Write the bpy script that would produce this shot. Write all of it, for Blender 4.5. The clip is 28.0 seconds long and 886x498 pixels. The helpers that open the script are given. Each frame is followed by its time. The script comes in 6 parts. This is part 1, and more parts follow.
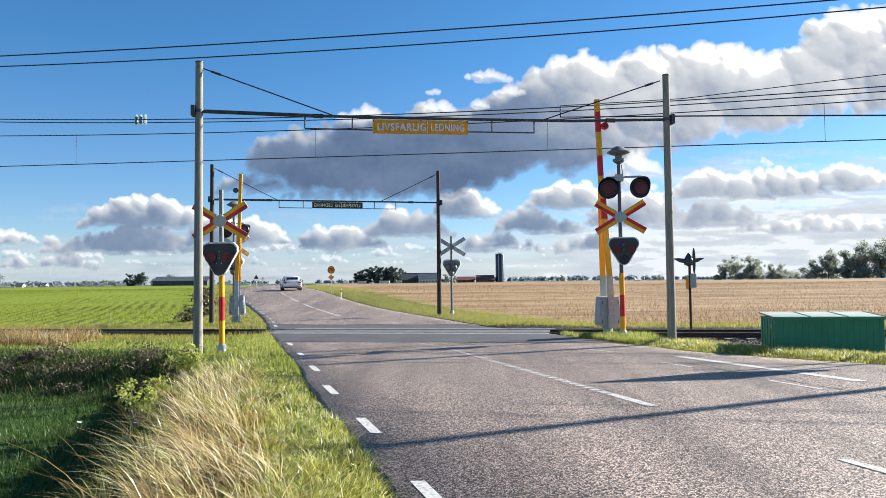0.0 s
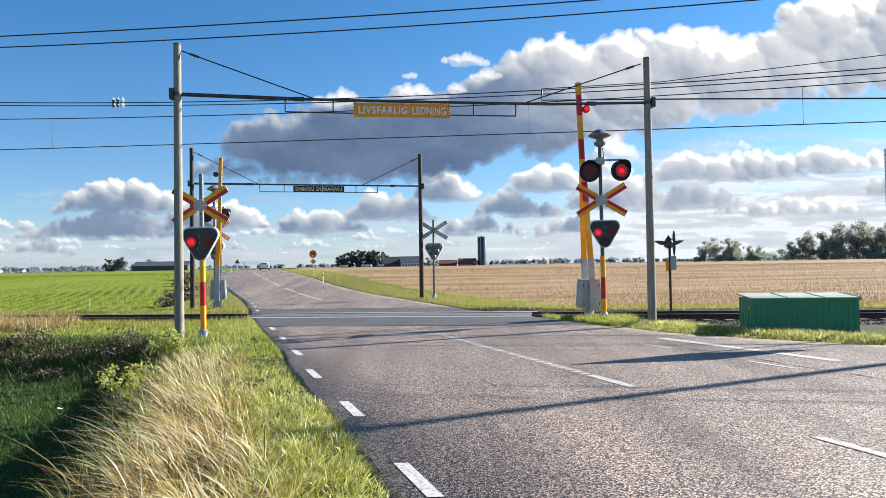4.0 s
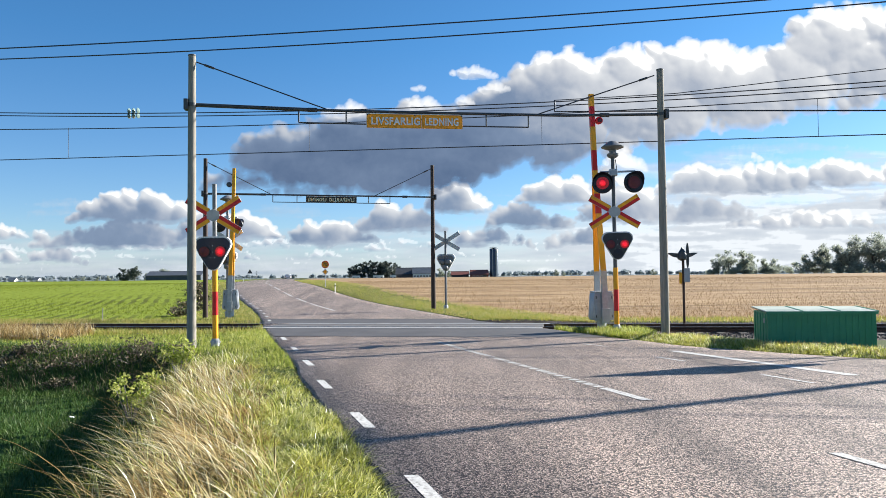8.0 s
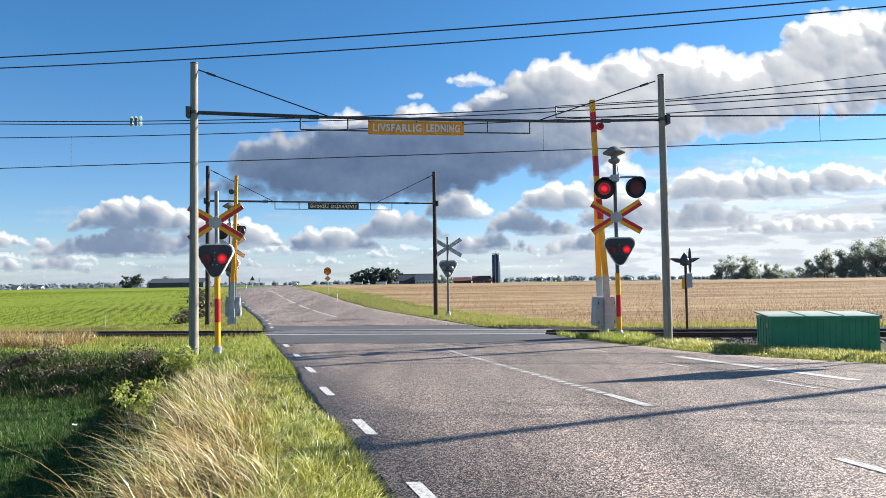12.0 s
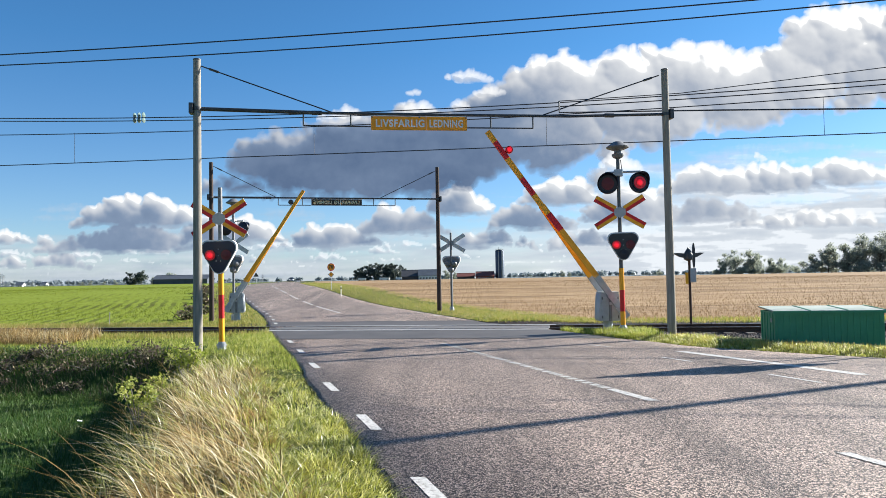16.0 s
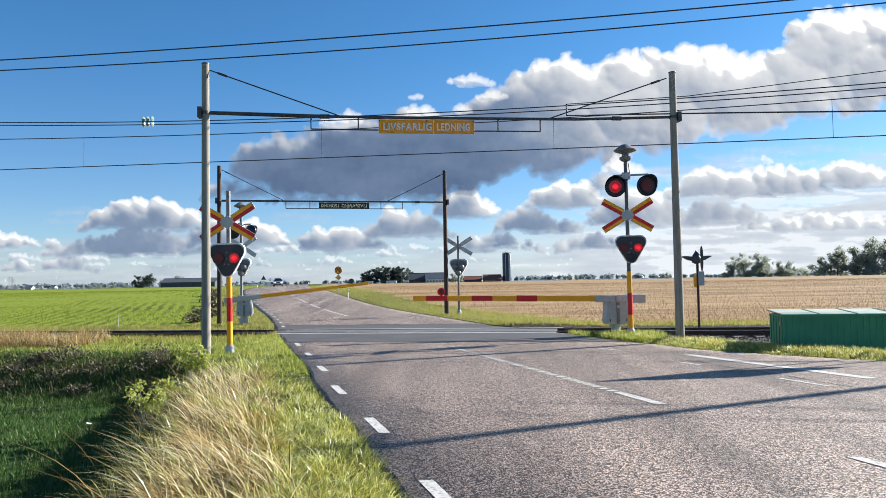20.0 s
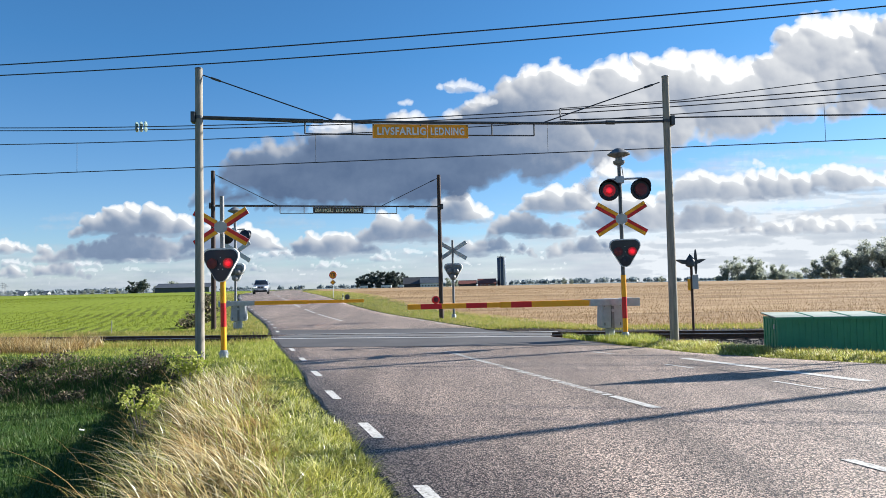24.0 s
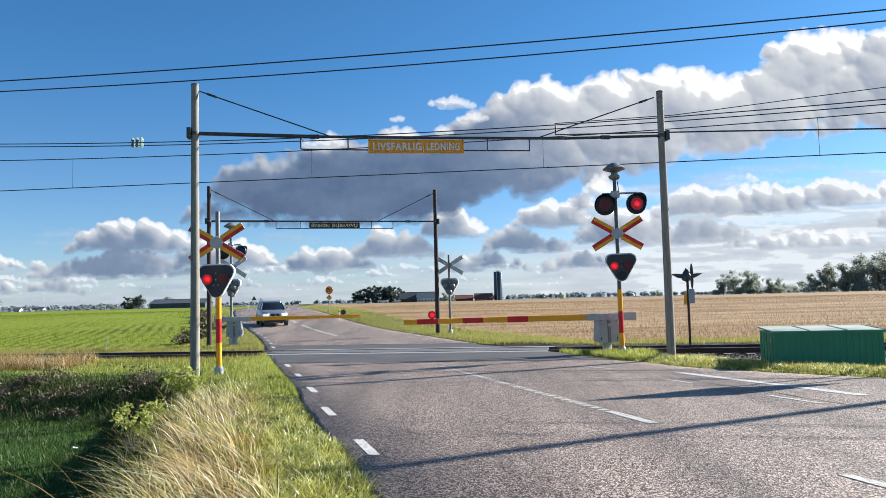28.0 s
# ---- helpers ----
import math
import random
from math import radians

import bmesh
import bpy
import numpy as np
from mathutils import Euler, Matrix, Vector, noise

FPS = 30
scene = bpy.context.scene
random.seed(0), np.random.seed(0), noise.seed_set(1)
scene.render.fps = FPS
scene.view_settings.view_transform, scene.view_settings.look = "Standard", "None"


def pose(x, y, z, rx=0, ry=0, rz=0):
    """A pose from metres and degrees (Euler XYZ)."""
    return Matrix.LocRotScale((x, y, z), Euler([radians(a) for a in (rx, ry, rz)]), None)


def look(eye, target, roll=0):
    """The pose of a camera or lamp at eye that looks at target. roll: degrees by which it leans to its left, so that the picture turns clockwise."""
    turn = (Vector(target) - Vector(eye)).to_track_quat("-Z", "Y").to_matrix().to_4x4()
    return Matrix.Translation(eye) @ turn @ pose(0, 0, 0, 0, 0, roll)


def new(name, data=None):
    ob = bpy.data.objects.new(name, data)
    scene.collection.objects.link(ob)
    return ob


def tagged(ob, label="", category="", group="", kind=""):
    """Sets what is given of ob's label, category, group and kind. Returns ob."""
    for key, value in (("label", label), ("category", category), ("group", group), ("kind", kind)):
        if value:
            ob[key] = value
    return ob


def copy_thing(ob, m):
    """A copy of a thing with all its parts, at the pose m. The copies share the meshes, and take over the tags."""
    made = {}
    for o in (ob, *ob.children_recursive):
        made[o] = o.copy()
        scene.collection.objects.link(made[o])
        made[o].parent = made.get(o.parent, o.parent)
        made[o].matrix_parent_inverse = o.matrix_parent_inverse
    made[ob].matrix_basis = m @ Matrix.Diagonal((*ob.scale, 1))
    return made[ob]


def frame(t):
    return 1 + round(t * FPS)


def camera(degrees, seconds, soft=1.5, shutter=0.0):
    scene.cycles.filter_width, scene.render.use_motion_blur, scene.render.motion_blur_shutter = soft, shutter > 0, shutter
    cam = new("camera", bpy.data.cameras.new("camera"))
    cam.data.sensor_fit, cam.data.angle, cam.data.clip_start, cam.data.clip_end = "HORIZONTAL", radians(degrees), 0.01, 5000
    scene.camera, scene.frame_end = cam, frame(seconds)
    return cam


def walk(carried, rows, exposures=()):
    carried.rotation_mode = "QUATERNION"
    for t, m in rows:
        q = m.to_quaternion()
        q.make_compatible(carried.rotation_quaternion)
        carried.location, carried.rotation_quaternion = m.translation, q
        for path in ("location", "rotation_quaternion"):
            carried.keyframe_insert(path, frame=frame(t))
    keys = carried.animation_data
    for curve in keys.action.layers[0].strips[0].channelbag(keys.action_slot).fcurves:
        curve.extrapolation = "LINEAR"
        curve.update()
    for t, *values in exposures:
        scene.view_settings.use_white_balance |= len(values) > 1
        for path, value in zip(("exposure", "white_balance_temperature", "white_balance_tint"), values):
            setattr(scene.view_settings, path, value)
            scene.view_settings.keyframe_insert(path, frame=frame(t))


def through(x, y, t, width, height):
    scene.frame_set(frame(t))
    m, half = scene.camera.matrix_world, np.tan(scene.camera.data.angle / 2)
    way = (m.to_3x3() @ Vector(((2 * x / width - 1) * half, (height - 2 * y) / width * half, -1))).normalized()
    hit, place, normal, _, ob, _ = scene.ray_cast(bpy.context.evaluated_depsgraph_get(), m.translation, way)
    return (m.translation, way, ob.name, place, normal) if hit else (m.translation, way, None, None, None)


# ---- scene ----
cam = camera(62.2, 28.0, soft=0.5)
# seconds, heading, tilt, roll, and the sway of the hand-held camera
SWAY = [
    (0, 0.000, 2.555, -0.600, 0.000, 0.000, -0.000),
    (0.5, -0.081, 2.536, -0.581, 0.002, -0.005, 0.001),
    (1, -0.210, 2.466, -0.552, -0.001, -0.002, -0.000),
    (1.5, -0.397, 2.348, -0.499, -0.007, -0.006, -0.004),
    (2, -0.626, 2.192, -0.499, -0.013, -0.018, -0.007),
    (2.5, -0.896, 2.015, -0.541, -0.014, -0.015, -0.006),
    (3, -1.176, 1.778, -0.658, -0.011, -0.004, -0.006),
    (3.5, -1.498, 1.272, -0.891, -0.005, -0.023, 0.004),
    (5.5, -0.605, 1.231, -0.930, 0.011, 0.006, -0.004),
    (6, -0.542, 1.427, -0.853, 0.017, 0.018, -0.007),
    (6.5, -0.541, 1.662, -0.812, 0.014, 0.020, -0.008),
    (7, -0.567, 1.864, -0.716, 0.006, 0.018, -0.004),
    (7.5, -0.527, 2.011, -0.622, 0.006, 0.012, 0.000),
    (8, -0.451, 2.131, -0.586, 0.002, 0.013, -0.002),
    (8.5, -0.328, 2.214, -0.563, 0.003, 0.014, -0.001),
    (9, -0.197, 2.282, -0.537, -0.003, 0.016, -0.001),
    (9.5, -0.075, 2.340, -0.501, -0.005, 0.016, -0.000),
    (10, 0.013, 2.374, -0.470, -0.007, 0.015, -0.004),
    (10.5, 0.045, 2.401, -0.479, -0.005, 0.008, -0.006),
    (11, -0.012, 2.441, -0.542, -0.002, 0.008, -0.002),
    (11.5, -0.133, 2.536, -0.674, 0.001, 0.012, -0.005),
    (12, -0.274, 2.616, -0.811, 0.012, 0.010, -0.001),
    (12.5, -0.414, 2.687, -0.943, 0.019, 0.010, -0.001),
    (14.5, -0.414, 2.486, -1.020, 0.007, 0.027, -0.007),
    (15, -0.287, 2.397, -1.064, 0.011, 0.015, -0.004),
    (15.5, -0.168, 2.325, -1.034, 0.007, 0.010, -0.008),
    (16, -0.013, 2.283, -0.982, 0.009, 0.016, -0.005),
    (16.5, 0.138, 2.283, -0.904, 0.002, 0.022, -0.003),
    (17, 0.283, 2.291, -0.790, -0.007, 0.021, -0.004),
    (17.5, 0.403, 2.299, -0.701, -0.013, 0.017, -0.006),
    (18, 0.473, 2.319, -0.630, -0.021, 0.009, -0.008),
    (18.5, 0.541, 2.333, -0.653, -0.015, 0.013, -0.007),
    (19, 0.593, 2.386, -0.761, -0.007, 0.007, -0.006),
    (19.5, 0.586, 2.461, -0.888, -0.003, 0.004, -0.003),
    (20, 0.530, 2.534, -0.980, -0.002, 0.006, -0.003),
    (20.5, 0.446, 2.601, -1.051, 0.001, 0.011, -0.002),
    (21, 0.340, 2.644, -1.063, 0.002, 0.011, -0.005),
    (21.5, 0.261, 2.652, -1.026, 0.012, 0.006, -0.004),
    (23.5, 0.116, 2.740, -1.162, 0.007, 0.016, -0.005),
    (24, 0.112, 2.866, -1.199, 0.009, 0.013, -0.004),
    (24.5, 0.110, 2.968, -1.254, 0.013, 0.015, 0.000),
    (25, 0.110, 3.079, -1.276, 0.016, 0.016, 0.001),
    (25.5, 0.085, 3.210, -1.307, 0.017, 0.017, -0.000),
    (26, 0.026, 3.348, -1.345, 0.017, 0.017, 0.000),
    (26.5, -0.043, 3.502, -1.400, 0.014, 0.018, 0.002),
    (27, -0.115, 3.678, -1.420, 0.015, 0.018, 0.004),
    (27.5, -0.168, 3.860, -1.419, 0.017, 0.020, 0.003),
    (28, -0.185, 4.008, -1.385, 0.021, 0.026, 0.002),]


def aim(heading, tilt, roll, x, y, z):
    return pose(x, y, 1.7 + z) @ pose(0, 0, 0, 0, 0, heading) @ pose(0, 0, 0, 90 + tilt) @ pose(0, 0, 0, 0, 0, roll)


walk(cam, [(row[0], aim(*row[1:])) for row in SWAY], [(0, 1.42, 6220, 10), (12, 1.42, 6220, 10), (15, 1.37, 6200, 10), (21, 1.37, 6200, 10), (24, 1.35, 6160, 10), (28, 1.30, 6120, 10)])

# ---- daylight ----
SUN_FROM = Vector((math.cos(radians(26)) * math.cos(radians(25)), math.sin(radians(26)) * math.cos(radians(25)), math.sin(radians(25))))
world = bpy.data.worlds.new("world")
scene.world = world
world.use_nodes = True
wt = world.node_tree
sky = wt.nodes.new("ShaderNodeTexSky")
sky.sky_type = "NISHITA"
sky.sun_disc = False
sky.sun_elevation = radians(25)
sky.sun_rotation = radians(64)
sky.air_density = 0.8
sky.dust_density = 0.3
sky.ozone_density = 3.2
tint = wt.nodes.new("ShaderNodeMix")
tint.data_type = "RGBA"
tint.blend_type = "MULTIPLY"
tint.inputs[0].default_value = 1.0
way = wt.nodes.new("ShaderNodeTexCoord")
rise = wt.nodes.new("ShaderNodeSeparateXYZ")
wt.links.new(way.outputs["Generated"], rise.inputs[0])
haze = wt.nodes.new("ShaderNodeValToRGB")
haze.color_ramp.elements[0].position, haze.color_ramp.elements[0].color = 0.04, (0.92, 0.98, 1.02, 1)
haze.color_ramp.elements[1].position, haze.color_ramp.elements[1].color = 0.30, (0.53, 0.955, 1.13, 1)
wt.links.new(rise.outputs["Z"], haze.inputs[0])
wt.links.new(haze.outputs[0], tint.inputs[7])
wt.links.new(sky.outputs[0], tint.inputs[6])
wt.links.new(tint.outputs[2], wt.nodes["Background"].inputs[0])
wt.nodes["Background"].inputs[1].default_value = 0.054
sun_data = bpy.data.lights.new("sun", "SUN")
sun_data.energy = 4.8
sun_data.angle = radians(0.42)
sun_data.color = (1.0, 0.93, 0.82)
sun = new("sun", sun_data)
sun.matrix_world = look(SUN_FROM * 200, (0, 0, 0))

# ---- materials ----


def blank(name):
    m = bpy.data.materials.new(name)
    m.use_nodes = True
    return m, m.node_tree, m.node_tree.nodes["Principled BSDF"]


def node(nt, kind, **props):
    n = nt.nodes.new(kind)
    for key, value in props.items():
        if key in n.inputs:
            n.inputs[key].default_value = value
    return n


def ramp(nt, fac, stops):
    r = nt.nodes.new("ShaderNodeValToRGB")
    el = r.color_ramp.elements
    while len(el) < len(stops):
        el.new(0.5)
    for e, (p, c) in zip(el, stops):
        e.position = p
        e.color = (*c, 1) if len(c) == 3 else c
    nt.links.new(fac, r.inputs[0])
    return r.outputs[0]


def mixed(nt, fac, a, b, mode="MIX"):
    m = nt.nodes.new("ShaderNodeMix")
    m.data_type = "RGBA"
    m.blend_type = mode
    for socket, value in ((m.inputs["Factor"], fac), (m.inputs["A"], a), (m.inputs["B"], b)):
        target = socket
        if socket.name == "A":
            target = m.inputs[6]
        elif socket.name == "B":
            target = m.inputs[7]
        else:
            target = m.inputs[0]
        if isinstance(value, (int, float)):
            target.default_value = value
        elif isinstance(value, tuple):
            target.default_value = (*value, 1)
        else:
            nt.links.new(value, target)
    return m.outputs[2]


def coords(nt, kind="Object", scale=(1, 1, 1)):
    t = nt.nodes.new("ShaderNodeTexCoord")
    mp = nt.nodes.new("ShaderNodeMapping")
    mp.inputs["Scale"].default_value = scale
    nt.links.new(t.outputs[kind], mp.inputs[0])
    return mp.outputs[0]


def noise_tex(nt, vec, scale, detail=4, rough=0.6):
    n = node(nt, "ShaderNodeTexNoise", Scale=scale, Detail=detail, Roughness=rough)
    nt.links.new(vec, n.inputs["Vector"])
    return n.outputs["Fac"]


def bumped(nt, bsdf, height, strength=0.3, distance=0.01):
    b = node(nt, "ShaderNodeBump", Strength=strength, Distance=distance)
    nt.links.new(height, b.inputs["Height"])
    nt.links.new(b.outputs[0], bsdf.inputs["Normal"])


def worn(name, c1, c2, rough=0.6, metal=0.0, big=2.0, fine=40.0, bump=0.15, dirt=None, dirt_at=0.62, stretch=(1, 1, 1), bump_dist=0.004):
    """A surface with large stains and fine grain between two base colours."""
    m, nt, b = blank(name)
    v = coords(nt, "Object", stretch)
    n1 = noise_tex(nt, v, big, 5)
    n2 = noise_tex(nt, v, fine, 3)
    col = mixed(nt, ramp(nt, n1, [(0.35, (0, 0, 0)), (0.65, (1, 1, 1))]), c1, c2)
    col = mixed(nt, ramp(nt, n2, [(0.3, (0, 0, 0)), (0.75, (0.45, 0.45, 0.45))]), col, c2)
    if dirt:
        n3 = noise_tex(nt, v, big * 2.7, 6, 0.7)
        col = mixed(nt, ramp(nt, n3, [(dirt_at, (0, 0, 0)), (min(dirt_at + 0.12, 1), (0.8, 0.8, 0.8))]), col, dirt)
    nt.links.new(col, b.inputs["Base Color"])
    b.inputs["Roughness"].default_value = rough
    b.inputs["Metallic"].default_value = metal
    bumped(nt, b, n2, bump, bump_dist)
    return m


def signal_glow(name, colour, strength, r=0.11):
    """A lit lens: brightest in its middle, with fine moulded ribs."""
    m, nt, b = blank(name)
    t = nt.nodes.new("ShaderNodeTexCoord")
    d = nt.nodes.new("ShaderNodeVectorMath")
    d.operation = "LENGTH"
    nt.links.new(t.outputs["Object"], d.inputs[0])
    core = ramp(nt, d.outputs["Value"], [(0.0, (1, 1, 1)), (r * 0.55, (0.55, 0.55, 0.55)), (r, (0.10, 0.10, 0.10))])
    rib = ramp(nt, noise_tex(nt, t.outputs["Object"], 38.0, 3, 0.6), [(0.35, (0.45, 0.45, 0.45)), (0.6, (1, 1, 1))])
    b.inputs["Base Color"].default_value = (0.25, 0.004, 0.008, 1)
    b.inputs["Roughness"].default_value = 0.2
    nt.links.new(mixed(nt, 1.0, mixed(nt, 1.0, core, rib, "MULTIPLY"), colour, "MULTIPLY"), b.inputs["Emission Color"])
    b.inputs["Emission Strength"].default_value = strength
    return m


def glowing(name, colour, strength):
    m, nt, b = blank(name)
    b.inputs["Base Color"].default_value = (*colour, 1)
    b.inputs["Emission Color"].default_value = (*colour, 1)
    b.inputs["Emission Strength"].default_value = strength
    return m


def glassy(name, colour, rough=0.08):
    m, nt, b = blank(name)
    b.inputs["Base Color"].default_value = (*colour, 1)
    b.inputs["Roughness"].default_value = rough
    b.inputs["Coat Weight"].default_value = 0.5
    return m


POLE_WOOD = worn("pole_wood", (0.19, 0.172, 0.14), (0.34, 0.31, 0.255), 0.85, 0, 3, 60, 0.5, (0.10, 0.085, 0.07), 0.6, (6, 6, 0.5))
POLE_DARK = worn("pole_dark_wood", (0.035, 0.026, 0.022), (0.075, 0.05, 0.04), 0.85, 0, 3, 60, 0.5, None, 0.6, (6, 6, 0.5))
STEEL = worn("galvanised_steel", (0.36, 0.38, 0.40), (0.5, 0.52, 0.53), 0.45, 0.7, 6, 80, 0.1, (0.25, 0.24, 0.22))
CASE_GREY = worn("grey_paint", (0.34, 0.36, 0.37), (0.44, 0.46, 0.47), 0.5, 0, 5, 60, 0.1, (0.22, 0.21, 0.19), 0.66)
DARK_STEEL = worn("dark_steel", (0.05, 0.055, 0.06), (0.10, 0.10, 0.10), 0.5, 0.5, 6, 70, 0.1)
WIRE = worn("wire_metal", (0.03, 0.035, 0.045), (0.06, 0.065, 0.075), 0.5, 0.4)
BLACK = worn("black_paint", (0.006, 0.008, 0.016), (0.012, 0.015, 0.028), 0.38, 0, 5, 60, 0.05)
NAVY = worn("navy_black_paint", (0.007, 0.011, 0.034), (0.012, 0.018, 0.046), 0.38, 0, 5, 60, 0.05)
WHITE = worn("white_paint", (0.74, 0.74, 0.72), (0.82, 0.82, 0.8), 0.4, 0, 5, 60, 0.05, (0.5, 0.48, 0.44), 0.7)
YELLOW = worn("yellow_paint", (0.94, 0.375, 0.003), (0.98, 0.43, 0.007), 0.42, 0, 4, 50, 0.08, (0.5, 0.24, 0.03), 0.72)
RED = worn("red_paint", (0.62, 0.008, 0.010), (0.70, 0.013, 0.014), 0.42, 0, 4, 50, 0.08, (0.3, 0.02, 0.02), 0.74)
SIGN_YELLOW = worn("sign_yellow", (0.95, 0.33, 0.002), (0.98, 0.37, 0.004), 0.5, 0, 3, 40, 0.05, (0.4, 0.25, 0.05), 0.7)
SIGN_WHITE = worn("sign_white", (0.75, 0.75, 0.72), (0.85, 0.85, 0.82), 0.5)
PALE_LETTER = worn("pale_yellow_letters", (0.80, 0.70, 0.42), (0.86, 0.78, 0.50), 0.5)
SIGN_BACK = worn("brown_board_back", (0.035, 0.026, 0.016), (0.06, 0.045, 0.028), 0.6)
LIT_RED = signal_glow("lit_red_lens", (1.0, 0.012, 0.03), 0.75)
POST_GREY = worn("grey_post_metal", (0.15, 0.155, 0.16), (0.23, 0.235, 0.24), 0.55, 0.3, 6, 80, 0.15, (0.1, 0.09, 0.08), 0.66)
# Post grey again, darkened to hold the near bell signal's backlit shade.
SHADED_POST = worn("shaded_post_grey", (0.075, 0.08, 0.085), (0.12, 0.125, 0.13), 0.5, 0.3, 6, 80, 0.15)
UNLIT_RED = worn("unlit_red_lens", (0.10, 0.010, 0.014), (0.14, 0.014, 0.02), 0.5, 0, 20, 90, 0.1)
CLEAR_LENS = glassy("clear_lens", (0.06, 0.065, 0.07))
RUBBER = worn("rubber", (0.012, 0.012, 0.013), (0.022, 0.022, 0.022), 0.8)
CONCRETE = worn("concrete", (0.33, 0.32, 0.30), (0.44, 0.43, 0.40), 0.9, 0, 3, 60, 0.3, (0.2, 0.19, 0.17), 0.6)
GREEN_BOX = worn("green_paint", (0.034, 0.24, 0.12), (0.05, 0.29, 0.15), 0.5, 0, 2.5, 30, 0.1, (0.06, 0.12, 0.06), 0.68)
BOX_ROOF = worn("weathered_roof_sheet", (0.27, 0.33, 0.28), (0.38, 0.43, 0.38), 0.8, 0, 3, 40, 0.15, (0.22, 0.29, 0.23), 0.6)
RAIL_SIDE = worn("rusty_rail", (0.06, 0.035, 0.025), (0.11, 0.065, 0.045), 0.8, 0.3, 5, 60, 0.2)
RAIL_TOP = worn("polished_rail", (0.55, 0.56, 0.58), (0.68, 0.69, 0.7), 0.25, 1.0)
SLEEPER = worn("sleeper_wood", (0.07, 0.055, 0.045), (0.12, 0.1, 0.085), 0.9, 0, 5, 50, 0.3)

# ---- mesh helpers ----


def block(bm, size, at=(0, 0, 0), turn=None):
    """A box of that size about the point at."""
    m = Matrix.Translation(at) @ (turn or Matrix()) @ Matrix.Diagonal((*size, 1))
    bmesh.ops.create_cube(bm, size=1, matrix=m)
    return bm


def rod(bm, p0, p1, r0, r1=None, seg=10):
    """A round bar from p0 to p1."""
    p0, p1 = Vector(p0), Vector(p1)
    d = p1 - p0
    m = Matrix.Translation((p0 + p1) / 2) @ d.to_track_quat("Z", "Y").to_matrix().to_4x4()
    bmesh.ops.create_cone(bm, cap_ends=True, segments=seg, radius1=r0, radius2=r0 if r1 is None else r1, depth=d.length, matrix=m)
    return bm


def lathe(bm, profile, seg=24, m=None):
    """Turns (radius, height) pairs about z."""
    m = m or Matrix()
    rings = []
    for r, z in profile:
        rings.append([bm.verts.new(m @ Vector((max(r, 0.0005) * math.cos(2 * math.pi * i / seg), max(r, 0.0005) * math.sin(2 * math.pi * i / seg), z))) for i in range(seg)])
    for a, b in zip(rings, rings[1:]):
        for i in range(seg):
            bm.faces.new((a[i], a[(i + 1) % seg], b[(i + 1) % seg], b[i]))
    bm.faces.new(list(reversed(rings[0])))
    bm.faces.new(rings[-1])
    return bm


def slab(bm, outline, y0, y1):
    """A plate in the xz plane between y0 (front) and y1."""
    f = [bm.verts.new((x, y0, z)) for x, z in outline]
    k = [bm.verts.new((x, y1, z)) for x, z in outline]
    n = len(outline)
    bm.faces.new(f)
    bm.faces.new(list(reversed(k)))
    for i in range(n):
        bm.faces.new((f[i], k[i], k[(i + 1) % n], f[(i + 1) % n]))
    return bm


def finish(bm, name, material, bevel=0.0, smooth=False):
    if bevel:
        bmesh.ops.bevel(bm, geom=[e for e in bm.edges if len(e.link_faces) == 2 and e.calc_face_angle(0) > 0.6], offset=bevel, segments=2, affect="EDGES", profile=0.6)
    bmesh.ops.recalc_face_normals(bm, faces=bm.faces)
    me = bpy.data.meshes.new(name)
    bm.to_mesh(me)
    bm.free()
    for m in material if isinstance(material, (list, tuple)) else [material]:
        me.materials.append(m)
    if smooth:
        for p in me.polygons:
            p.use_smooth = True
        me.set_sharp_from_angle(angle=radians(40))
    return me


def part(name, bm, material, parent, label="", bevel=0.0, smooth=True, at=None):
    ob = new(name, finish(bm, name, material, bevel, smooth))
    ob.parent = parent
    if at is not None:
        ob.matrix_basis = at if isinstance(at, Matrix) else Matrix.Translation(at)
    return tagged(ob, label)


def thing(name, m, label, category, group=""):
    ob = new(name)
    ob.empty_display_size = 0.2
    ob.matrix_basis = m
    return tagged(ob, label, category, group)


def structure(name, me, label, category=""):
    ob = new(name, me)
    return tagged(ob, label, category or name, kind="structure")


def raw_mesh(name, verts, faces, material):
    me = bpy.data.meshes.new(name)
    me.from_pydata(verts, [], faces)
    for m in material if isinstance(material, (list, tuple)) else [material]:
        me.materials.append(m)
    me.update()
    return me


B = bmesh.new

# ---- plan of the land ----


def step(t, a, b):
    u = np.clip((np.asarray(t, float) - a) / (b - a), 0, 1)
    return u * u * (3 - 2 * u)


RISE = np.array([(-400, 0), (40, 0), (45, 0.03), (49, 0.12), (52, 0.2), (57.5, 0.45), (60.5, 0.58), (65, 0.80), (70, 0.97), (77, 1.09), (84, 1.15), (100, 1.22), (120, 1.25), (150, 1.27), (200, 1.34), (250, 1.42), (300, 1.25), (400, 0.3), (5000, 0.3)])
ROAD = np.array([(-70, 26.5), (0, 5.85), (6.8, 3.75), (10, 2.8), (19.2, -0.05), (28, -2.55), (38.9, -5.6), (49.5, -9.0), (57, -11.6), (69, -15.5), (84, -19.6), (100, -23.1), (120, -27.5), (137, -31.0), (155, -34.6), (173, -37.9), (200, -41.8), (250, -50.5), (300, -60), (420, -84)])


def spline(table, y):
    """Smooth course through a table of (y, value)."""
    y = np.asarray(y, float)
    out = sum(np.interp(y + d, table[:, 0], table[:, 1]) for d in (-3, -1.5, 0, 1.5, 3)) / 5
    return out


def lift(y):
    return spline(RISE, y)


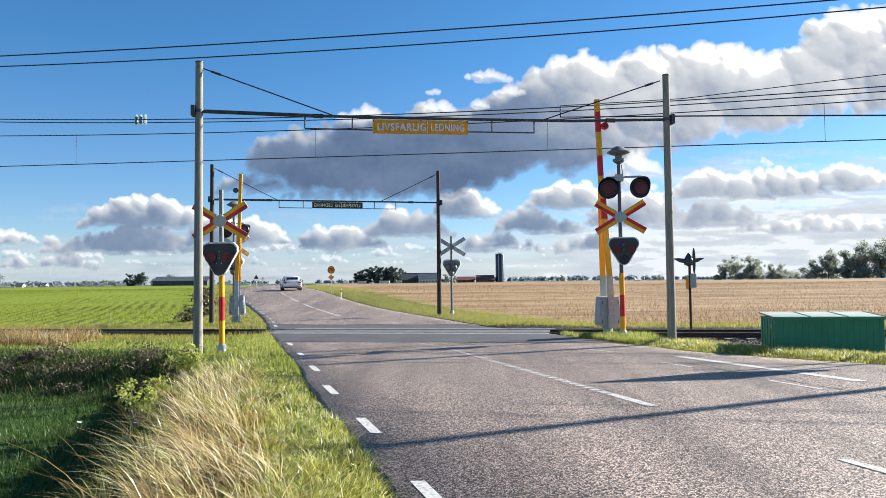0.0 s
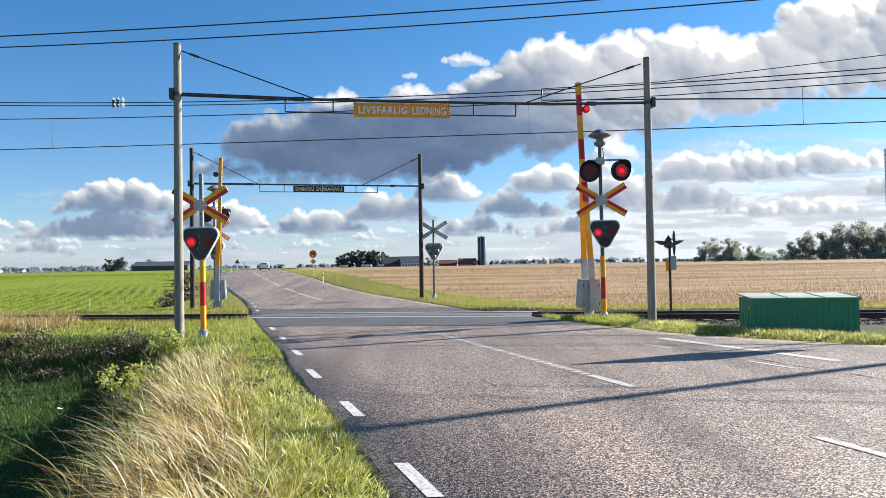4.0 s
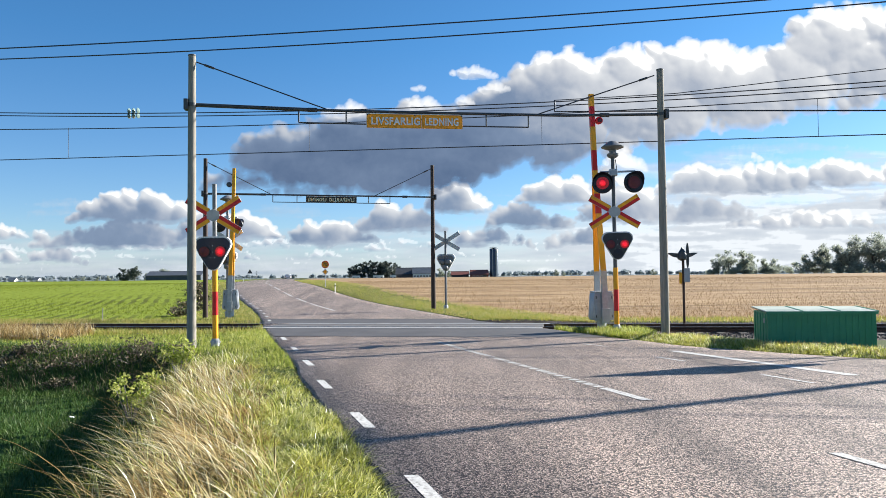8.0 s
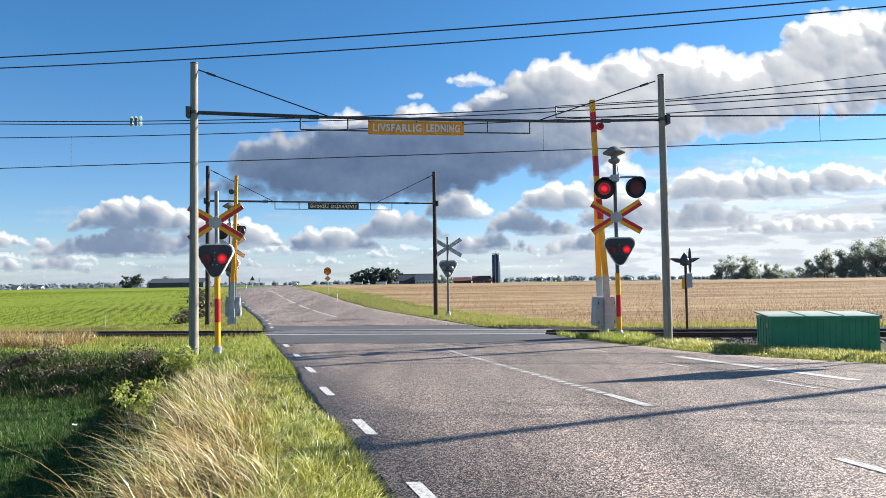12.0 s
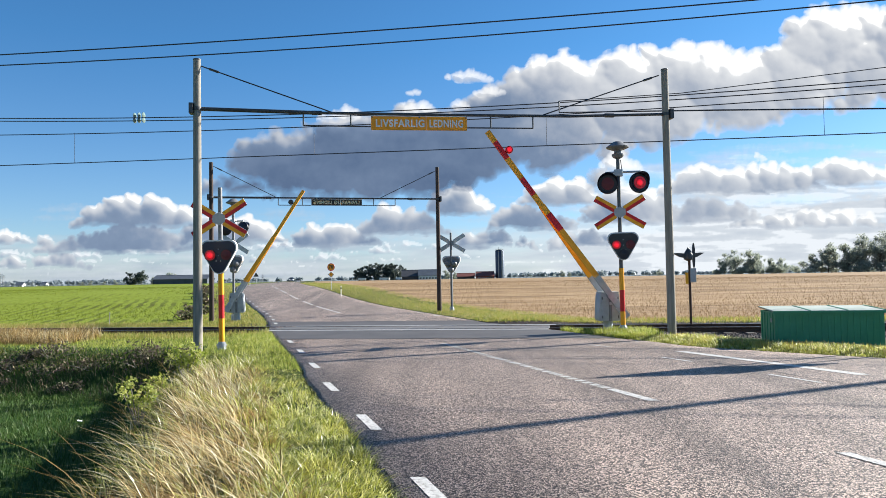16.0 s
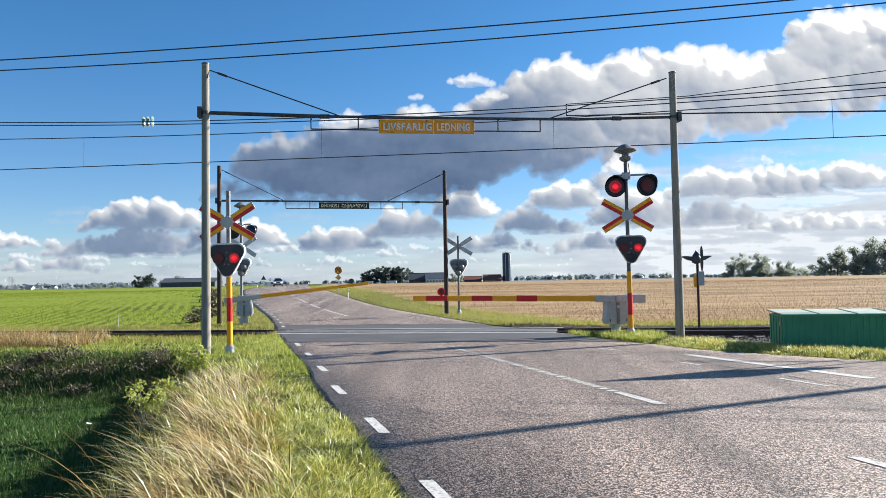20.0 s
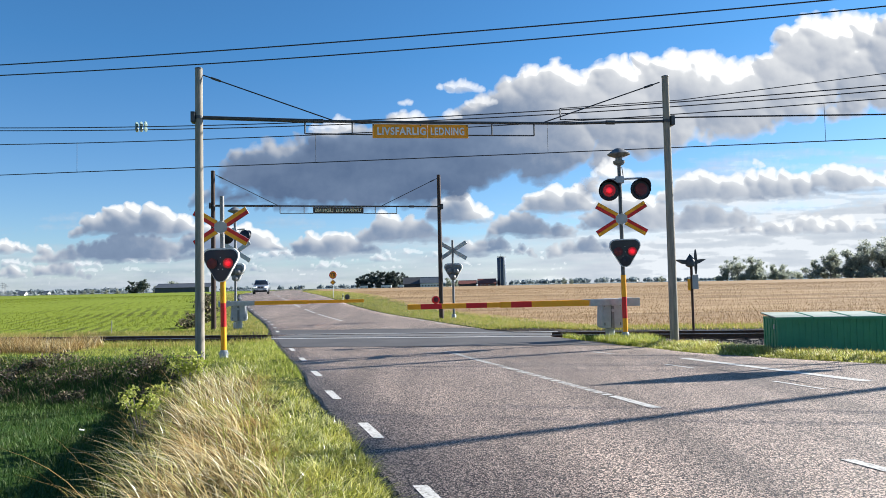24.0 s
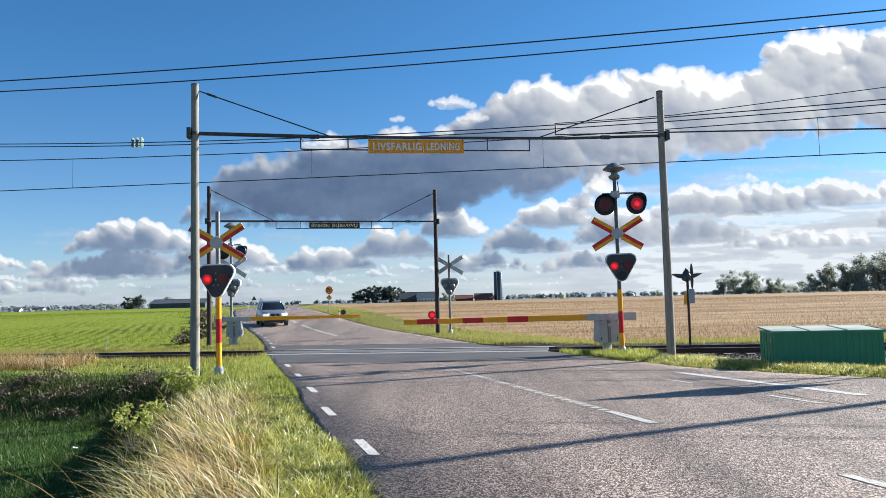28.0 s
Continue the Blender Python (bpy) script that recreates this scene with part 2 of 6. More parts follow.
def centre(y):
    return spline(ROAD, y)


RIGHT = np.array([(-70, 120), (-10, 70), (0, 42), (4, 30), (8, 20.5), (11, 14.2), (13, 10.6), (14.6, 8.3), (17.1, 6.0), (20, 4.75), (23.7, 3.45), (25.5, 3.0), (27, 2.3)])


def left_edge(y):
    return centre(y) - 4.37 - 0.12 * (1 - step(y, 4.5, 8.5)) + 0.2 * step(y, 11.5, 16) + 0.14 * step(y, 26, 31)


def right_edge(y):
    return np.where(np.asarray(y) < 27, np.interp(y, RIGHT[:, 0], RIGHT[:, 1]), centre(y) + 4.15)


TRACK_TURN = -9.5
TRACK_Y = 25.4


def track_dist(x, y):
    """Distance across the track from its middle, positive on the far side."""
    a = radians(TRACK_TURN)
    return (np.asarray(y) - TRACK_Y) * math.cos(a) - np.asarray(x) * math.sin(a)


def land(x, y):
    """Height of the ground."""
    x, y = np.asarray(x, float), np.asarray(y, float)
    z = lift(y) + 0.0
    left = left_edge(y) - x
    right = x - right_edge(y)
    q = track_dist(x, y)
    near = 1 - step(q, -9.0, -6.1)
    z = z - step(left, 1.75, 3.75) * 1.05 * near
    z = z - 0.12 * step(left, 0.6, 2.5) * (1 - near)
    z = z + 0.05 * step(right, 0.1, 0.8) - 0.1 * step(right, 1.5, 4)
    on_track = (1 - step(np.abs(q), 2.0, 3.0)) * np.maximum(step(left, 0.0, 0.5), step(right, 0.0, 0.5))
    z = z * (1 - on_track) + (-0.19) * on_track
    inside = np.minimum(step(-left, -0.10, 0.12), step(-right, -0.10, 0.12))
    z = z - 0.10 * inside
    return z


def land1(x, y):
    return float(land(x, y))

# ---- ground ----


def patchy(name, stops, big=0.6, fine=14.0, bump=0.5, bump_dist=0.03, rough=0.95, stretch=(1, 1, 1)):
    m, nt, b = blank(name)
    v = coords(nt, "Object", stretch)
    n1 = noise_tex(nt, v, big, 6, 0.65)
    n2 = noise_tex(nt, v, fine, 4, 0.7)
    mx = nt.nodes.new("ShaderNodeMath")
    mx.operation = "MULTIPLY_ADD"
    nt.links.new(n2, mx.inputs[0])
    mx.inputs[1].default_value = 0.45
    ad = nt.nodes.new("ShaderNodeMath")
    ad.operation = "MULTIPLY"
    nt.links.new(n1, ad.inputs[0])
    ad.inputs[1].default_value = 0.6
    nt.links.new(ad.outputs[0], mx.inputs[2])
    nt.links.new(ramp(nt, mx.outputs[0], stops), b.inputs["Base Color"])
    b.inputs["Roughness"].default_value = rough
    b.inputs["Specular IOR Level"].default_value = 0.15
    bumped(nt, b, n2, bump, bump_dist)
    return m


TURF = patchy("turf", [(0.35, (0.025, 0.042, 0.010)), (0.5, (0.05, 0.075, 0.015)), (0.68, (0.075, 0.07, 0.028))], 0.5, 18)
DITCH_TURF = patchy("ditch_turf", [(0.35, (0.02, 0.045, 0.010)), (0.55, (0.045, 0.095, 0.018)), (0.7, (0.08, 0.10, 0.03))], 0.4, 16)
STUBBLE = patchy("stubble_soil", [(0.38, (0.12, 0.075, 0.038)), (0.5, (0.26, 0.17, 0.088)), (0.60, (0.40, 0.275, 0.15))], 0.16, 1.6, 0.6, 0.05, 0.95, (0.25, 1.9, 1))


def crop_soil():
    """Young crop with dark earth showing between the drilled rows in thin patches."""
    m, nt, b = blank("young_crop")
    t = nt.nodes.new("ShaderNodeTexCoord")
    mp = nt.nodes.new("ShaderNodeMapping")
    mp.inputs["Rotation"].default_value = (0, 0, radians(-17.5))
    nt.links.new(t.outputs["Object"], mp.inputs[0])
    w = node(nt, "ShaderNodeTexWave", Scale=0.42, Distortion=2.2, Detail=3.0)
    nt.links.new(mp.outputs[0], w.inputs["Vector"])
    n1 = noise_tex(nt, t.outputs["Object"], 0.07, 4)
    n2 = noise_tex(nt, t.outputs["Object"], 2.5, 5, 0.7)
    green = ramp(nt, n2, [(0.3, (0.115, 0.15, 0.018)), (0.5, (0.19, 0.24, 0.03)), (0.72, (0.26, 0.30, 0.055))])
    thin = ramp(nt, n1, [(0.50, (0.05, 0.05, 0.05)), (0.62, (0.9, 0.9, 0.9))])
    rows = ramp(nt, w.outputs["Fac"], [(0.45, (0, 0, 0)), (0.75, (1, 1, 1))])
    fac = mixed(nt, 1.0, thin, rows, "MULTIPLY")
    nt.links.new(mixed(nt, fac, green, (0.075, 0.085, 0.018)), b.inputs["Base Color"])
    b.inputs["Roughness"].default_value = 0.9
    b.inputs["Specular IOR Level"].default_value = 0.05
    bumped(nt, b, n2, 0.5, 0.05)
    return m


CROP = crop_soil()
BALLAST = patchy("ballast", [(0.3, (0.035, 0.03, 0.027)), (0.5, (0.075, 0.062, 0.055)), (0.7, (0.13, 0.11, 0.10))], 2.0, 22, 1.0, 0.04)
FAR_LAND = patchy("far_fields", [(0.35, (0.06, 0.085, 0.03)), (0.5, (0.16, 0.14, 0.07)), (0.65, (0.09, 0.13, 0.035))], 0.004, 0.05, 0.0, 0.01)


def spread(points):
    """Coordinates that step by the given width up to each limit."""
    out = [points[0][0]]
    for (a, _), (b, w) in zip(points, points[1:]):
        n = max(1, round((b - a) / w))
        out += [a + (b - a) * (i + 1) / n for i in range(n)]
    return np.array(out)


def build_ground():
    xs = spread([(-4500, 0), (-600, 400), (-120, 40), (-40, 5), (-16, 0.8), (14, 0.28), (30, 1.0), (80, 5), (300, 40), (4500, 400)])
    ys = spread([(-900, 0), (-40, 90), (2, 4), (32, 0.28), (60, 1.4), (130, 4), (400, 30), (4500, 400)])
    X, Y = np.meshgrid(xs, ys)
    Z = land(X, Y)
    nx, ny = len(xs), len(ys)
    idx = np.arange(nx * ny).reshape(ny, nx)
    faces = np.stack([idx[:-1, :-1], idx[:-1, 1:], idx[1:, 1:], idx[1:, :-1]], -1).reshape(-1, 4)
    me = raw_mesh("ground", np.stack([X, Y, Z], -1).reshape(-1, 3).tolist(), faces.tolist(), [TURF, DITCH_TURF, CROP, STUBBLE, BALLAST, FAR_LAND])
    cx, cy = (X[:-1, :-1] + X[1:, 1:]) / 2, (Y[:-1, :-1] + Y[1:, 1:]) / 2
    q = track_dist(cx, cy)
    left, right = left_edge(cy) - cx, cx - right_edge(cy)
    kind = np.zeros(cx.shape, int)
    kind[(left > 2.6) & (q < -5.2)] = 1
    kind[(left > 2.2 + 0.6 * np.sin(cy * 0.7)) & (q > 4.8)] = 2
    kind[(right > 4.2) & (q > 3.4)] = 3
    kind[(np.abs(q) < 2.9) | ((right > 1.6) & (q > -4.6) & (q < 2.9))] = 4
    kind[cy > 420] = 5
    me.polygons.foreach_set("material_index", kind.ravel().astype(np.int32))
    me.polygons.foreach_set("use_smooth", np.ones(kind.size, bool))
    me.update()
    structure("ground", me, "flat open farmland with grass verges, ditch and fields")


build_ground()

# ---- road ----


def asphalt():
    m, nt, b = blank("asphalt")
    v = coords(nt)
    stone = node(nt, "ShaderNodeTexVoronoi", Scale=80.0)
    nt.links.new(v, stone.inputs["Vector"])
    chips = ramp(nt, stone.outputs["Color"], [(0.32, (0.006, 0.005, 0.004)), (0.45, (0.055, 0.041, 0.033)), (0.57, (0.26, 0.195, 0.152)), (0.72, (0.80, 0.63, 0.515))])
    n1 = noise_tex(nt, v, 0.5, 5)
    n2 = noise_tex(nt, v, 7.0, 5, 0.7)
    col = mixed(nt, ramp(nt, n1, [(0.35, (0, 0, 0)), (0.7, (0.25, 0.25, 0.25))]), chips, (0.085, 0.068, 0.058))
    col = mixed(nt, ramp(nt, n2, [(0.45, (0, 0, 0)), (0.8, (0.3, 0.3, 0.3))]), col, (0.165, 0.136, 0.12))
    nt.links.new(col, b.inputs["Base Color"])
    lanes = node(nt, "ShaderNodeMapping")
    lanes.inputs["Rotation"].default_value = (0, 0, radians(-17))
    lanes.inputs["Scale"].default_value = (0.9, 0.07, 1)
    nt.links.new(v, lanes.inputs[0])
    worn_in = ramp(nt, noise_tex(nt, lanes.outputs[0], 1.0, 4, 0.55), [(0.36, (0.62, 0.615, 0.61)), (0.62, (1.0, 0.99, 0.985))])
    col = mixed(nt, 1.0, col, worn_in, "MULTIPLY")
    nt.links.new(col, b.inputs["Base Color"])
    b.inputs["Roughness"].default_value = 0.62
    b.inputs["Specular IOR Level"].default_value = 0.45
    bumped(nt, b, stone.outputs["Distance"], 0.8, 0.008)
    return m


ASPHALT = asphalt()
MARKING = worn("road_marking", (0.42, 0.41, 0.385), (0.60, 0.59, 0.56), 0.75, 0, 9, 55, 0.5, (0.15, 0.135, 0.12), 0.50)


def road_top(y):
    return lift(y)


def build_road():
    ys = spread([(-70, 0), (-10, 5), (0, 1), (30, 0.5), (130, 2), (420, 10)])
    verts, faces, n = [], [], 15
    for y in ys:
        a, b = float(left_edge(y)), float(right_edge(y))
        a += 0.025 * math.sin(y * 2.3) + 0.015 * math.sin(y * 5.1)
        b += 0.04 * math.sin(y * 3.1)
        for i in range(n):
            x = (a, a + 0.06, b - 0.06, b)[i if i < 2 else i - n + 4] if i < 2 or i > n - 3 else a + 0.06 + (b - a - 0.12) * (i - 1) / (n - 3)
            verts.append((x, y, float(road_top(y)) + (0.0 if 0 < i < n - 1 else -0.05)))
    for j in range(len(ys) - 1):
        for i in range(n - 1):
            k = j * n + i
            faces.append((k, k + 1, k + n + 1, k + n))
    me = raw_mesh("road", verts, faces, ASPHALT)
    for p in me.polygons:
        p.use_smooth = True
    return structure("road", me, "worn grey asphalt country road with white markings over a railway")


road = build_road()


def mark(y0, y1, offset, width, dashes=1):
    """A painted line along the road, offset from its middle to the right."""
    n = max(1, int(abs(y1 - y0) / 0.8))
    verts, faces = [], []
    for i in range(n + 1):
        y = y0 + (y1 - y0) * i / n
        c = float(centre(y)) + offset
        z = float(road_top(y)) + 0.006
        verts += [(c - width / 2, y, z), (c + width / 2, y, z)]
        if i:
            k = 2 * i
            faces.append((k - 2, k - 1, k + 1, k))
    ob = new("lane_mark", raw_mesh("lane_mark", verts, faces, MARKING))
    ob.parent = road
    return ob


def line(p0, p1, width):
    """A straight painted line between two places on the flat road."""
    (x0, y0), (x1, y1) = p0, p1
    verts, faces = [], []
    for i in range(7):
        x, y = x0 + (x1 - x0) * i / 6, y0 + (y1 - y0) * i / 6
        verts += [(x - width / 2, y, float(road_top(y)) + 0.006), (x + width / 2, y, float(road_top(y)) + 0.006)]
        if i:
            faces.append((2 * i - 2, 2 * i - 1, 2 * i + 1, 2 * i))
    new("lane_mark", raw_mesh("lane_mark", verts, faces, MARKING)).parent = road


def build_marks():
    for k in range(-3, 28):
        y = 5.40 + 2.955 * k
        if 20.3 < y < 28.7:
            continue
        mark(y, y + 0.95, -4.06 - 0.12 * float(1 - step(y + 0.5, 4.5, 8.0)) + 0.2 * float(step(y, 11.5, 16)) + 0.14 * float(step(y, 26, 31)), 0.13)
    for k in range(34):
        mark(10.9 + 0.245 * k, 10.9 + 0.245 * k + 0.15, 0, 0.15)
    mark(9.95, 10.9, 0, 0.155)
    mark(10.9, 19.2, 0.07, 0.02)
    mark(5.3, 6.95, 0, 0.13)
    mark(-6.0, -3.2, 0, 0.13)
    for a, b in ((37.8, 46.5), (47.8, 52.5), (54.5, 59.5), (62, 67), (70, 75), (79, 84), (88, 93), (97, 102), (106, 111), (115, 120)):
        mark(a, b, 0, 0.14)
    line((5.18, 16.25), (6.84, 12.08), 0.25)
    line((3.56, 18.1), (3.99, 17.4), 0.09)
    line((4.46, 15.1), (4.79, 14.3), 0.09)
    line((5.41, 12.3), (5.75, 11.31), 0.09)
    for k in range(2):
        mark(33 + 3 * k, 34 + 3 * k, 3.75, 0.13)


build_marks()
DARK_ASPHALT = worn("dark_patch_asphalt", (0.055, 0.052, 0.052), (0.085, 0.08, 0.078), 0.7, 0, 0.8, 60, 0.5, (0.11, 0.10, 0.095), 0.6)
SEAM = worn("tar_seam", (0.02, 0.019, 0.018), (0.04, 0.037, 0.035), 0.6)


def patch(name, label, q0, q1, material, rise):
    """A strip of other asphalt along the track, from edge to edge of the road."""
    verts, faces = [], []
    a = radians(TRACK_TURN)
    for i in range(31):
        s = -9 + 18 * i / 30
        for q in (q0 + 0.05 * math.sin(s * 2.1), q1 + 0.06 * math.sin(s * 1.7 + 1)):
            x, y = s * math.cos(a) - q * math.sin(a), TRACK_Y + s * math.sin(a) + q * math.cos(a)
            x = min(max(x, float(left_edge(y)) + 0.12), float(right_edge(y)) - 0.12)
            verts.append((x, y, float(road_top(y)) + rise))
        if i:
            k = 2 * i
            faces.append((k - 2, k - 1, k + 1, k))
    ob = new(name, raw_mesh(name, verts, faces, material))
    ob.parent = road
    return tagged(ob, label)


patch("asphalt_patch", "darker asphalt patch", -4.6, -1.3, DARK_ASPHALT, 0.004)
patch("asphalt_patch", "darker asphalt patch", 1.3, 3.9, DARK_ASPHALT, 0.004)
patch("tar_seam", "tar seam", -4.66, -4.58, SEAM, 0.0075)
patch("tar_seam", "tar seam", 3.88, 3.96, SEAM, 0.0075)


def long_seam(y0, y1, offset, width):
    verts, faces = [], []
    for i in range(40):
        y = y0 + (y1 - y0) * i / 39
        c = float(centre(y)) + offset + 0.04 * math.sin(y * 3.1) + 0.02 * math.sin(y * 11)
        w = width * (0.6 + 0.4 * math.sin(y * 7.3))
        verts += [(c - w, y, float(road_top(y)) + 0.005), (c + w, y, float(road_top(y)) + 0.005)]
        if i:
            k = 2 * i
            faces.append((k - 2, k - 1, k + 1, k))
    ob = new("tar_seam", raw_mesh("tar_seam", verts, faces, SEAM))
    ob.parent = road


long_seam(7.0, 15.6, 3.64, 0.022)
long_seam(28.5, 60.0, -1.9, 0.015)

# ---- railway ----
TRACK = pose(0, TRACK_Y, 0, 0, 0, TRACK_TURN)


def along(s, q, z):
    """A point s along the track and q across it."""
    return TRACK @ Vector((s, q, z))


def build_track():
    track = thing("railway_track", TRACK, "single railway track with rusty steel rails on dark ballast", "railway track")
    for q in (-0.75, 0.75):
        bm = B()
        prof = [(-0.07, -0.15), (0.07, -0.15), (0.07, -0.135), (0.012, -0.115), (0.012, -0.045), (0.035, -0.03), (0.035, 0.008), (-0.035, 0.008), (-0.035, -0.03), (-0.012, -0.045), (-0.012, -0.115), (-0.07, -0.135)]
        a = [bm.verts.new((-140, q + y, z + 0.012)) for y, z in prof]
        b = [bm.verts.new((140, q + y, z + 0.012)) for y, z in prof]
        for i in range(len(prof)):
            f = bm.faces.new((a[i], a[(i + 1) % len(prof)], b[(i + 1) % len(prof)], b[i]))
            if i == 6:
                f.material_index = 1
        part("rail", bm, [RAIL_SIDE, RAIL_TOP], track, "brown rusty rail with a polished head", smooth=False)
    bm = B()
    block(bm, (0.24, 2.6, 0.16), (0, 0, -0.235))
    me = finish(bm, "sleeper", SLEEPER, 0.01)
    for k in range(-70, 70):
        s = k * 0.65
        if -6.4 < s < 4.2:
            continue
        ob = new("sleeper", me)
        ob.parent = track
        ob.matrix_basis = pose(s, 0, 0.015)
    PANEL = worn("crossing_panel", (0.085, 0.082, 0.08), (0.14, 0.135, 0.13), 0.75, 0, 2, 40, 0.2, (0.1, 0.095, 0.09), 0.6)
    SIDE_PANEL = worn("pale_crossing_panel", (0.22, 0.215, 0.21), (0.33, 0.32, 0.31), 0.7, 0, 2, 40, 0.2, (0.1, 0.095, 0.09), 0.6)
    for q, w in ((-1.05, 0.46), (0.0, 1.28), (1.05, 0.46)):
        for k in range(8):
            bm = B()
            block(bm, (1.19, w, 0.1), (-6.0 + 1.2 * k + 0.6 + (0.2 if q > 0 else 0), q, -0.041))
            part("crossing_panel", bm, PANEL if q == 0 else SIDE_PANEL, track, "grey crossing panel", 0.008, False)


build_track()


def gravel():
    """Loose ballast stones beside the rails."""
    rs = np.random.RandomState(71)
    n = 15000
    s = -22 + 40 * rs.rand(n)
    q = -4.4 + 7.0 * rs.rand(n)
    a = radians(TRACK_TURN)
    x, y = s * math.cos(a) - q * math.sin(a), TRACK_Y + s * math.sin(a) + q * math.cos(a)
    left, right = left_edge(y) - x, x - right_edge(y)
    keep = ((left > 0.3) & (np.abs(q) < 2.7)) | (right > 1.2)
    keep &= ~((x > 7.4) & (x < 10.8) & (y < 18.9))
    x, y = x[keep], y[keep]
    n = len(x)
    shape = np.array([(1, 0, 0), (-0.5, 0.8, -0.1), (-0.6, -0.7, 0.1), (0.1, 0.1, 0.8), (0, 0, -0.7)])
    r = rs.uniform(0.018, 0.045, n)
    jit = rs.uniform(0.7, 1.3, (n, 5, 3))
    ang = rs.uniform(0, 6.28, n)
    co = shape[None] * jit * r[:, None, None]
    cx = co[..., 0] * np.cos(ang)[:, None] - co[..., 1] * np.sin(ang)[:, None]
    cy = co[..., 0] * np.sin(ang)[:, None] + co[..., 1] * np.cos(ang)[:, None]
    z = land(x, y) + 0.012
    v = np.stack([cx + x[:, None], cy + y[:, None], co[..., 2] + z[:, None]], -1).reshape(-1, 3)
    f = np.array([(0, 1, 3), (1, 2, 3), (2, 0, 3), (1, 0, 4), (2, 1, 4), (0, 2, 4)])
    faces = (np.arange(n)[:, None, None] * 5 + f[None]).reshape(-1, 3)
    m, nt, b = blank("ballast_stone")
    geo = nt.nodes.new("ShaderNodeNewGeometry")
    nt.links.new(ramp(nt, geo.outputs["Random Per Island"], [(0.0, (0.05, 0.042, 0.038)), (0.6, (0.12, 0.10, 0.09)), (1.0, (0.24, 0.21, 0.19))]), b.inputs["Base Color"])
    b.inputs["Roughness"].default_value = 0.9
    ob = new("ballast_stones", raw_mesh("ballast_stones", v.tolist(), faces.tolist(), m))
    tagged(ob, "dark crushed ballast stones along the railway track", "gravel", kind="stuff")


gravel()

# ---- overhead line ----


def wire(name, label, anchors, r, q_line, group="overhead wires"):
    """A wire along the track: heights at three places along it, continued as a parabola."""
    (s0, z0), (s1, z1), (s2, z2) = anchors
    pts = []
    for k in range(81):
        s = -70 + 140 * k / 80
        sc = max(-32.0, min(32.0, s))
        z = z0 * (sc - s1) * (sc - s2) / ((s0 - s1) * (s0 - s2)) + z1 * (sc - s0) * (sc - s2) / ((s1 - s0) * (s1 - s2)) + z2 * (sc - s0) * (sc - s1) / ((s2 - s0) * (s2 - s1))
        pts.append(along(s, q_line, z))
    return cable(name, label, pts, r, group)


def cable(name, label, pts, r, group="", parent=None, material=None):
    cu = bpy.data.curves.new(name, "CURVE")
    cu.dimensions = "3D"
    cu.bevel_depth = r
    cu.bevel_resolution = 1
    sp = cu.splines.new("POLY")
    sp.points.add(len(pts) - 1)
    for p, co in zip(sp.points, pts):
        p.co = (*co, 1)
    cu.materials.append(material or WIRE)
    tmp = bpy.data.objects.new(name, cu)
    me = bpy.data.meshes.new_from_object(tmp)
    bpy.data.objects.remove(tmp)
    me.name = name
    ob = new(name, me)
    if parent:
        ob.parent = parent
        return ob
    return tagged(ob, label, "overhead wire", group)


def build_wires():
    contact = wire("contact_wire", "dark contact wire strung level above the railway track", [(-17.3, 6.34), (0, 6.165), (14.2, 6.05)], 0.017, 0)
    mess = wire("messenger_wire", "sagging messenger wire carrying the contact wire", [(-17.3, 7.53), (0, 7.17), (12.5, 7.29)], 0.017, 0)
    for s, top, low in ((-14.1, 7.46, 6.31), (-4.6, 7.25, 6.21), (3.65, 7.16, 6.13), (12.45, 7.29, 6.07)):
        ob = cable("dropper", "", [along(s, 0, top), along(s, 0, low)], 0.008, parent=contact)
    h = -math.cos(radians(TRACK_TURN))
    wire("feeder_wire", "thin feeder wire high above the crossing", [(-14.8, 9.31), (-0.8, 9.17), (10.8, 9.25)], 0.02, -3.85)
    wire("feeder_wire", "thin feeder wire high above the crossing", [(-15.5, 9.33), (0, 9.14), (12.8, 9.33)], 0.02, -2.76)
    wire("return_wire", "paired return wire sagging beyond the track", [(-19.2, 8.83), (-3.2, 8.24), (15.8, 8.38)], 0.02, 2.56)
    wire("return_wire", "paired return wire sagging beyond the track", [(-19.6, 8.80), (-3.2, 8.18), (15.9, 8.28)], 0.02, 2.9)
    cable("jumper_wire", "dark jumper wire bent round a bracket over the track", [along(4.1, -1.2, 7.35), along(4.1, -1.2, 6.98), along(9.1, -1.4, 6.74), along(13.4, -1.6, 6.5), along(40, -2.5, 5.2)], 0.026, "overhead wires")
    cable("jumper_wire", "dark jumper wire bent round a bracket over the track", [along(4.1, -1.2, 7.35), along(8.0, -0.3, 7.6), along(18, 0, 8.4), along(60, 0, 9.5)], 0.014, "overhead wires")
    ins = thing("wire_insulator", TRACK @ pose(-13.1, 2.7, 8.56), "small green glass insulators on the paired wires", "insulator")
    G = glassy("green_glass", (0.20, 0.28, 0.25))
    for k in range(3):
        for dz in (-0.1, 0.1):
            part("insulator_disc", lathe(B(), [(0.02, -0.05), (0.11, -0.03), (0.12, 0.0), (0.03, 0.05)], 16, pose(0, 0, 0, 0, 90, 0)), G, ins, at=(-0.2 + 0.2 * k, 0, dz))


build_wires()

# ---- warning portals ----


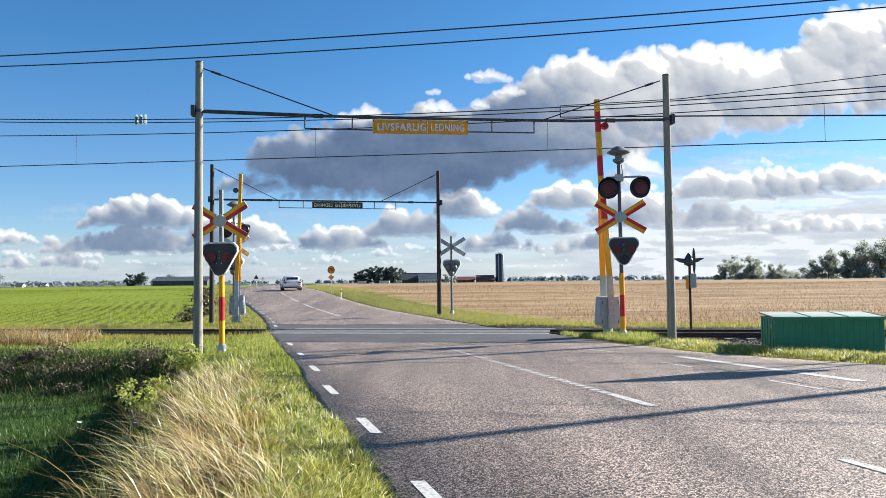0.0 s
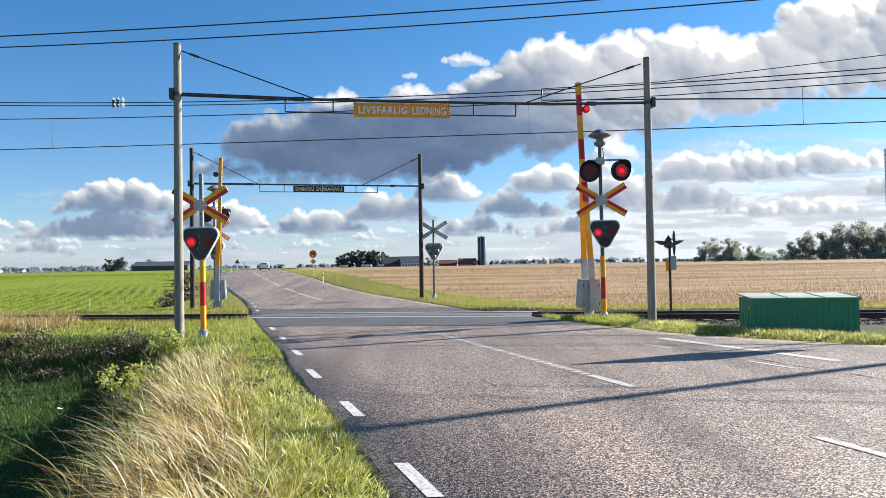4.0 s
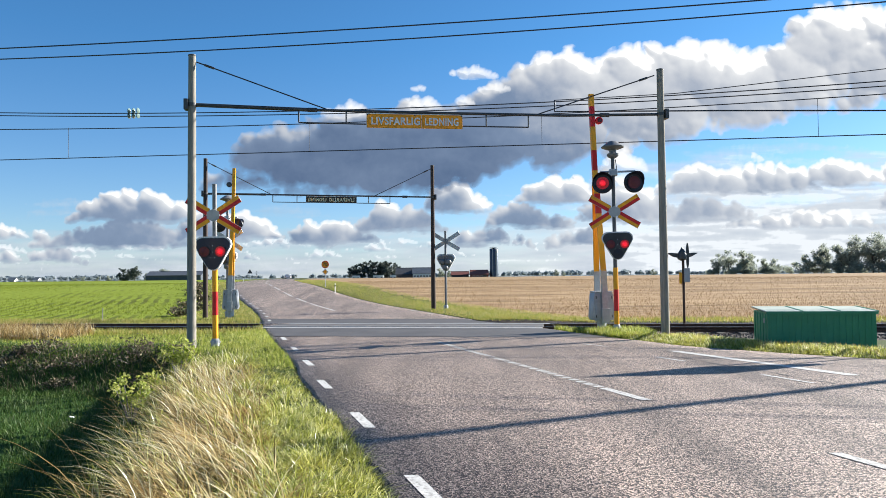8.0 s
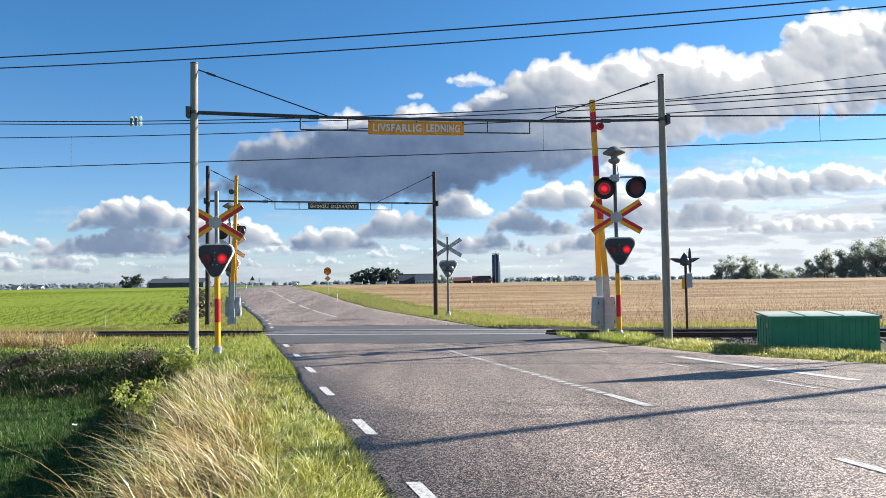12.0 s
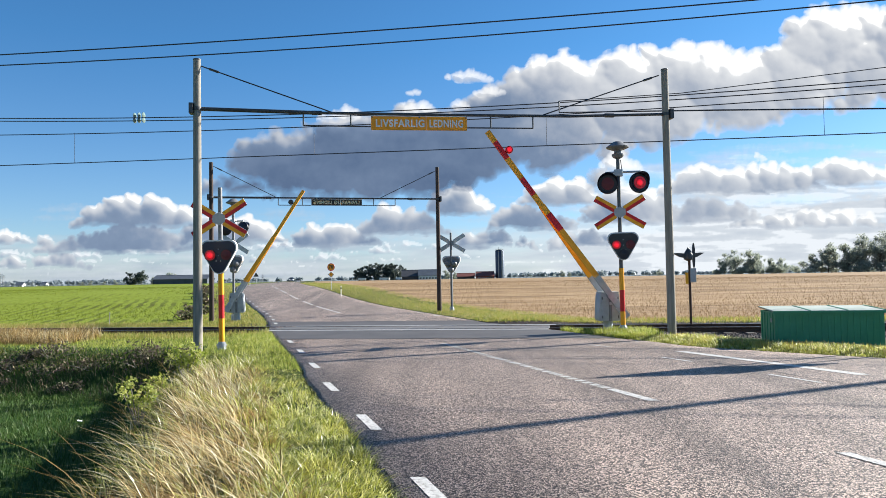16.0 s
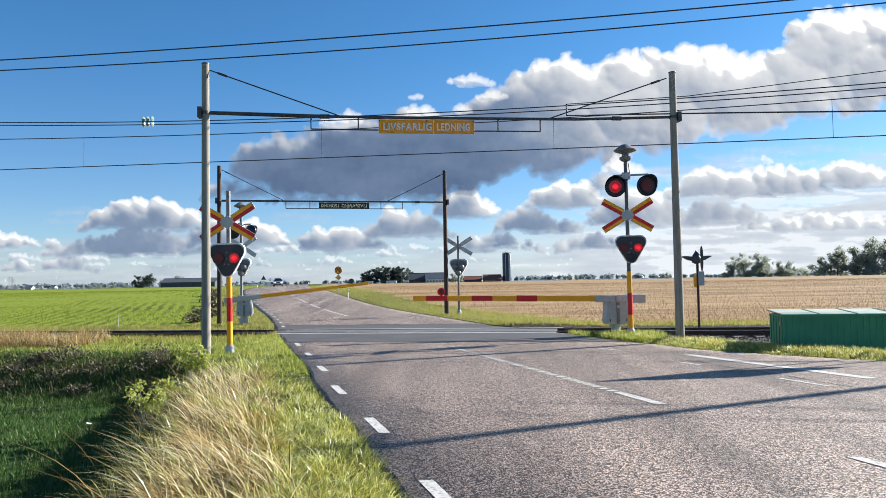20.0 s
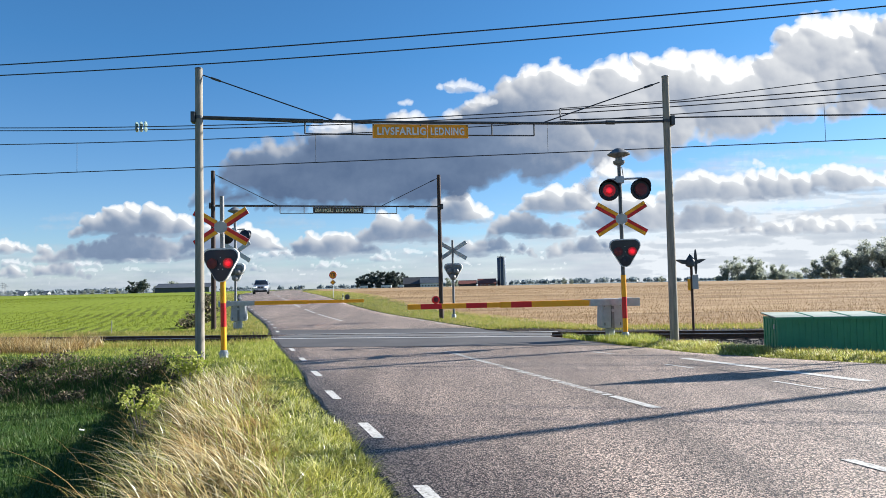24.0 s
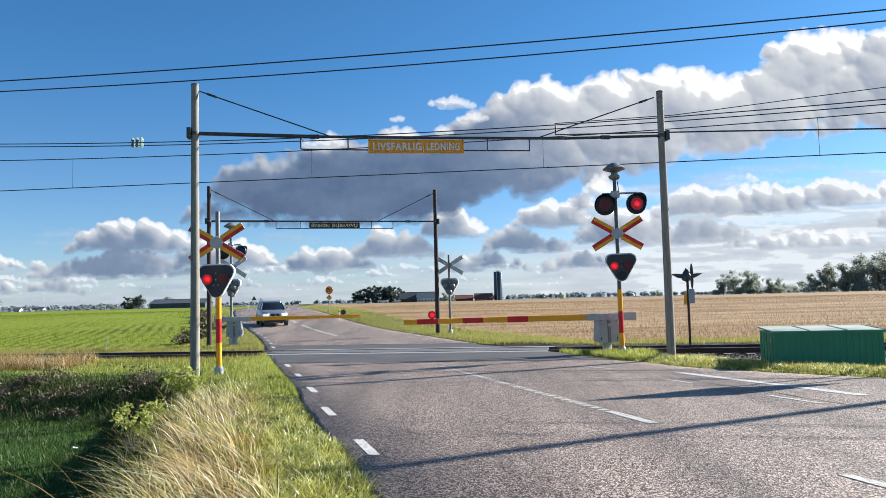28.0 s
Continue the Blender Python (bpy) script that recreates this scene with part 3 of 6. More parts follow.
def lettering(text, size, material, parent, m, name="lettering"):
    cu = bpy.data.curves.new(name, "FONT")
    cu.body = text
    cu.size = size
    cu.extrude = 0.004
    cu.align_x = "CENTER"
    cu.align_y = "CENTER"
    cu.space_character = 1.12
    cu.offset = 0.009 * size / 0.3
    tmp = bpy.data.objects.new(name, cu)
    me = bpy.data.meshes.new_from_object(tmp)
    bpy.data.objects.remove(tmp)
    me.name = name
    me.materials.clear()
    me.materials.append(material)
    ob = new(name, me)
    ob.parent = parent
    ob.matrix_basis = m
    return ob


def portal(name, left, right, height, bar, wood, label, frame_at, drop, sign_at, sign_h, stays, front):
    """Two poles, a tube between them and a hanging frame with a warning board."""
    l, r = Vector(left), Vector(right)
    ax = (Vector((r.x, r.y, 0)) - Vector((l.x, l.y, 0)))
    span = ax.length
    m = pose(l.x, l.y, 0, 0, 0, math.degrees(math.atan2(ax.y, ax.x)))
    p = thing(name, m, label, "warning portal", "warning portals")
    ba, bb = bar

    sag = 0.085 if front else 0.0

    def bar_z(s):
        return ba + (bb - ba) * s / span - float(np.interp(s / span, (0, 0.24, 0.5, 0.78, 1), (0, 0.8 * sag, sag, sag, 0)))

    for s, base in ((0, l.z), (span, r.z)):
        bm = B()
        rod(bm, (0, 0, base - 0.5), (0.0, 0, height), 0.117, 0.089, 20)
        pole = part("pole", bm, wood, p, "weathered wooden pole", at=(s, 0, 0))
        part("bracket", block(B(), (0.1, 0.26, 0.26), (-0.13 if s == 0 else 0.13, 0, bar_z(s))), DARK_STEEL, pole, "bolted steel bracket", 0.01, False)
        part("pole_cap", lathe(B(), [(0.098, 0), (0.098, 0.02), (0.05, 0.04)], 16), DARK_STEEL, pole, at=(0, 0, height))
        part("clamp", lathe(B(), [(0.09, -0.04), (0.112, -0.04), (0.112, 0.04), (0.09, 0.04)], 18), DARK_STEEL, pole, at=(0, 0, bar_z(s)))
    third = span * 0.24
    bm = B()
    rod(bm, (0.1, 0, bar_z(0)), (third, 0, bar_z(third)), 0.05, None, 12)
    part("cross_tube", bm, DARK_STEEL, p, "dark steel tube")
    bm = B()
    for s0, s1 in ((third, span * 0.5), (span * 0.5, span * 0.78), (span * 0.78, span - 0.1)):
        rod(bm, (s0 - 0.01, 0, bar_z(s0)), (s1 + 0.01, 0, bar_z(s1)), 0.038, None, 12)
    part("cross_tube", bm, DARK_STEEL, p, "dark steel tube")
    for s in (third, span * 0.87):
        part("sleeve", rod(B(), (s - 0.12, 0, bar_z(s)), (s + 0.12, 0, bar_z(s)), 0.058), DARK_STEEL, p)
    a, b = frame_at
    for u, v in ((a, sign_at[0]), (sign_at[1], b)):
        part("lower_rail", rod(B(), (u, 0, bar_z(u) - drop), (v, 0, bar_z(v) - drop), 0.018, None, 8), DARK_STEEL, p)
    for s in (a, a + (b - a) * 0.2, a + (b - a) * 0.81, b):
        part("hanger", rod(B(), (s, 0, bar_z(s)), (s, 0, bar_z(s) - drop), 0.02, None, 8), DARK_STEEL, p)
    c, d = sign_at
    mid = (c + d) / 2
    zc = bar_z(mid) - 0.06 - sign_h / 2
    tilt = Matrix.Rotation(-math.atan2(bb - ba, span), 4, "Y")
    bm = B()
    for k in range(2):
        w = (d - c) * (0.57 if k == 0 else 0.43)
        s0 = c + w / 2 if k == 0 else d - w / 2
        block(bm, (w - 0.01, 0.03, sign_h), (s0 - mid, 0, 0))
    board = part("warning_board", bm, SIGN_YELLOW if front else SIGN_BACK, p, "yellow board with white capitals" if front else "back of the warning board with mirrored capitals", 0.004, False, at=Matrix.Translation((mid, 0, zc)) @ tilt)
    turn = pose(0, -0.02, -0.01, 90, 0, 0) if front else pose(0, -0.02, -0.005, 90, 0, 0) @ Matrix.Diagonal((-1, 1, 1, 1))
    # White strip along the board's top imitates sunlight on its edge.
    part("sunlit_edge", block(B(), (d - c, 0.05, 0.016), (0, 0, sign_h / 2 + 0.01)), SIGN_WHITE, board, "white strip painted as the sunlit top edge", 0, False)
    for word, u0, u1 in (("LIVSFARLIG", 0.05, 0.552), ("LEDNING", 0.604, 0.956)):
        ob = lettering(word, sign_h * 0.75, SIGN_WHITE if front else PALE_LETTER, board, turn)
        fit = (d - c) * (u1 - u0) / ob.dimensions.x
        at = (d - c) * ((u0 + u1) / 2 - 0.5)
        ob.matrix_basis = Matrix.Translation((at if front else -at, 0, 0)) @ turn @ Matrix.Diagonal((fit, 1, 1, 1))
    for s in (c + 0.03, mid, d - 0.03):
        part("sign_strap", rod(B(), (s, 0, bar_z(s) + 0.03), (s, 0, bar_z(s) - 0.1), 0.022, None, 8), DARK_STEEL, p)
    for s0, s1 in stays:
        bm = B()
        rod(bm, (s0, 0, height - 0.15), (s1, 0, bar_z(s1)), 0.016, None, 8)
        stay = part("stay_wire", bm, WIRE, p, "thin steel stay")
        part("turnbuckle", rod(B(), (s0 + (s1 - s0) * 0.06, 0, height - 0.15 + (bar_z(s1) - height + 0.15) * 0.06), (s0 + (s1 - s0) * 0.13, 0, height - 0.15 + (bar_z(s1) - height + 0.15) * 0.13), 0.03, None, 8), DARK_STEEL, p)
    return p


portal("warning_portal", (-6.0, 18.0, -0.14), (6.06, 19.6, 0.03), 7.2, (5.98, 6.0), POLE_WOOD,
       "tall wooden portal over the road with a yellow warning board", (2.58, 8.5), 0.33, (4.27, 6.75), 0.35, ((0.1, 3.35), (12.0, 8.7)), True)
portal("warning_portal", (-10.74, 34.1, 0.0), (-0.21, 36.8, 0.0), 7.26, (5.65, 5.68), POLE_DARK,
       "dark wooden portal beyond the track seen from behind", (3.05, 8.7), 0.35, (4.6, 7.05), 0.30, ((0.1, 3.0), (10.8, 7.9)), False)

# ---- crossing signals ----


def rounded_triangle(w, h, r, n=5):
    """Outline of a triangle with its point down and rounded corners."""
    corners = [(-w / 2, h / 2), (w / 2, h / 2), (0, -h / 2)]
    out = []
    for i, c in enumerate(corners):
        c = Vector((*c, 0))
        p = (Vector((*corners[i - 1], 0)) - c).normalized()
        q = (Vector((*corners[(i + 1) % 3], 0)) - c).normalized()
        ang = p.angle(q) / 2
        d = r / math.tan(ang)
        o = c + (p + q).normalized() * (r / math.sin(ang))
        a0 = (c + p * d) - o
        a1 = (c + q * d) - o
        total = math.atan2(a0.x * a1.y - a0.y * a1.x, a0.dot(a1))
        for k in range(n + 1):
            t = total * k / n
            out.append((o.x + a0.x * math.cos(t) - a0.y * math.sin(t), o.y + a0.x * math.sin(t) + a0.y * math.cos(t)))
    return out


LENSES = []


def flasher(parent, x, y, z, r, phase):
    """A lens that turns its glowing face to the front when it flashes."""
    bm = B()
    lathe(bm, [(r, -0.012), (r, -0.004), (r * 0.7, 0.012), (0.001, 0.02)], 20, pose(0, 0, 0, 90, 0, 0))
    bm.faces.ensure_lookup_table()
    lathe(bm, [(r, -0.012), (r, -0.004), (r * 0.7, 0.012), (0.001, 0.02)], 20, pose(0, 0, 0, -90, 0, 0))
    for f in bm.faces:
        f.material_index = 0 if f.calc_center_median().y < 0 else 1
    ob = part("red_lens", bm, [UNLIT_RED, LIT_RED], parent, "red signal lens", at=(x, y, z))
    LENSES.append((ob, x, y, z, phase))
    return ob


def crossbuck(parent, z, y):
    """Crossed arms in red and yellow with a grey hexagon."""
    for side in (-1, 1):
        for up in (-1, 1):
            a = 31.2 * up if side > 0 else 180 - 31.2 * up
            m = pose(0, y, z) @ Matrix.Rotation(radians(-a), 4, "Y")
            arm = part("cross_arm", block(B(), (0.66, 0.025, 0.2), (0.48, 0, 0)), STEEL, parent, "red and yellow crossing arm", 0.004, False, at=m)
            top = 1 if math.cos(radians(a)) > 0 else -1
            for sgn in (-1, 1):
                outer = sgn * top * up > 0
                part("stripe", block(B(), (0.645, 0.006, 0.093), (0.48, -0.017, sgn * 0.047)), YELLOW if outer else RED, arm, "", 0, False)
    hexa = [(0.185 * math.cos(radians(60 * k + 30)), 0.165 * math.sin(radians(60 * k + 30))) for k in range(6)]
    part("centre_plate", slab(B(), hexa, y - 0.03, y + 0.02), CASE_GREY, parent, "grey hexagonal plate", at=(0, 0, z))


def light_triangle(parent, z, y, phase, dark, third=True, k=1.0, dx=0.0):
    rim = part("triangle_rim", slab(B(), rounded_triangle(1.27, 1.09, 0.20), y - 0.05, y + 0.06), WHITE, parent, "white edge of the light board")
    board = part("light_board", slab(B(), rounded_triangle(1.18, 1.01, 0.18), y - 0.065, y - 0.03), dark, parent, "black triangular light board")
    spots = ((-0.215, 0.145), (0.215, 0.145)) + (((0, -0.15),) if third else ())
    for x, zz in spots:
        ring = lathe(B(), [(0.142, 0), (0.156, 0), (0.156, 0.025), (0.142, 0.025)], 22, pose(0, 0, 0, 90, 0, 0))
        part("lamp_ring", ring, BLACK, board, at=(x, y - 0.065, zz))
        if zz < 0:
            part("dark_lens", lathe(B(), [(0.12, 0), (0.12, 0.01), (0.06, 0.03)], 20, pose(0, 0, 0, 90, 0, 0)), BLACK, board, "dark unlit lens", at=(x, y - 0.07, zz))
        else:
            flasher(board, x, y - 0.085, zz, 0.138, phase if x < 0 else 1 - phase)
    # Four small white dots stand in for the board's LED dots.
    for x, zz in ((0, 0.13), (-0.06, -0.01), (0.06, -0.01), (0, 0.3)):
        part("white_dot", lathe(B(), [(0.014, 0), (0.008, 0.01)], 8, pose(0, 0, 0, 90, 0, 0)), WHITE, board, at=(x, y - 0.065, zz))
    back = part("back_cover", slab(B(), rounded_triangle(1.1, 0.94, 0.17), y + 0.05, y + 0.1), POST_GREY, rim, "dark back cover")
    for x, zz in ((-0.17, 0.13), (0.17, 0.13), (0, -0.17)):
        part("lamp_can", lathe(B(), [(0.15, 0), (0.15, 0.1), (0.1, 0.16), (0.03, 0.17)], 18, pose(0, 0, 0, -90, 0, 0)), POST_GREY, rim, at=(x, y + 0.1, zz))
    for ob in (rim, board):
        ob.matrix_basis = Matrix.Translation((dx, 0, z)) @ Matrix.Diagonal((k, 1, k, 1))


def bell(parent, z):
    part("bell", lathe(B(), [(0.05, -0.42), (0.13, -0.38), (0.17, -0.33), (0.17, -0.28), (0.1, -0.25), (0.1, -0.18), (0.19, -0.15), (0.32, -0.1), (0.33, -0.07), (0.2, 0.02), (0.12, 0.08), (0.05, 0.1)], 28), POST_GREY, parent, "grey warning bell with a domed hood", at=(0, 0, z))


def round_lamp(parent, x, y, z, phase):
    turn = Matrix.Rotation(radians(16 if x > 0 else -4), 4, "Z")
    d = part("lamp_disc", lathe(B(), [(0.02, -0.12), (0.2, -0.1), (0.3, -0.02), (0.3, 0.02), (0.27, 0.03), (0.26, 0.01), (0.15, 0.0), (0.15, -0.02)], 32, pose(0, 0, 0, 90, 0, 0)), BLACK, parent, "round black lamp with a hood", at=Matrix.Translation((x, y, z)) @ turn)
    hood = B()
    n, vs = 14, []
    for i in range(n + 1):
        t = radians(-10 + 200 * i / n)
        for dd, rr in ((0.0, 0.27), (-0.26 * max(math.sin(t), 0.1) - 0.03, 0.3)):
            vs.append(hood.verts.new((rr * math.cos(t), dd, rr * math.sin(t))))
    for i in range(n):
        hood.faces.new((vs[2 * i], vs[2 * i + 1], vs[2 * i + 3], vs[2 * i + 2]))
    bmesh.ops.solidify(hood, geom=hood.faces[:], thickness=0.008)
    part("hood", hood, BLACK, d)
    part("lens_ring", lathe(B(), [(0.19, 0), (0.21, 0), (0.21, 0.03), (0.19, 0.03)], 24, pose(0, 0, 0, 90, 0, 0)), BLACK, d, at=(0, -0.01, 0))
    flasher(d, 0, -0.05, 0, 0.18, phase)


def signal(m, label, height, tri_z, cross_z, phase, lamps_z=None, bell_z=None, stripes=(0.25, 0.85, 1.45, 2.05), dark=None, banded=True, lamps_x=0.0, tri_x=0.0):
    s = thing("crossing_signal", m, label, "crossing signal", "crossing signals")
    part("post", rod(B(), (0, 0, -0.3), (0, 0, height), 0.062, 0.055, 16), SHADED_POST if banded and bell_z else POST_GREY, s, "grey steel post")
    a, b, c, d = stripes
    for z0, z1, mt in ((a, b, YELLOW), (b, c, RED), (c, d, YELLOW)) if banded else ():
        part("post_band", rod(B(), (0, 0, z0), (0, 0, z1), 0.072, None, 16), mt, s, "yellow band" if mt is YELLOW else "red band")
    part("foot", lathe(B(), [(0.11, -0.2), (0.11, 0.2), (0.09, 0.24), (0.075, 0.26)], 16), CASE_GREY, s, "grey foot sleeve")
    for k in range(4):
        part("bolt", rod(B(), (0.1 * math.cos(k * 1.57), 0.1 * math.sin(k * 1.57), 0.17), (0.135 * math.cos(k * 1.57), 0.135 * math.sin(k * 1.57), 0.17), 0.018, None, 6), STEEL, s)
    crossbuck(s, cross_z, -0.09)
    light_triangle(s, tri_z, -0.1, phase, dark or NAVY, bool(bell_z), 0.91 if bell_z else 0.97, tri_x)
    if bell_z:
        bell(s, bell_z)
        part("cable_loop", rod(B(), (0.07, -0.03, bell_z - 0.45), (0.1, -0.05, bell_z - 0.75), 0.012, None, 6), RUBBER, s)
    if lamps_z:
        part("lamp_bracket", rod(B(), (lamps_x - 0.5, -0.02, lamps_z + 0.33), (lamps_x + 0.5, -0.02, lamps_z + 0.33), 0.03, None, 10), STEEL, s, "steel crossarm of the lamps")
        part("bracket_clamp", block(B(), (0.24, 0.18, 0.2), (0, 0, lamps_z + 0.31)), STEEL, s, "", 0.02, False)
        for x, ph in ((lamps_x - 0.445, 1 - phase), (lamps_x + 0.445, phase)):
            part("lamp_hanger", rod(B(), (x, -0.02, lamps_z + 0.33), (x, -0.02, lamps_z + 0.1), 0.025, None, 8), STEEL, s)
            round_lamp(s, x, -0.05, lamps_z, ph)
    return s


signal(pose(-5.66, 18.8, -0.08, 0, -0.4, -4), "signal post with red and yellow cross and black light triangle", 4.2, 2.32, 3.39, 1)
signal(pose(5.18, 21.3, 0.0, 0, -0.3, -7), "crossing signal post with bell, two round lamps, cross and light triangle", 5.3, 2.44, 3.52, 1, 4.36, 5.5, (0.0, 0.65, 1.27, 1.9),
       worn("greyish_black", (0.022, 0.026, 0.03), (0.04, 0.045, 0.05), 0.45), lamps_x=0.13, tri_x=0.06)
signal(pose(-9.43, 33.1, 0.0, 0, 0, 163), "crossing signal with bell and lamps seen from behind beyond the track", 5.1, 2.4, 3.42, 1, 4.1, 5.35, banded=False)
signal(pose(0.42, 37.2, 0.0, 0, 0, 168), "crossing signal post seen from behind beyond the track", 4.0, 2.3, 3.47, 1, banded=False)

# ---- barriers ----
ARMS = []


def barrier(m, side, length, label, phase):
    """A barrier machine with a keyed arm that lies along side * x when it is down."""
    b = thing("level_crossing_barrier", m, label, "barrier", "barriers")
    part("pedestal", rod(B(), (0, 0, -0.3), (0, 0, 0.5), 0.14, None, 16), CASE_GREY, b, "round grey pedestal")
    outline = [(-0.30, 0.34), (0.30, 0.34), (0.34, 0.42), (0.29, 1.12), (0.24, 1.18), (-0.24, 1.18), (-0.29, 1.12), (-0.34, 0.42)]
    case = part("machine_case", slab(B(), outline, -0.21, 0.21), CASE_GREY, b, "grey painted machine case", 0.02)
    part("lid", block(B(), (0.56, 0.46, 0.04), (0, 0, 1.185)), CASE_GREY, case, "", 0.015)
    for x in (-0.155, 0.165):
        part("case_door", block(B(), (0.23, 0.02, 0.62), (x, -0.218, 0.73)), CASE_GREY, case, "", 0.008, False)
    part("front_channel", block(B(), (0.085, 0.06, 0.74), (0.005, -0.225, 0.71)), POST_GREY, case, "dark drive channel", 0.006, False)
    part("lock", rod(B(), (0.005, -0.25, 0.86), (0.005, -0.275, 0.86), 0.05, None, 14), STEEL, case)
    for x, z in ((-0.24, 0.46), (0.25, 0.46), (-0.24, 1.02), (0.25, 1.02)):
        part("hinge", rod(B(), (x, -0.225, z - 0.04), (x, -0.225, z + 0.04), 0.016, None, 8), DARK_STEEL, case)
    part("shaft", rod(B(), (0, -0.32, 1.1), (0, 0.32, 1.1), 0.05, None, 14), STEEL, b)
    arm = thing("arm", Matrix.Translation((0, 0, 1.1)), "", "")
    arm.parent = b
    s = side
    for y in (-0.29, 0.29):
        part("arm_bracket", block(B(), (1.25, 0.05, 0.19), (s * 0.12, y, 0)), STEEL, arm, "galvanised bracket plate", 0.008, False)
        for k in range(4):
            part("bolt", rod(B(), (s * (0.35 + 0.1 * k), y - 0.04, 0.04 * (-1) ** k), (s * (0.35 + 0.1 * k), y - 0.02, 0.04 * (-1) ** k), 0.016, None, 6), STEEL, arm)
        part("bracket_boss", rod(B(), (0, y - 0.045, 0), (0, y + 0.045, 0), 0.11, None, 18), STEEL, arm, "round bracket hub")
        part("counterweight", block(B(), (0.42, 0.09, 0.24), (-s * 0.62, y, 0)), CASE_GREY, arm, "grey counterweight", 0.015, False)
    # two converging bars, joined at mid length
    join = length * 0.55
    for y in (-0.29, 0.29):
        p0, p1 = Vector((s * 0.7, y, 0)), Vector((s * join, 0.06 * (1 if y > 0 else -1), 0))
        d = p1 - p0
        turn = d.to_track_quat("X", "Z").to_matrix().to_4x4()
        bm = B()
        block(bm, (d.length, 0.055, 0.17), (0, 0, 0), turn)
        part("arm_bar", bm, YELLOW, arm, "yellow bar", 0.006, False, at=Matrix.Translation((p0 + p1) / 2))
    bands = ((join, 0.62, YELLOW), (0.62, 0.71, RED), (0.71, 0.81, YELLOW), (0.81, 0.925, RED), (0.925, 1.0, YELLOW))
    if s < 0:
        x0 = join / length
        for k, (x1, mt) in enumerate(((0.617, YELLOW), (0.718, RED), (0.836, YELLOW), (0.9375, RED), (1.0, YELLOW))):
            part("arm_band", block(B(), (length * (x1 - x0), 0.12, 0.15), (s * length * (x0 + x1) / 2, 0, 0)), mt, arm, "red band" if mt is RED else "yellow band", 0.006, False)
            x0 = x1
        for x in (0.42,):
            part("arm_stripe", block(B(), (length * 0.10, 0.066, 0.176), (s * length * 0.45, -0.113, 0), pose(0, 0, 0, 0, 0, -4.95)), RED, arm, "red band", 0, False)
    else:
        part("arm_band", block(B(), (length - join, 0.12, 0.14), (s * (join + length) / 2, 0, 0)), YELLOW, arm, "yellow bar seen from behind", 0.006, False)
    lamp = part("arm_lamp", lathe(B(), [(0.02, -0.1), (0.09, -0.08), (0.115, 0.0), (0.115, 0.08), (0.09, 0.09)], 18, pose(0, 0, 0, 90, 0, 0)), RED if s < 0 else DARK_STEEL, arm, "small red lamp on the arm", at=(s * length * 0.865, -0.02, 0.19))
    part("lamp_foot", block(B(), (0.06, 0.06, 0.1), (0, 0, -0.1)), DARK_STEEL, lamp)
    if s < 0:
        flasher(lamp, 0, -0.1, 0, 0.075, phase)
    ARMS.append((arm, s))
    return b


barrier(pose(4.94, 22.2, 0.0, 0, 0, 8), -1, 6.1, "yellow and red barrier with grey machine case at the crossing", 1)
barrier(pose(-9.14, 32.6, 0.0, 0, 0, 6), 1, 5.5, "yellow barrier seen from behind with grey machine case", 0)

# ---- green box ----


def green_box():
    b = thing("equipment_box", pose(7.72, 17.2, -0.02, 0, 0, -9.5), "long green metal equipment box with weathered lid in the grass", "equipment box")
    w, d, h = 2.36, 1.25, 0.79
    part("front_panel", block(B(), (w, 0.03, h), (w / 2, 0.015, h / 2)), GREEN_BOX, b, "", 0.004, False)
    part("rear_panel", block(B(), (w, 0.03, h), (w / 2, d - 0.015, h / 2)), GREEN_BOX, b, "", 0.004, False)
    for x in (0.015, w - 0.015):
        part("side_panel", block(B(), (0.03, d - 0.064, h), (x, d / 2, h / 2)), GREEN_BOX, b, "", 0.004, False)
    for k in range(17):
        part("rib", block(B(), (0.05, 0.016, h - 0.04), (0.08 + k * 0.1375, -0.006, h / 2 - 0.01)), GREEN_BOX, b, "", 0.004, False)
    for k in range(5):
        part("rib", block(B(), (0.016, 0.05, h - 0.04), (-0.009, 0.15 + k * 0.24, h / 2 - 0.01)), GREEN_BOX, b, "", 0.004, False)
    for k in range(3):
        x0 = -0.04 + k * 0.813
        lid = part("lid", block(B(), (0.80, d + 0.1, 0.03), (x0 + 0.4, d / 2, h + 0.05 - 0.012 * 0), pose(0, 0, 0, 2.5, 0, 0)), BOX_ROOF, b, "pale weathered lid", 0.006, False)
        part("lid_edge", block(B(), (0.80, 0.02, 0.06), (x0 + 0.4, -0.06, h - 0.002)), GREEN_BOX, lid, "", 0.003, False)
        part("lid_joint", block(B(), (0.03, d + 0.08, 0.035), (x0 + 0.807, d / 2, h + 0.06), pose(0, 0, 0, 2.5, 0, 0)), GREEN_BOX, lid, "", 0.003, False)
    part("latch", block(B(), (0.03, 0.06, 0.1), (-0.02, 0.2, h * 0.75)), STEEL, b)


green_box()

# ---- three-winged signal by the track ----


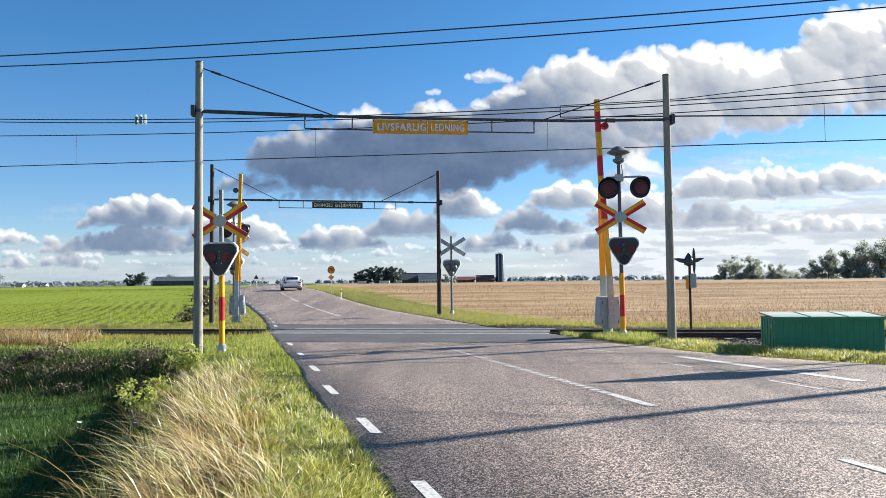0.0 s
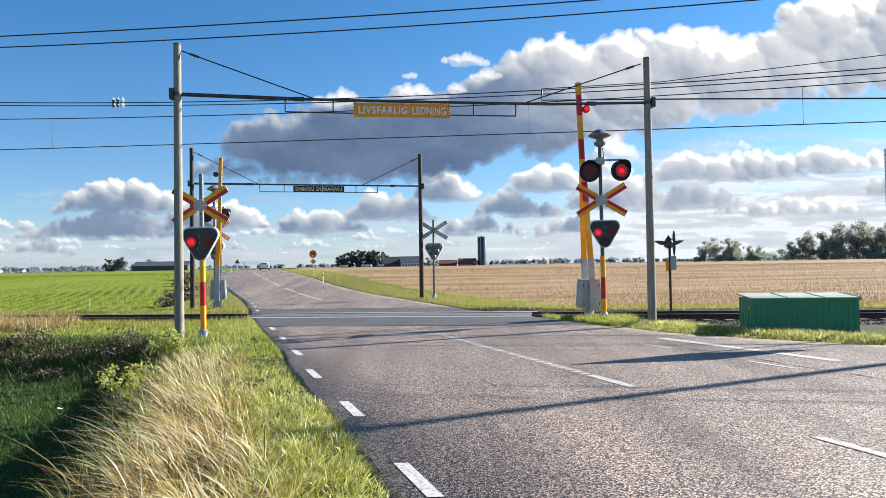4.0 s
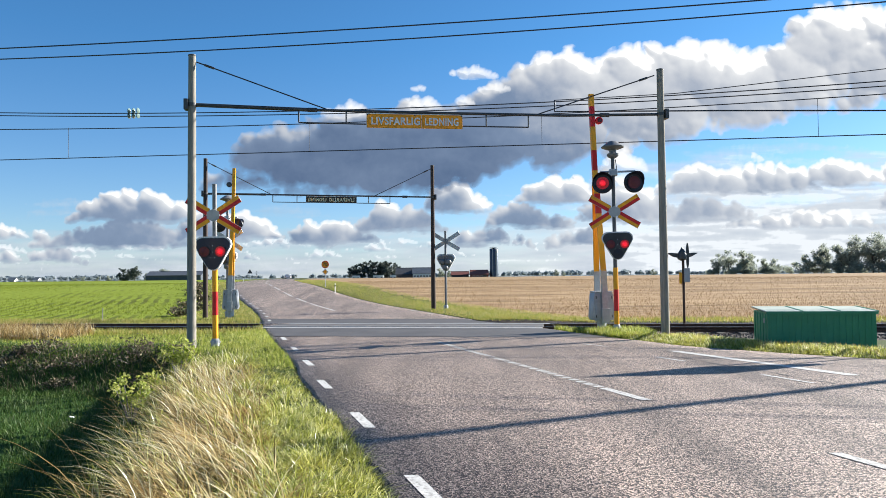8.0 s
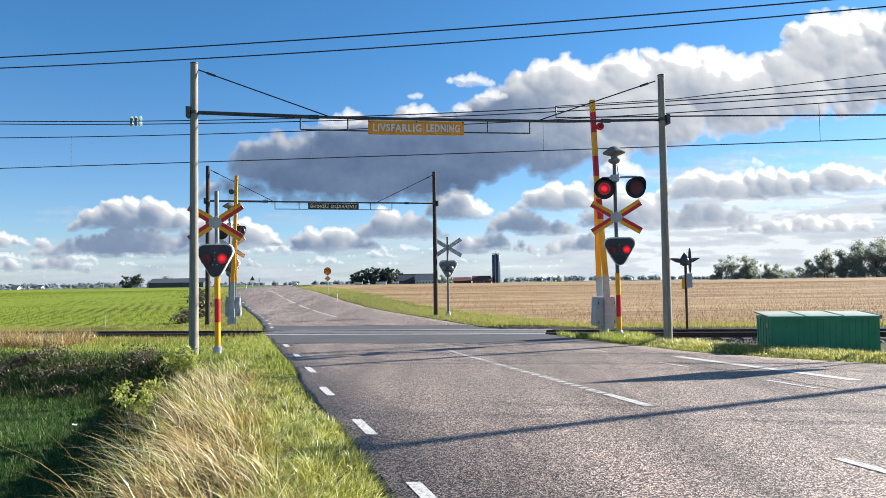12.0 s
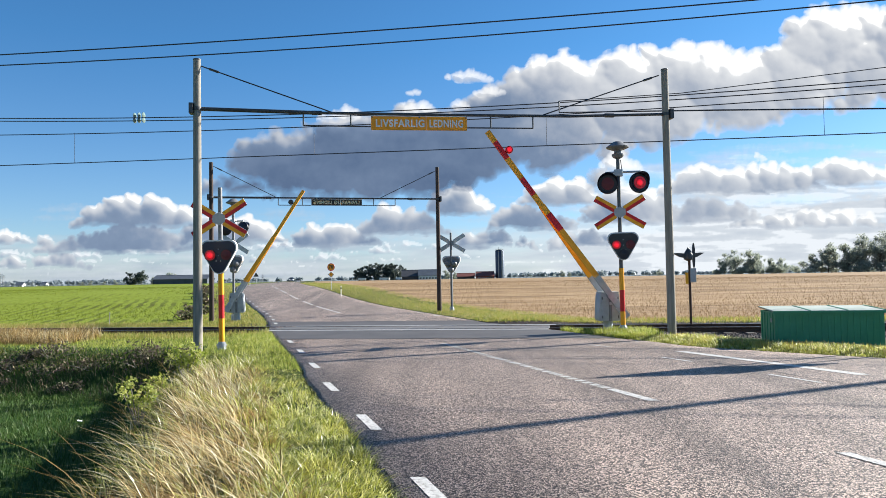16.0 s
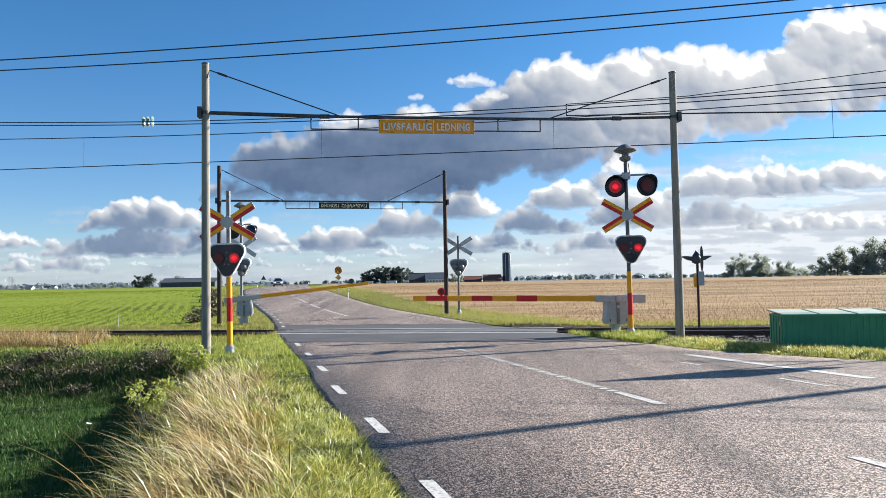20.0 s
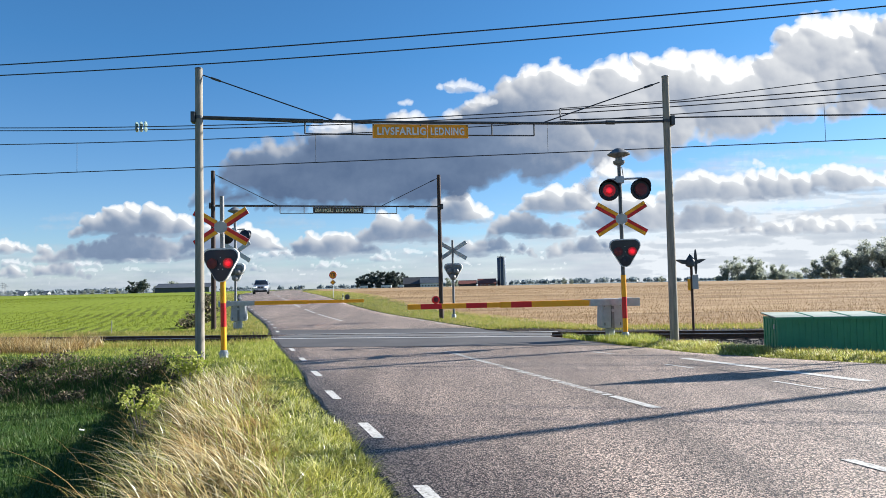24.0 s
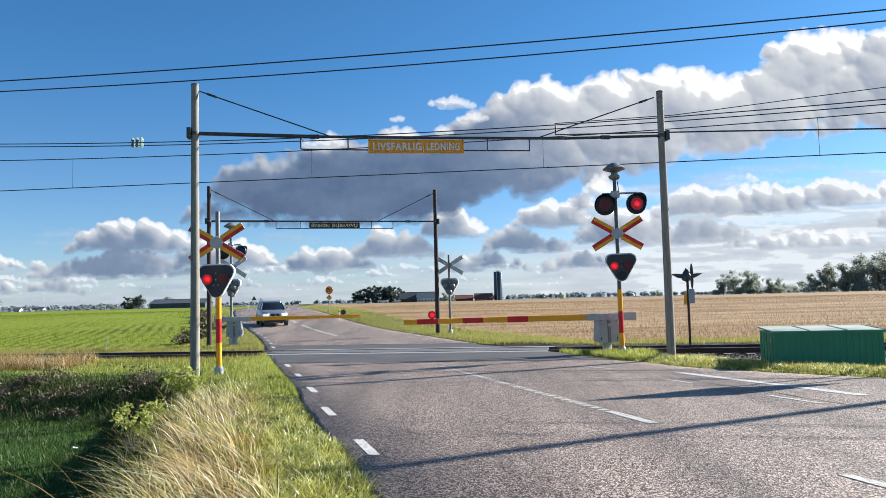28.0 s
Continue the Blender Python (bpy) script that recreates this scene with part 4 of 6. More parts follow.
def wing_signal():
    s = thing("track_signal", pose(8.72, 26.0, -0.1), "dark three-winged signal on a rusty post by the track", "railway signal")
    part("post", rod(B(), (0, 0, -0.2), (0, 0, 2.4), 0.045, None, 10), RAIL_SIDE, s, "rusty post")
    part("control_box", block(B(), (0.2, 0.16, 0.5), (0.1, -0.02, 1.75)), CASE_GREY, s, "grey control box", 0.01, False)
    part("number_plate", block(B(), (0.1, 0.02, 0.4), (-0.12, -0.06, 1.65)), YELLOW, s, "small yellow plate", 0, False)
    part("head", lathe(B(), [(0.05, -0.16), (0.16, -0.1), (0.17, 0.05), (0.12, 0.16), (0.05, 0.26), (0.02, 0.32)], 18), DARK_STEEL, s, at=(-0.03, 0, 2.42))
    for sgn in (-1, 1):
        wing = [(0.08 * sgn, -0.06), (0.3 * sgn, -0.02), (0.55 * sgn, 0.12), (0.4 * sgn, 0.13), (0.1 * sgn, 0.1)]
        part("wing", slab(B(), wing if sgn < 0 else wing[::-1], -0.06, 0.06), DARK_STEEL, s, "dark hood wing", at=(-0.03, 0, 2.42))
    part("target", slab(B(), [(0.05 * math.cos(k * math.pi / 8), 0.45 * math.sin(k * math.pi / 8)) for k in range(16)], -0.03, 0.03), DARK_STEEL, s, at=(0.16, 0, 2.45))


wing_signal()

# ---- clouds: far backdrops that drift across the sky ----


def lattice(x, y, seed):
    """Smooth value noise, 0 to 1."""
    rng = np.random.RandomState(seed)
    grid = rng.rand(64, 64)
    i, j = np.floor(x).astype(int), np.floor(y).astype(int)
    u, v = x - i, y - j
    u, v = u * u * u * (u * (u * 6 - 15) + 10), v * v * v * (v * (v * 6 - 15) + 10)
    a, b = grid[i % 64, j % 64], grid[(i + 1) % 64, j % 64]
    c, d = grid[i % 64, (j + 1) % 64], grid[(i + 1) % 64, (j + 1) % 64]
    return a * (1 - u) * (1 - v) + b * u * (1 - v) + c * (1 - u) * v + d * u * v


def fractal(x, y, seed, octaves=5, gain=0.5):
    out, amp, total = 0.0, 1.0, 0.0
    for k in range(octaves):
        n = lattice(x * 2 ** k + 17.3 * k, y * 2 ** k + 9.1 * k, seed + k)
        out = out + amp * n
        total += amp
        amp *= gain
    return out / total


def cloud_material(haze):
    m = bpy.data.materials.new("cloud_glow_sheet")
    m.use_nodes = True
    nt = m.node_tree
    nt.nodes.clear()
    out = nt.nodes.new("ShaderNodeOutputMaterial")
    mix = nt.nodes.new("ShaderNodeMixShader")
    clear = nt.nodes.new("ShaderNodeBsdfTransparent")
    glow = nt.nodes.new("ShaderNodeEmission")
    cover, lit = nt.nodes.new("ShaderNodeAttribute"), nt.nodes.new("ShaderNodeAttribute")
    cover.attribute_name, lit.attribute_name = "cover", "lit"
    v = coords(nt, "Object", (1, 1, 1))
    n = noise_tex(nt, v, 0.028, 4, 0.6)
    wob = nt.nodes.new("ShaderNodeMath")
    wob.operation = "MULTIPLY_ADD"
    nt.links.new(n, wob.inputs[0])
    wob.inputs[1].default_value = 0.13
    nt.links.new(cover.outputs["Fac"], wob.inputs[2])
    alpha = ramp(nt, wob.outputs[0], [(0.12, (0, 0, 0)), (0.24, (0.55, 0.55, 0.55)), (0.40, (1, 1, 1))])
    wob2 = nt.nodes.new("ShaderNodeMath")
    wob2.operation = "MULTIPLY_ADD"
    nt.links.new(n, wob2.inputs[0])
    wob2.inputs[1].default_value = 0.14
    nt.links.new(lit.outputs["Fac"], wob2.inputs[2])
    colour = ramp(nt, wob2.outputs[0], [(0.09, (0.105, 0.158, 0.262)), (0.36, (0.20, 0.266, 0.38)), (0.66, (0.55, 0.57, 0.605)), (0.95, (0.80, 0.795, 0.78)), (1.15, (1.05, 1.03, 0.99))])
    colour = mixed(nt, haze, colour, (0.50, 0.61, 0.72))
    nt.links.new(colour, glow.inputs[0])
    glow.inputs[1].default_value = CLOUD_GLOW
    nt.links.new(alpha, mix.inputs[0])
    nt.links.new(clear.outputs[0], mix.inputs[1])
    nt.links.new(glow.outputs[0], mix.inputs[2])
    nt.links.new(mix.outputs[0], out.inputs[0])
    return m


CLOUD_GLOW = 0.40
CLOUDS = [cloud_material(h) for h in (0.0, 0.10, 0.34)]


def blurred(a, n):
    for _ in range(n):
        p = np.pad(a, 1, mode="edge")
        a = 0.2 * (p[1:-1, 1:-1] + p[2:, 1:-1] + p[:-2, 1:-1] + p[1:-1, 2:] + p[1:-1, :-2])
    return a


def cumulus(puffs, rs, cx, base, half, height, n):
    """Adds the round heads of one cumulus: flat below, heaped above, with small heads on the large ones."""
    for k in range(n):
        u = rs.uniform(-1, 1)
        top = height * (1 - u * u) ** 0.6 * rs.uniform(0.65, 1.0)
        r = max(3.0, min(top * rs.uniform(0.3, 0.6), half * 0.45))
        y = base + max(top - r, 0.1 * r) * rs.rand() ** 0.8
        x = cx + u * (half - 0.5 * r)
        puffs.append((x, y, r, base))
        for j in range(4):
            t, q = rs.uniform(-0.3, math.pi + 0.3), r * rs.uniform(0.22, 0.5)
            puffs.append((x + r * 0.85 * math.cos(t), y + r * 0.85 * math.sin(t), q, base))


def heap(puffs, rs, top, base, n, r0, r1):
    """Heads that fill the space between two courses of (x, height)."""
    for k in range(n):
        x = rs.uniform(top[0, 0], top[-1, 0])
        hi, lo = np.interp(x, top[:, 0], top[:, 1]), np.interp(x, base[:, 0], base[:, 1])
        r = min(r0 + (r1 - r0) * rs.rand() ** 2, 0.55 * (hi - lo))
        if r < 5:
            continue
        y = hi - r - max(hi - lo - 2 * r, 0) * rs.rand() ** 1.5
        puffs.append((x, y, r, lo))
        for j in range(5):
            t, q = rs.uniform(-0.6, math.pi + 0.2), r * rs.uniform(0.2, 0.45)
            puffs.append((x + r * 0.88 * math.cos(t), y + r * 0.88 * math.sin(t), q, lo))


def cloud_layer(name, label, puffs, far, x0, x1, low, top, seed, material, pitch=2.4, warp=1.0, edge=0.035, dark=1.0, sunny=None, veil=0.0):
    """A far sheet of cumulus. All sizes are in units of 1/1300 of the distance."""
    k = far / 1300.0
    rs = np.random.RandomState(seed)
    xs, ys = np.arange(x0, x1, pitch), np.arange(low, top, pitch)
    X, Y = np.meshgrid(xs, ys)
    wx = X + warp * (26 * (fractal(X / 70, Y / 60, seed + 40, 3) - 0.5) + 12 * (fractal(X / 15, Y / 13, seed + 45, 4, 0.6) - 0.5))
    wy = Y + warp * (20 * (fractal(X / 70, Y / 60, seed + 50, 3) - 0.5) + 11 * (fractal(X / 15, Y / 13, seed + 55, 4, 0.6) - 0.5))
    torn = fractal(X / 46, Y / 15, seed + 20, 5, 0.55) - 0.5
    inside, relief = np.full(X.shape, -30.0), np.zeros(X.shape)
    low_part = np.full(X.shape, 1.0)
    for cx, cy, r, floor in puffs:
        m = r + 34 * max(warp, 0.4)
        i0, i1 = np.searchsorted(ys, (cy - m, cy + m))
        j0, j1 = np.searchsorted(xs, (cx - m, cx + m))
        if i1 <= i0 or j1 <= j0:
            continue
        w = (slice(i0, i1), slice(j0, j1))
        dx, dy = wx[w] - cx, wy[w] - cy
        d = np.hypot(dx, dy)
        over = wy[w] - floor + 16 * warp * torn[w]
        e = np.minimum(r - d, 0.7 * over)
        inside[w] = np.maximum(inside[w], e)
        bulge = np.sqrt(np.clip(r * r - d * d, 0, None)) + 0.25 * r * rs.rand()
        relief[w] = np.maximum(relief[w], np.where(over > 0, bulge, 0))
        low_part[w] = np.where(e > 0, np.minimum(low_part[w], np.clip(over / 60.0, 0, 1)), low_part[w])
    thick = np.clip(blurred(relief, 8) / 26.0, 0, 2)
    gy, gx = np.gradient(blurred(relief, 2), pitch)
    norm = np.sqrt(1 + gx * gx + gy * gy)
    facing = np.clip(0.42 + 0.62 * (-0.56 * gx - 0.74 * gy + 0.05) / norm, 0, 1)
    tau = np.zeros(X.shape)
    for n in range(1, 13):
        sx, sy = int(round(n * 6.0 / pitch * 0.66)), int(round(n * 6.0 / pitch * 0.75))
        sh = np.zeros(X.shape)
        sh[: X.shape[0] - sy, : X.shape[1] - sx] = thick[sy:, sx:]
        tau += sh * 0.16
    grey = fractal(X / 90, Y / 45, seed + 80, 4) - 0.5
    sun = step(X + 0.5 * Y, *sunny) if sunny else 0.34 + 0.34 * step(X, 750, 1300)
    rim = np.exp(-np.clip(inside, 0, 60) / (3.5 + 5 * sun))
    direct = facing ** 1.2 * np.exp(-dark * (1.5 - 1.25 * sun) * tau)
    # Sunlit faces, self-shadow and bright rims are worked into the sheet's glow.
    lit = 0.10 + 0.35 * sun + (1.5 - 0.45 * sun) * direct + (0.18 + 0.2 * sun) * rim * np.exp(-0.5 * tau) + 0.26 * grey
    lit = np.clip(blurred(lit, 1), 0.02, 1.1)
    cover = 0.15 + np.clip(inside + 5 * torn, -20, 20) * (edge - 0.4 * edge * (1 - low_part))
    if veil:
        haze = 0.22 - 0.20 * Y / veil + 0.26 * (fractal(X / 130, Y / 16, seed + 70, 4) - 0.5)
        haze = haze + 0.25 * step(X, 860, 1300) * (1 - step(Y, 170, 370)) + 0.05 * (1 - step(Y, 40, 200))
        lit = np.where(haze > cover, 0.58 + 0.26 * step(X, 600, 1200) + 0.5 * (fractal(X / 70, Y / 9, seed + 75, 4) - 0.42), lit)
        cover = np.maximum(cover, haze)
    keep = cover > -0.2
    fade = np.minimum(step(X, x0, x0 + 60), 1 - step(X, x1 - 60, x1)) * (1 - step(Y, top - 30, top))
    cover = np.where(keep, cover, -1.0) - 2 * (1 - fade)
    ny, nx = X.shape
    kf = keep[:-1, :-1] | keep[1:, :-1] | keep[:-1, 1:] | keep[1:, 1:]
    idx = np.arange(nx * ny).reshape(ny, nx)
    faces = np.stack([idx[:-1, :-1], idx[:-1, 1:], idx[1:, 1:], idx[1:, :-1]], -1)[kf]
    used = np.zeros(nx * ny, bool)
    used[faces.ravel()] = True
    remap = np.cumsum(used) - 1
    co = np.stack([(X - 784) * k, np.zeros(X.shape), Y * k + 1.7], -1).reshape(-1, 3)[used]
    me = bpy.data.meshes.new(name)
    me.from_pydata(co.tolist(), [], remap[faces].tolist())
    for key, val in (("cover", cover), ("lit", lit)):
        at = me.attributes.new(key, "FLOAT", "POINT")
        at.data.foreach_set("value", val.reshape(-1)[used].astype(np.float32))
    me.materials.append(material)
    ob = structure(name, me, label, "cloud")
    ob.location = (0, far, 0)
    return ob


rng = np.random.RandomState(7)
BANK_TOP = np.array([(470, 240), (520, 272), (600, 285), (650, 305), (700, 296), (765, 318), (830, 306), (880, 330), (940, 352), (985, 385), (1020, 408), (1080, 398), (1160, 412), (1195, 400), (1230, 418), (1300, 424), (1350, 395), (1400, 388), (1440, 410), (1470, 452), (1510, 482), (1600, 485), (1760, 500)])
BANK_BASE = np.array([(470, 190), (540, 152), (600, 138), (720, 138), (800, 152), (900, 172), (1000, 190), (1080, 178), (1150, 186), (1190, 232), (1330, 250), (1420, 272), (1500, 285), (1760, 270)])
UPPER = []
heap(UPPER, rng, BANK_TOP, BANK_BASE, 330, 14, 62)
heap(UPPER, rng, BANK_TOP[13:], BANK_BASE[10:], 120, 10, 34)
for spot in ((430, 160, 90, 40, 14), (500, 176, 60, 26, 8), (600, 150, 120, 30, 14), (1120, 156, 40, 60, 14)):
    cumulus(UPPER, rng, *spot)
BRIGHT = []
for spot in ((868, 358, 44, 24, 16), (640, 294, 42, 24, 16), (775, 305, 28, 22, 14), (768, 338, 12, 8, 4), (845, 308, 22, 16, 9), (905, 330, 30, 20, 9), (1130, 192, 46, 40, 14)):
    cumulus(BRIGHT, rng, *spot)
MIDDLE = []
for spot in ((255, 106, 104, 50, 34), (92, 64, 17, 28, 8), (230, 62, 115, 42, 34), (420, 74, 85, 48, 26), (70, 36, 90, 24, 18), (600, 64, 78, 40, 22), (720, 84, 74, 42, 22), (822, 118, 52, 46, 18), (1005, 132, 64, 46, 24),
             (950, 88, 72, 40, 20), (1275, 146, 86, 46, 30), (1385, 152, 80, 42, 26), (1530, 158, 112, 44, 36), (1255, 98, 92, 36, 26), (1450, 84, 130, 30, 30), (1130, 98, 84, 54, 24), (1358, 208, 14, 9, 4), (-60, 80, 110, 40, 24), (1680, 120, 90, 50, 24), (880, 60, 70, 28, 16), (1060, 58, 80, 26, 18)):
    cumulus(MIDDLE, rng, spot[0], spot[1] - 5, spot[2] * 1.2, spot[3] * 1.3, int(spot[4] * 1.5))
LOW = []
for base, half, height, gap in ((50, 60, 22, 74), (34, 62, 18, 62), (22, 66, 13, 58), (12, 80, 9, 66)):
    for k in range(int(1950 / gap)):
        cumulus(LOW, rng, -150 + gap * (k + rng.uniform(-0.4, 0.4)), base + rng.uniform(-6, 6), half * rng.uniform(0.5, 1.1), height * rng.uniform(0.6, 1.15), 10)
SKY_LAYERS = [
    (cloud_layer("cloud_bank", "large grey cumulus bank with bright white tops", UPPER, 3000.0, -60, 1900, 90, 560, 3, CLOUDS[0], 2.4, 1.0, 0.026, 1.0, (890, 1310)), -58.0, 12.0),
    (cloud_layer("cloud_puffs", "small bright white cloud puffs before the bank", BRIGHT, 2950.0, 500, 1300, 150, 430, 33, CLOUDS[0], 2.0, 0.5, 0.03, 0.4, (0, 100)), -58.0, 12.0),
    (cloud_layer("cloud_row", "row of small white cumulus clouds", MIDDLE, 3150.0, -200, 1800, 10, 280, 23, CLOUDS[1], 2.0, 0.6, 0.055, 1.7), -18.0, 2.0),
    (cloud_layer("low_cloud_strip", "thin low cloud strips over the horizon", LOW, 3300.0, -200, 1800, 0, 380, 63, CLOUDS[2], 2.2, 0.35, 0.06, 1.2, None, 120.0), -6.0, 1.0),
]

# unseen glowing cloud copies behind the camera and shaded side, added as fill light
for bank, _, _ in (SKY_LAYERS[0], SKY_LAYERS[2]):
    for turn, place in ((180, (0, -3000, 0)), (90, (-3000, 0, 0)), (135, (-2300, -2300, 0))):
        fill_cloud = bank.copy()
        scene.collection.objects.link(fill_cloud)
        fill_cloud.matrix_basis = pose(*place, 0, 0, turn)

# ---- grass and plants ----


def leafy(name, stops, through=0.35, rough=0.45, gloss=0.25, patch_tone=None):
    """Thin leaves that let part of the light through; colour varies from piece to piece."""
    m, nt, b = blank(name)
    geo = nt.nodes.new("ShaderNodeNewGeometry")
    col = ramp(nt, geo.outputs["Random Per Island"], stops)
    if patch_tone:
        v = coords(nt, "Object", (1, 1, 1))
        col = mixed(nt, ramp(nt, noise_tex(nt, v, 1.5, 3, 0.6), [(0.44, (0, 0, 0)), (0.62, (0.55, 0.55, 0.55))]), col, patch_tone[0])
        col = mixed(nt, ramp(nt, noise_tex(nt, v, 5.0, 3, 0.6), [(0.48, (0, 0, 0)), (0.64, (0.7, 0.7, 0.7))]), col, patch_tone[1])
    nt.links.new(col, b.inputs["Base Color"])
    b.inputs["Roughness"].default_value = rough
    b.inputs["Specular IOR Level"].default_value = gloss
    tr = nt.nodes.new("ShaderNodeBsdfTranslucent")
    nt.links.new(col, tr.inputs[0])
    mix = nt.nodes.new("ShaderNodeMixShader")
    mix.inputs[0].default_value = through
    nt.links.new(b.outputs[0], mix.inputs[1])
    nt.links.new(tr.outputs[0], mix.inputs[2])
    nt.links.new(mix.outputs[0], nt.nodes["Material Output"].inputs[0])
    return m


PALE = leafy("pale_stalks", [(0.0, (0.50, 0.38, 0.16)), (0.4, (0.76, 0.62, 0.32)), (0.75, (0.90, 0.80, 0.50)), (1.0, (0.96, 0.92, 0.72))], 0.5, 0.35, 0.5)
DRY = leafy("dry_grass", [(0.0, (0.06, 0.045, 0.02)), (0.35, (0.20, 0.14, 0.05)), (0.6, (0.52, 0.37, 0.14)), (0.8, (0.78, 0.62, 0.30)), (0.95, (0.94, 0.86, 0.60)), (1.0, (0.25, 0.27, 0.06))], 0.42, 0.4, 0.45, ((0.52, 0.30, 0.09), (0.10, 0.085, 0.025)))
FRESH = leafy("fresh_grass", [(0.0, (0.06, 0.085, 0.01)), (0.3, (0.32, 0.37, 0.05)), (0.55, (0.60, 0.60, 0.13)), (0.8, (0.84, 0.80, 0.34)), (1.0, (0.95, 0.91, 0.62))], 0.5, 0.3, 0.7, ((0.56, 0.50, 0.09), (0.16, 0.20, 0.03)))
# Greens of ditch and slope are dimmed; the shade lying there is in them.
SHADE_DIMMED = leafy("ditch_grass", [(0.0, (0.038, 0.085, 0.014)), (0.6, (0.066, 0.14, 0.026)), (1.0, (0.13, 0.17, 0.05))], 0.3, 0.5, 0.25, ((0.06, 0.085, 0.03), (0.03, 0.07, 0.015)))
# Leaf tones kept dark to imitate the shade between the bank's stalks.
GAP_SHADE = leafy("gap_shade_leaves", [(0.0, (0.03, 0.035, 0.012)), (0.6, (0.06, 0.075, 0.02)), (1.0, (0.12, 0.11, 0.04))], 0.2, 0.6, 0.1)
KNOLL = leafy("embankment_grass", [(0.0, (0.09, 0.13, 0.018)), (0.35, (0.28, 0.35, 0.045)), (0.7, (0.50, 0.54, 0.10)), (1.0, (0.76, 0.72, 0.28))], 0.45, 0.45, 0.3, ((0.44, 0.44, 0.07), (0.14, 0.20, 0.03)))
VERGE = leafy("verge_grass", [(0.0, (0.12, 0.17, 0.025)), (0.35, (0.25, 0.29, 0.045)), (0.7, (0.44, 0.37, 0.10)), (1.0, (0.60, 0.49, 0.22))], 0.45, 0.5, 0.3, ((0.22, 0.30, 0.035), (0.46, 0.36, 0.11)))
STUBS = leafy("straw_stubble", [(0.0, (0.22, 0.13, 0.06)), (0.5, (0.36, 0.235, 0.12)), (1.0, (0.52, 0.38, 0.21))], 0.15, 0.9)
SPROUTS = leafy("crop_sprouts", [(0.0, (0.12, 0.15, 0.018)), (0.6, (0.185, 0.23, 0.028)), (1.0, (0.26, 0.30, 0.05))], 0.3, 0.95, 0.05)
BRAMBLE = leafy("bramble_leaves", [(0.0, (0.06, 0.08, 0.03)), (0.4, (0.12, 0.11, 0.06)), (0.75, (0.17, 0.12, 0.10)), (1.0, (0.36, 0.33, 0.20))], 0.25, 0.95)
WEED = leafy("weed_leaves", [(0.0, (0.15, 0.21, 0.02)), (0.5, (0.36, 0.42, 0.07)), (1.0, (0.62, 0.60, 0.2))], 0.5)


def blades(name, label, x, y, z, h, lean, width, material, seed, segs=2, spread_lean=0.5):
    """One mesh of tapering blades at the given roots. lean: mean tip offset as a share of the height."""
    rs = np.random.RandomState(seed)
    n = len(x)
    az = rs.uniform(0, 2 * math.pi, n)
    lx = h * (lean[0] + spread_lean * np.cos(az) * rs.rand(n))
    ly = h * (lean[1] + spread_lean * np.sin(az) * rs.rand(n))
    wa = rs.uniform(0, math.pi, n)
    wx, wy = np.cos(wa) * width / 2, np.sin(wa) * width / 2
    rows = []
    for k in range(segs + 1):
        u = k / segs
        px, py, pz = x + lx * u ** 1.8, y + ly * u ** 1.8, z + h * (u - 0.32 * u * u * np.minimum(np.hypot(lx, ly) / h, 1.6))
        if k < segs:
            s = 1 - 0.55 * u
            rows += [(px - wx * s, py - wy * s, pz), (px + wx * s, py + wy * s, pz)]
        else:
            rows += [(px, py, pz)]
    co = np.stack([np.stack(r, -1) for r in rows], 1)
    nv = co.shape[1]
    base = (np.arange(n) * nv)[:, None]
    quads = [np.concatenate([base + np.array([[2 * k, 2 * k + 1, 2 * k + 3]]), base + np.array([[2 * k, 2 * k + 3, 2 * k + 2]])]) for k in range(segs - 1)]
    tris = np.concatenate(quads + [base + np.array([[2 * segs - 2, 2 * segs - 1, 2 * segs]])])
    me = bpy.data.meshes.new(name)
    me.vertices.add(n * nv)
    me.vertices.foreach_set("co", co.reshape(-1).astype(np.float32))
    nt = len(tris)
    me.loops.add(nt * 3)
    me.loops.foreach_set("vertex_index", tris.reshape(-1).astype(np.int32))
    me.polygons.add(nt)
    me.polygons.foreach_set("loop_start", (np.arange(nt) * 3).astype(np.int32))
    me.update(calc_edges=True)
    me.materials.append(material)
    ob = new(name, me)
    return tagged(ob, label, "grass", kind="stuff")


def tufts(n, per, y0, y1, w0, w1, edge, sign, radius, seed, bend=1.0):
    """Roots and outward leans of grass tufts in a strip along the road."""
    rs = np.random.RandomState(seed)
    cy = y0 + (y1 - y0) * rs.rand(n) ** 1.25
    cx = edge(cy) + sign * (w0 + (w1 - w0) * rs.rand(n))
    k = np.repeat(np.arange(n), per)
    a, r = rs.uniform(0, 2 * math.pi, len(k)), radius * rs.rand(len(k)) ** 0.6
    size = rs.uniform(0.55, 1.25, n)[k]
    return cx[k] + r * np.cos(a) * size, cy[k] + r * np.sin(a) * size, size, np.stack([np.cos(a), np.sin(a)], -1) * (bend * r / radius)[:, None]


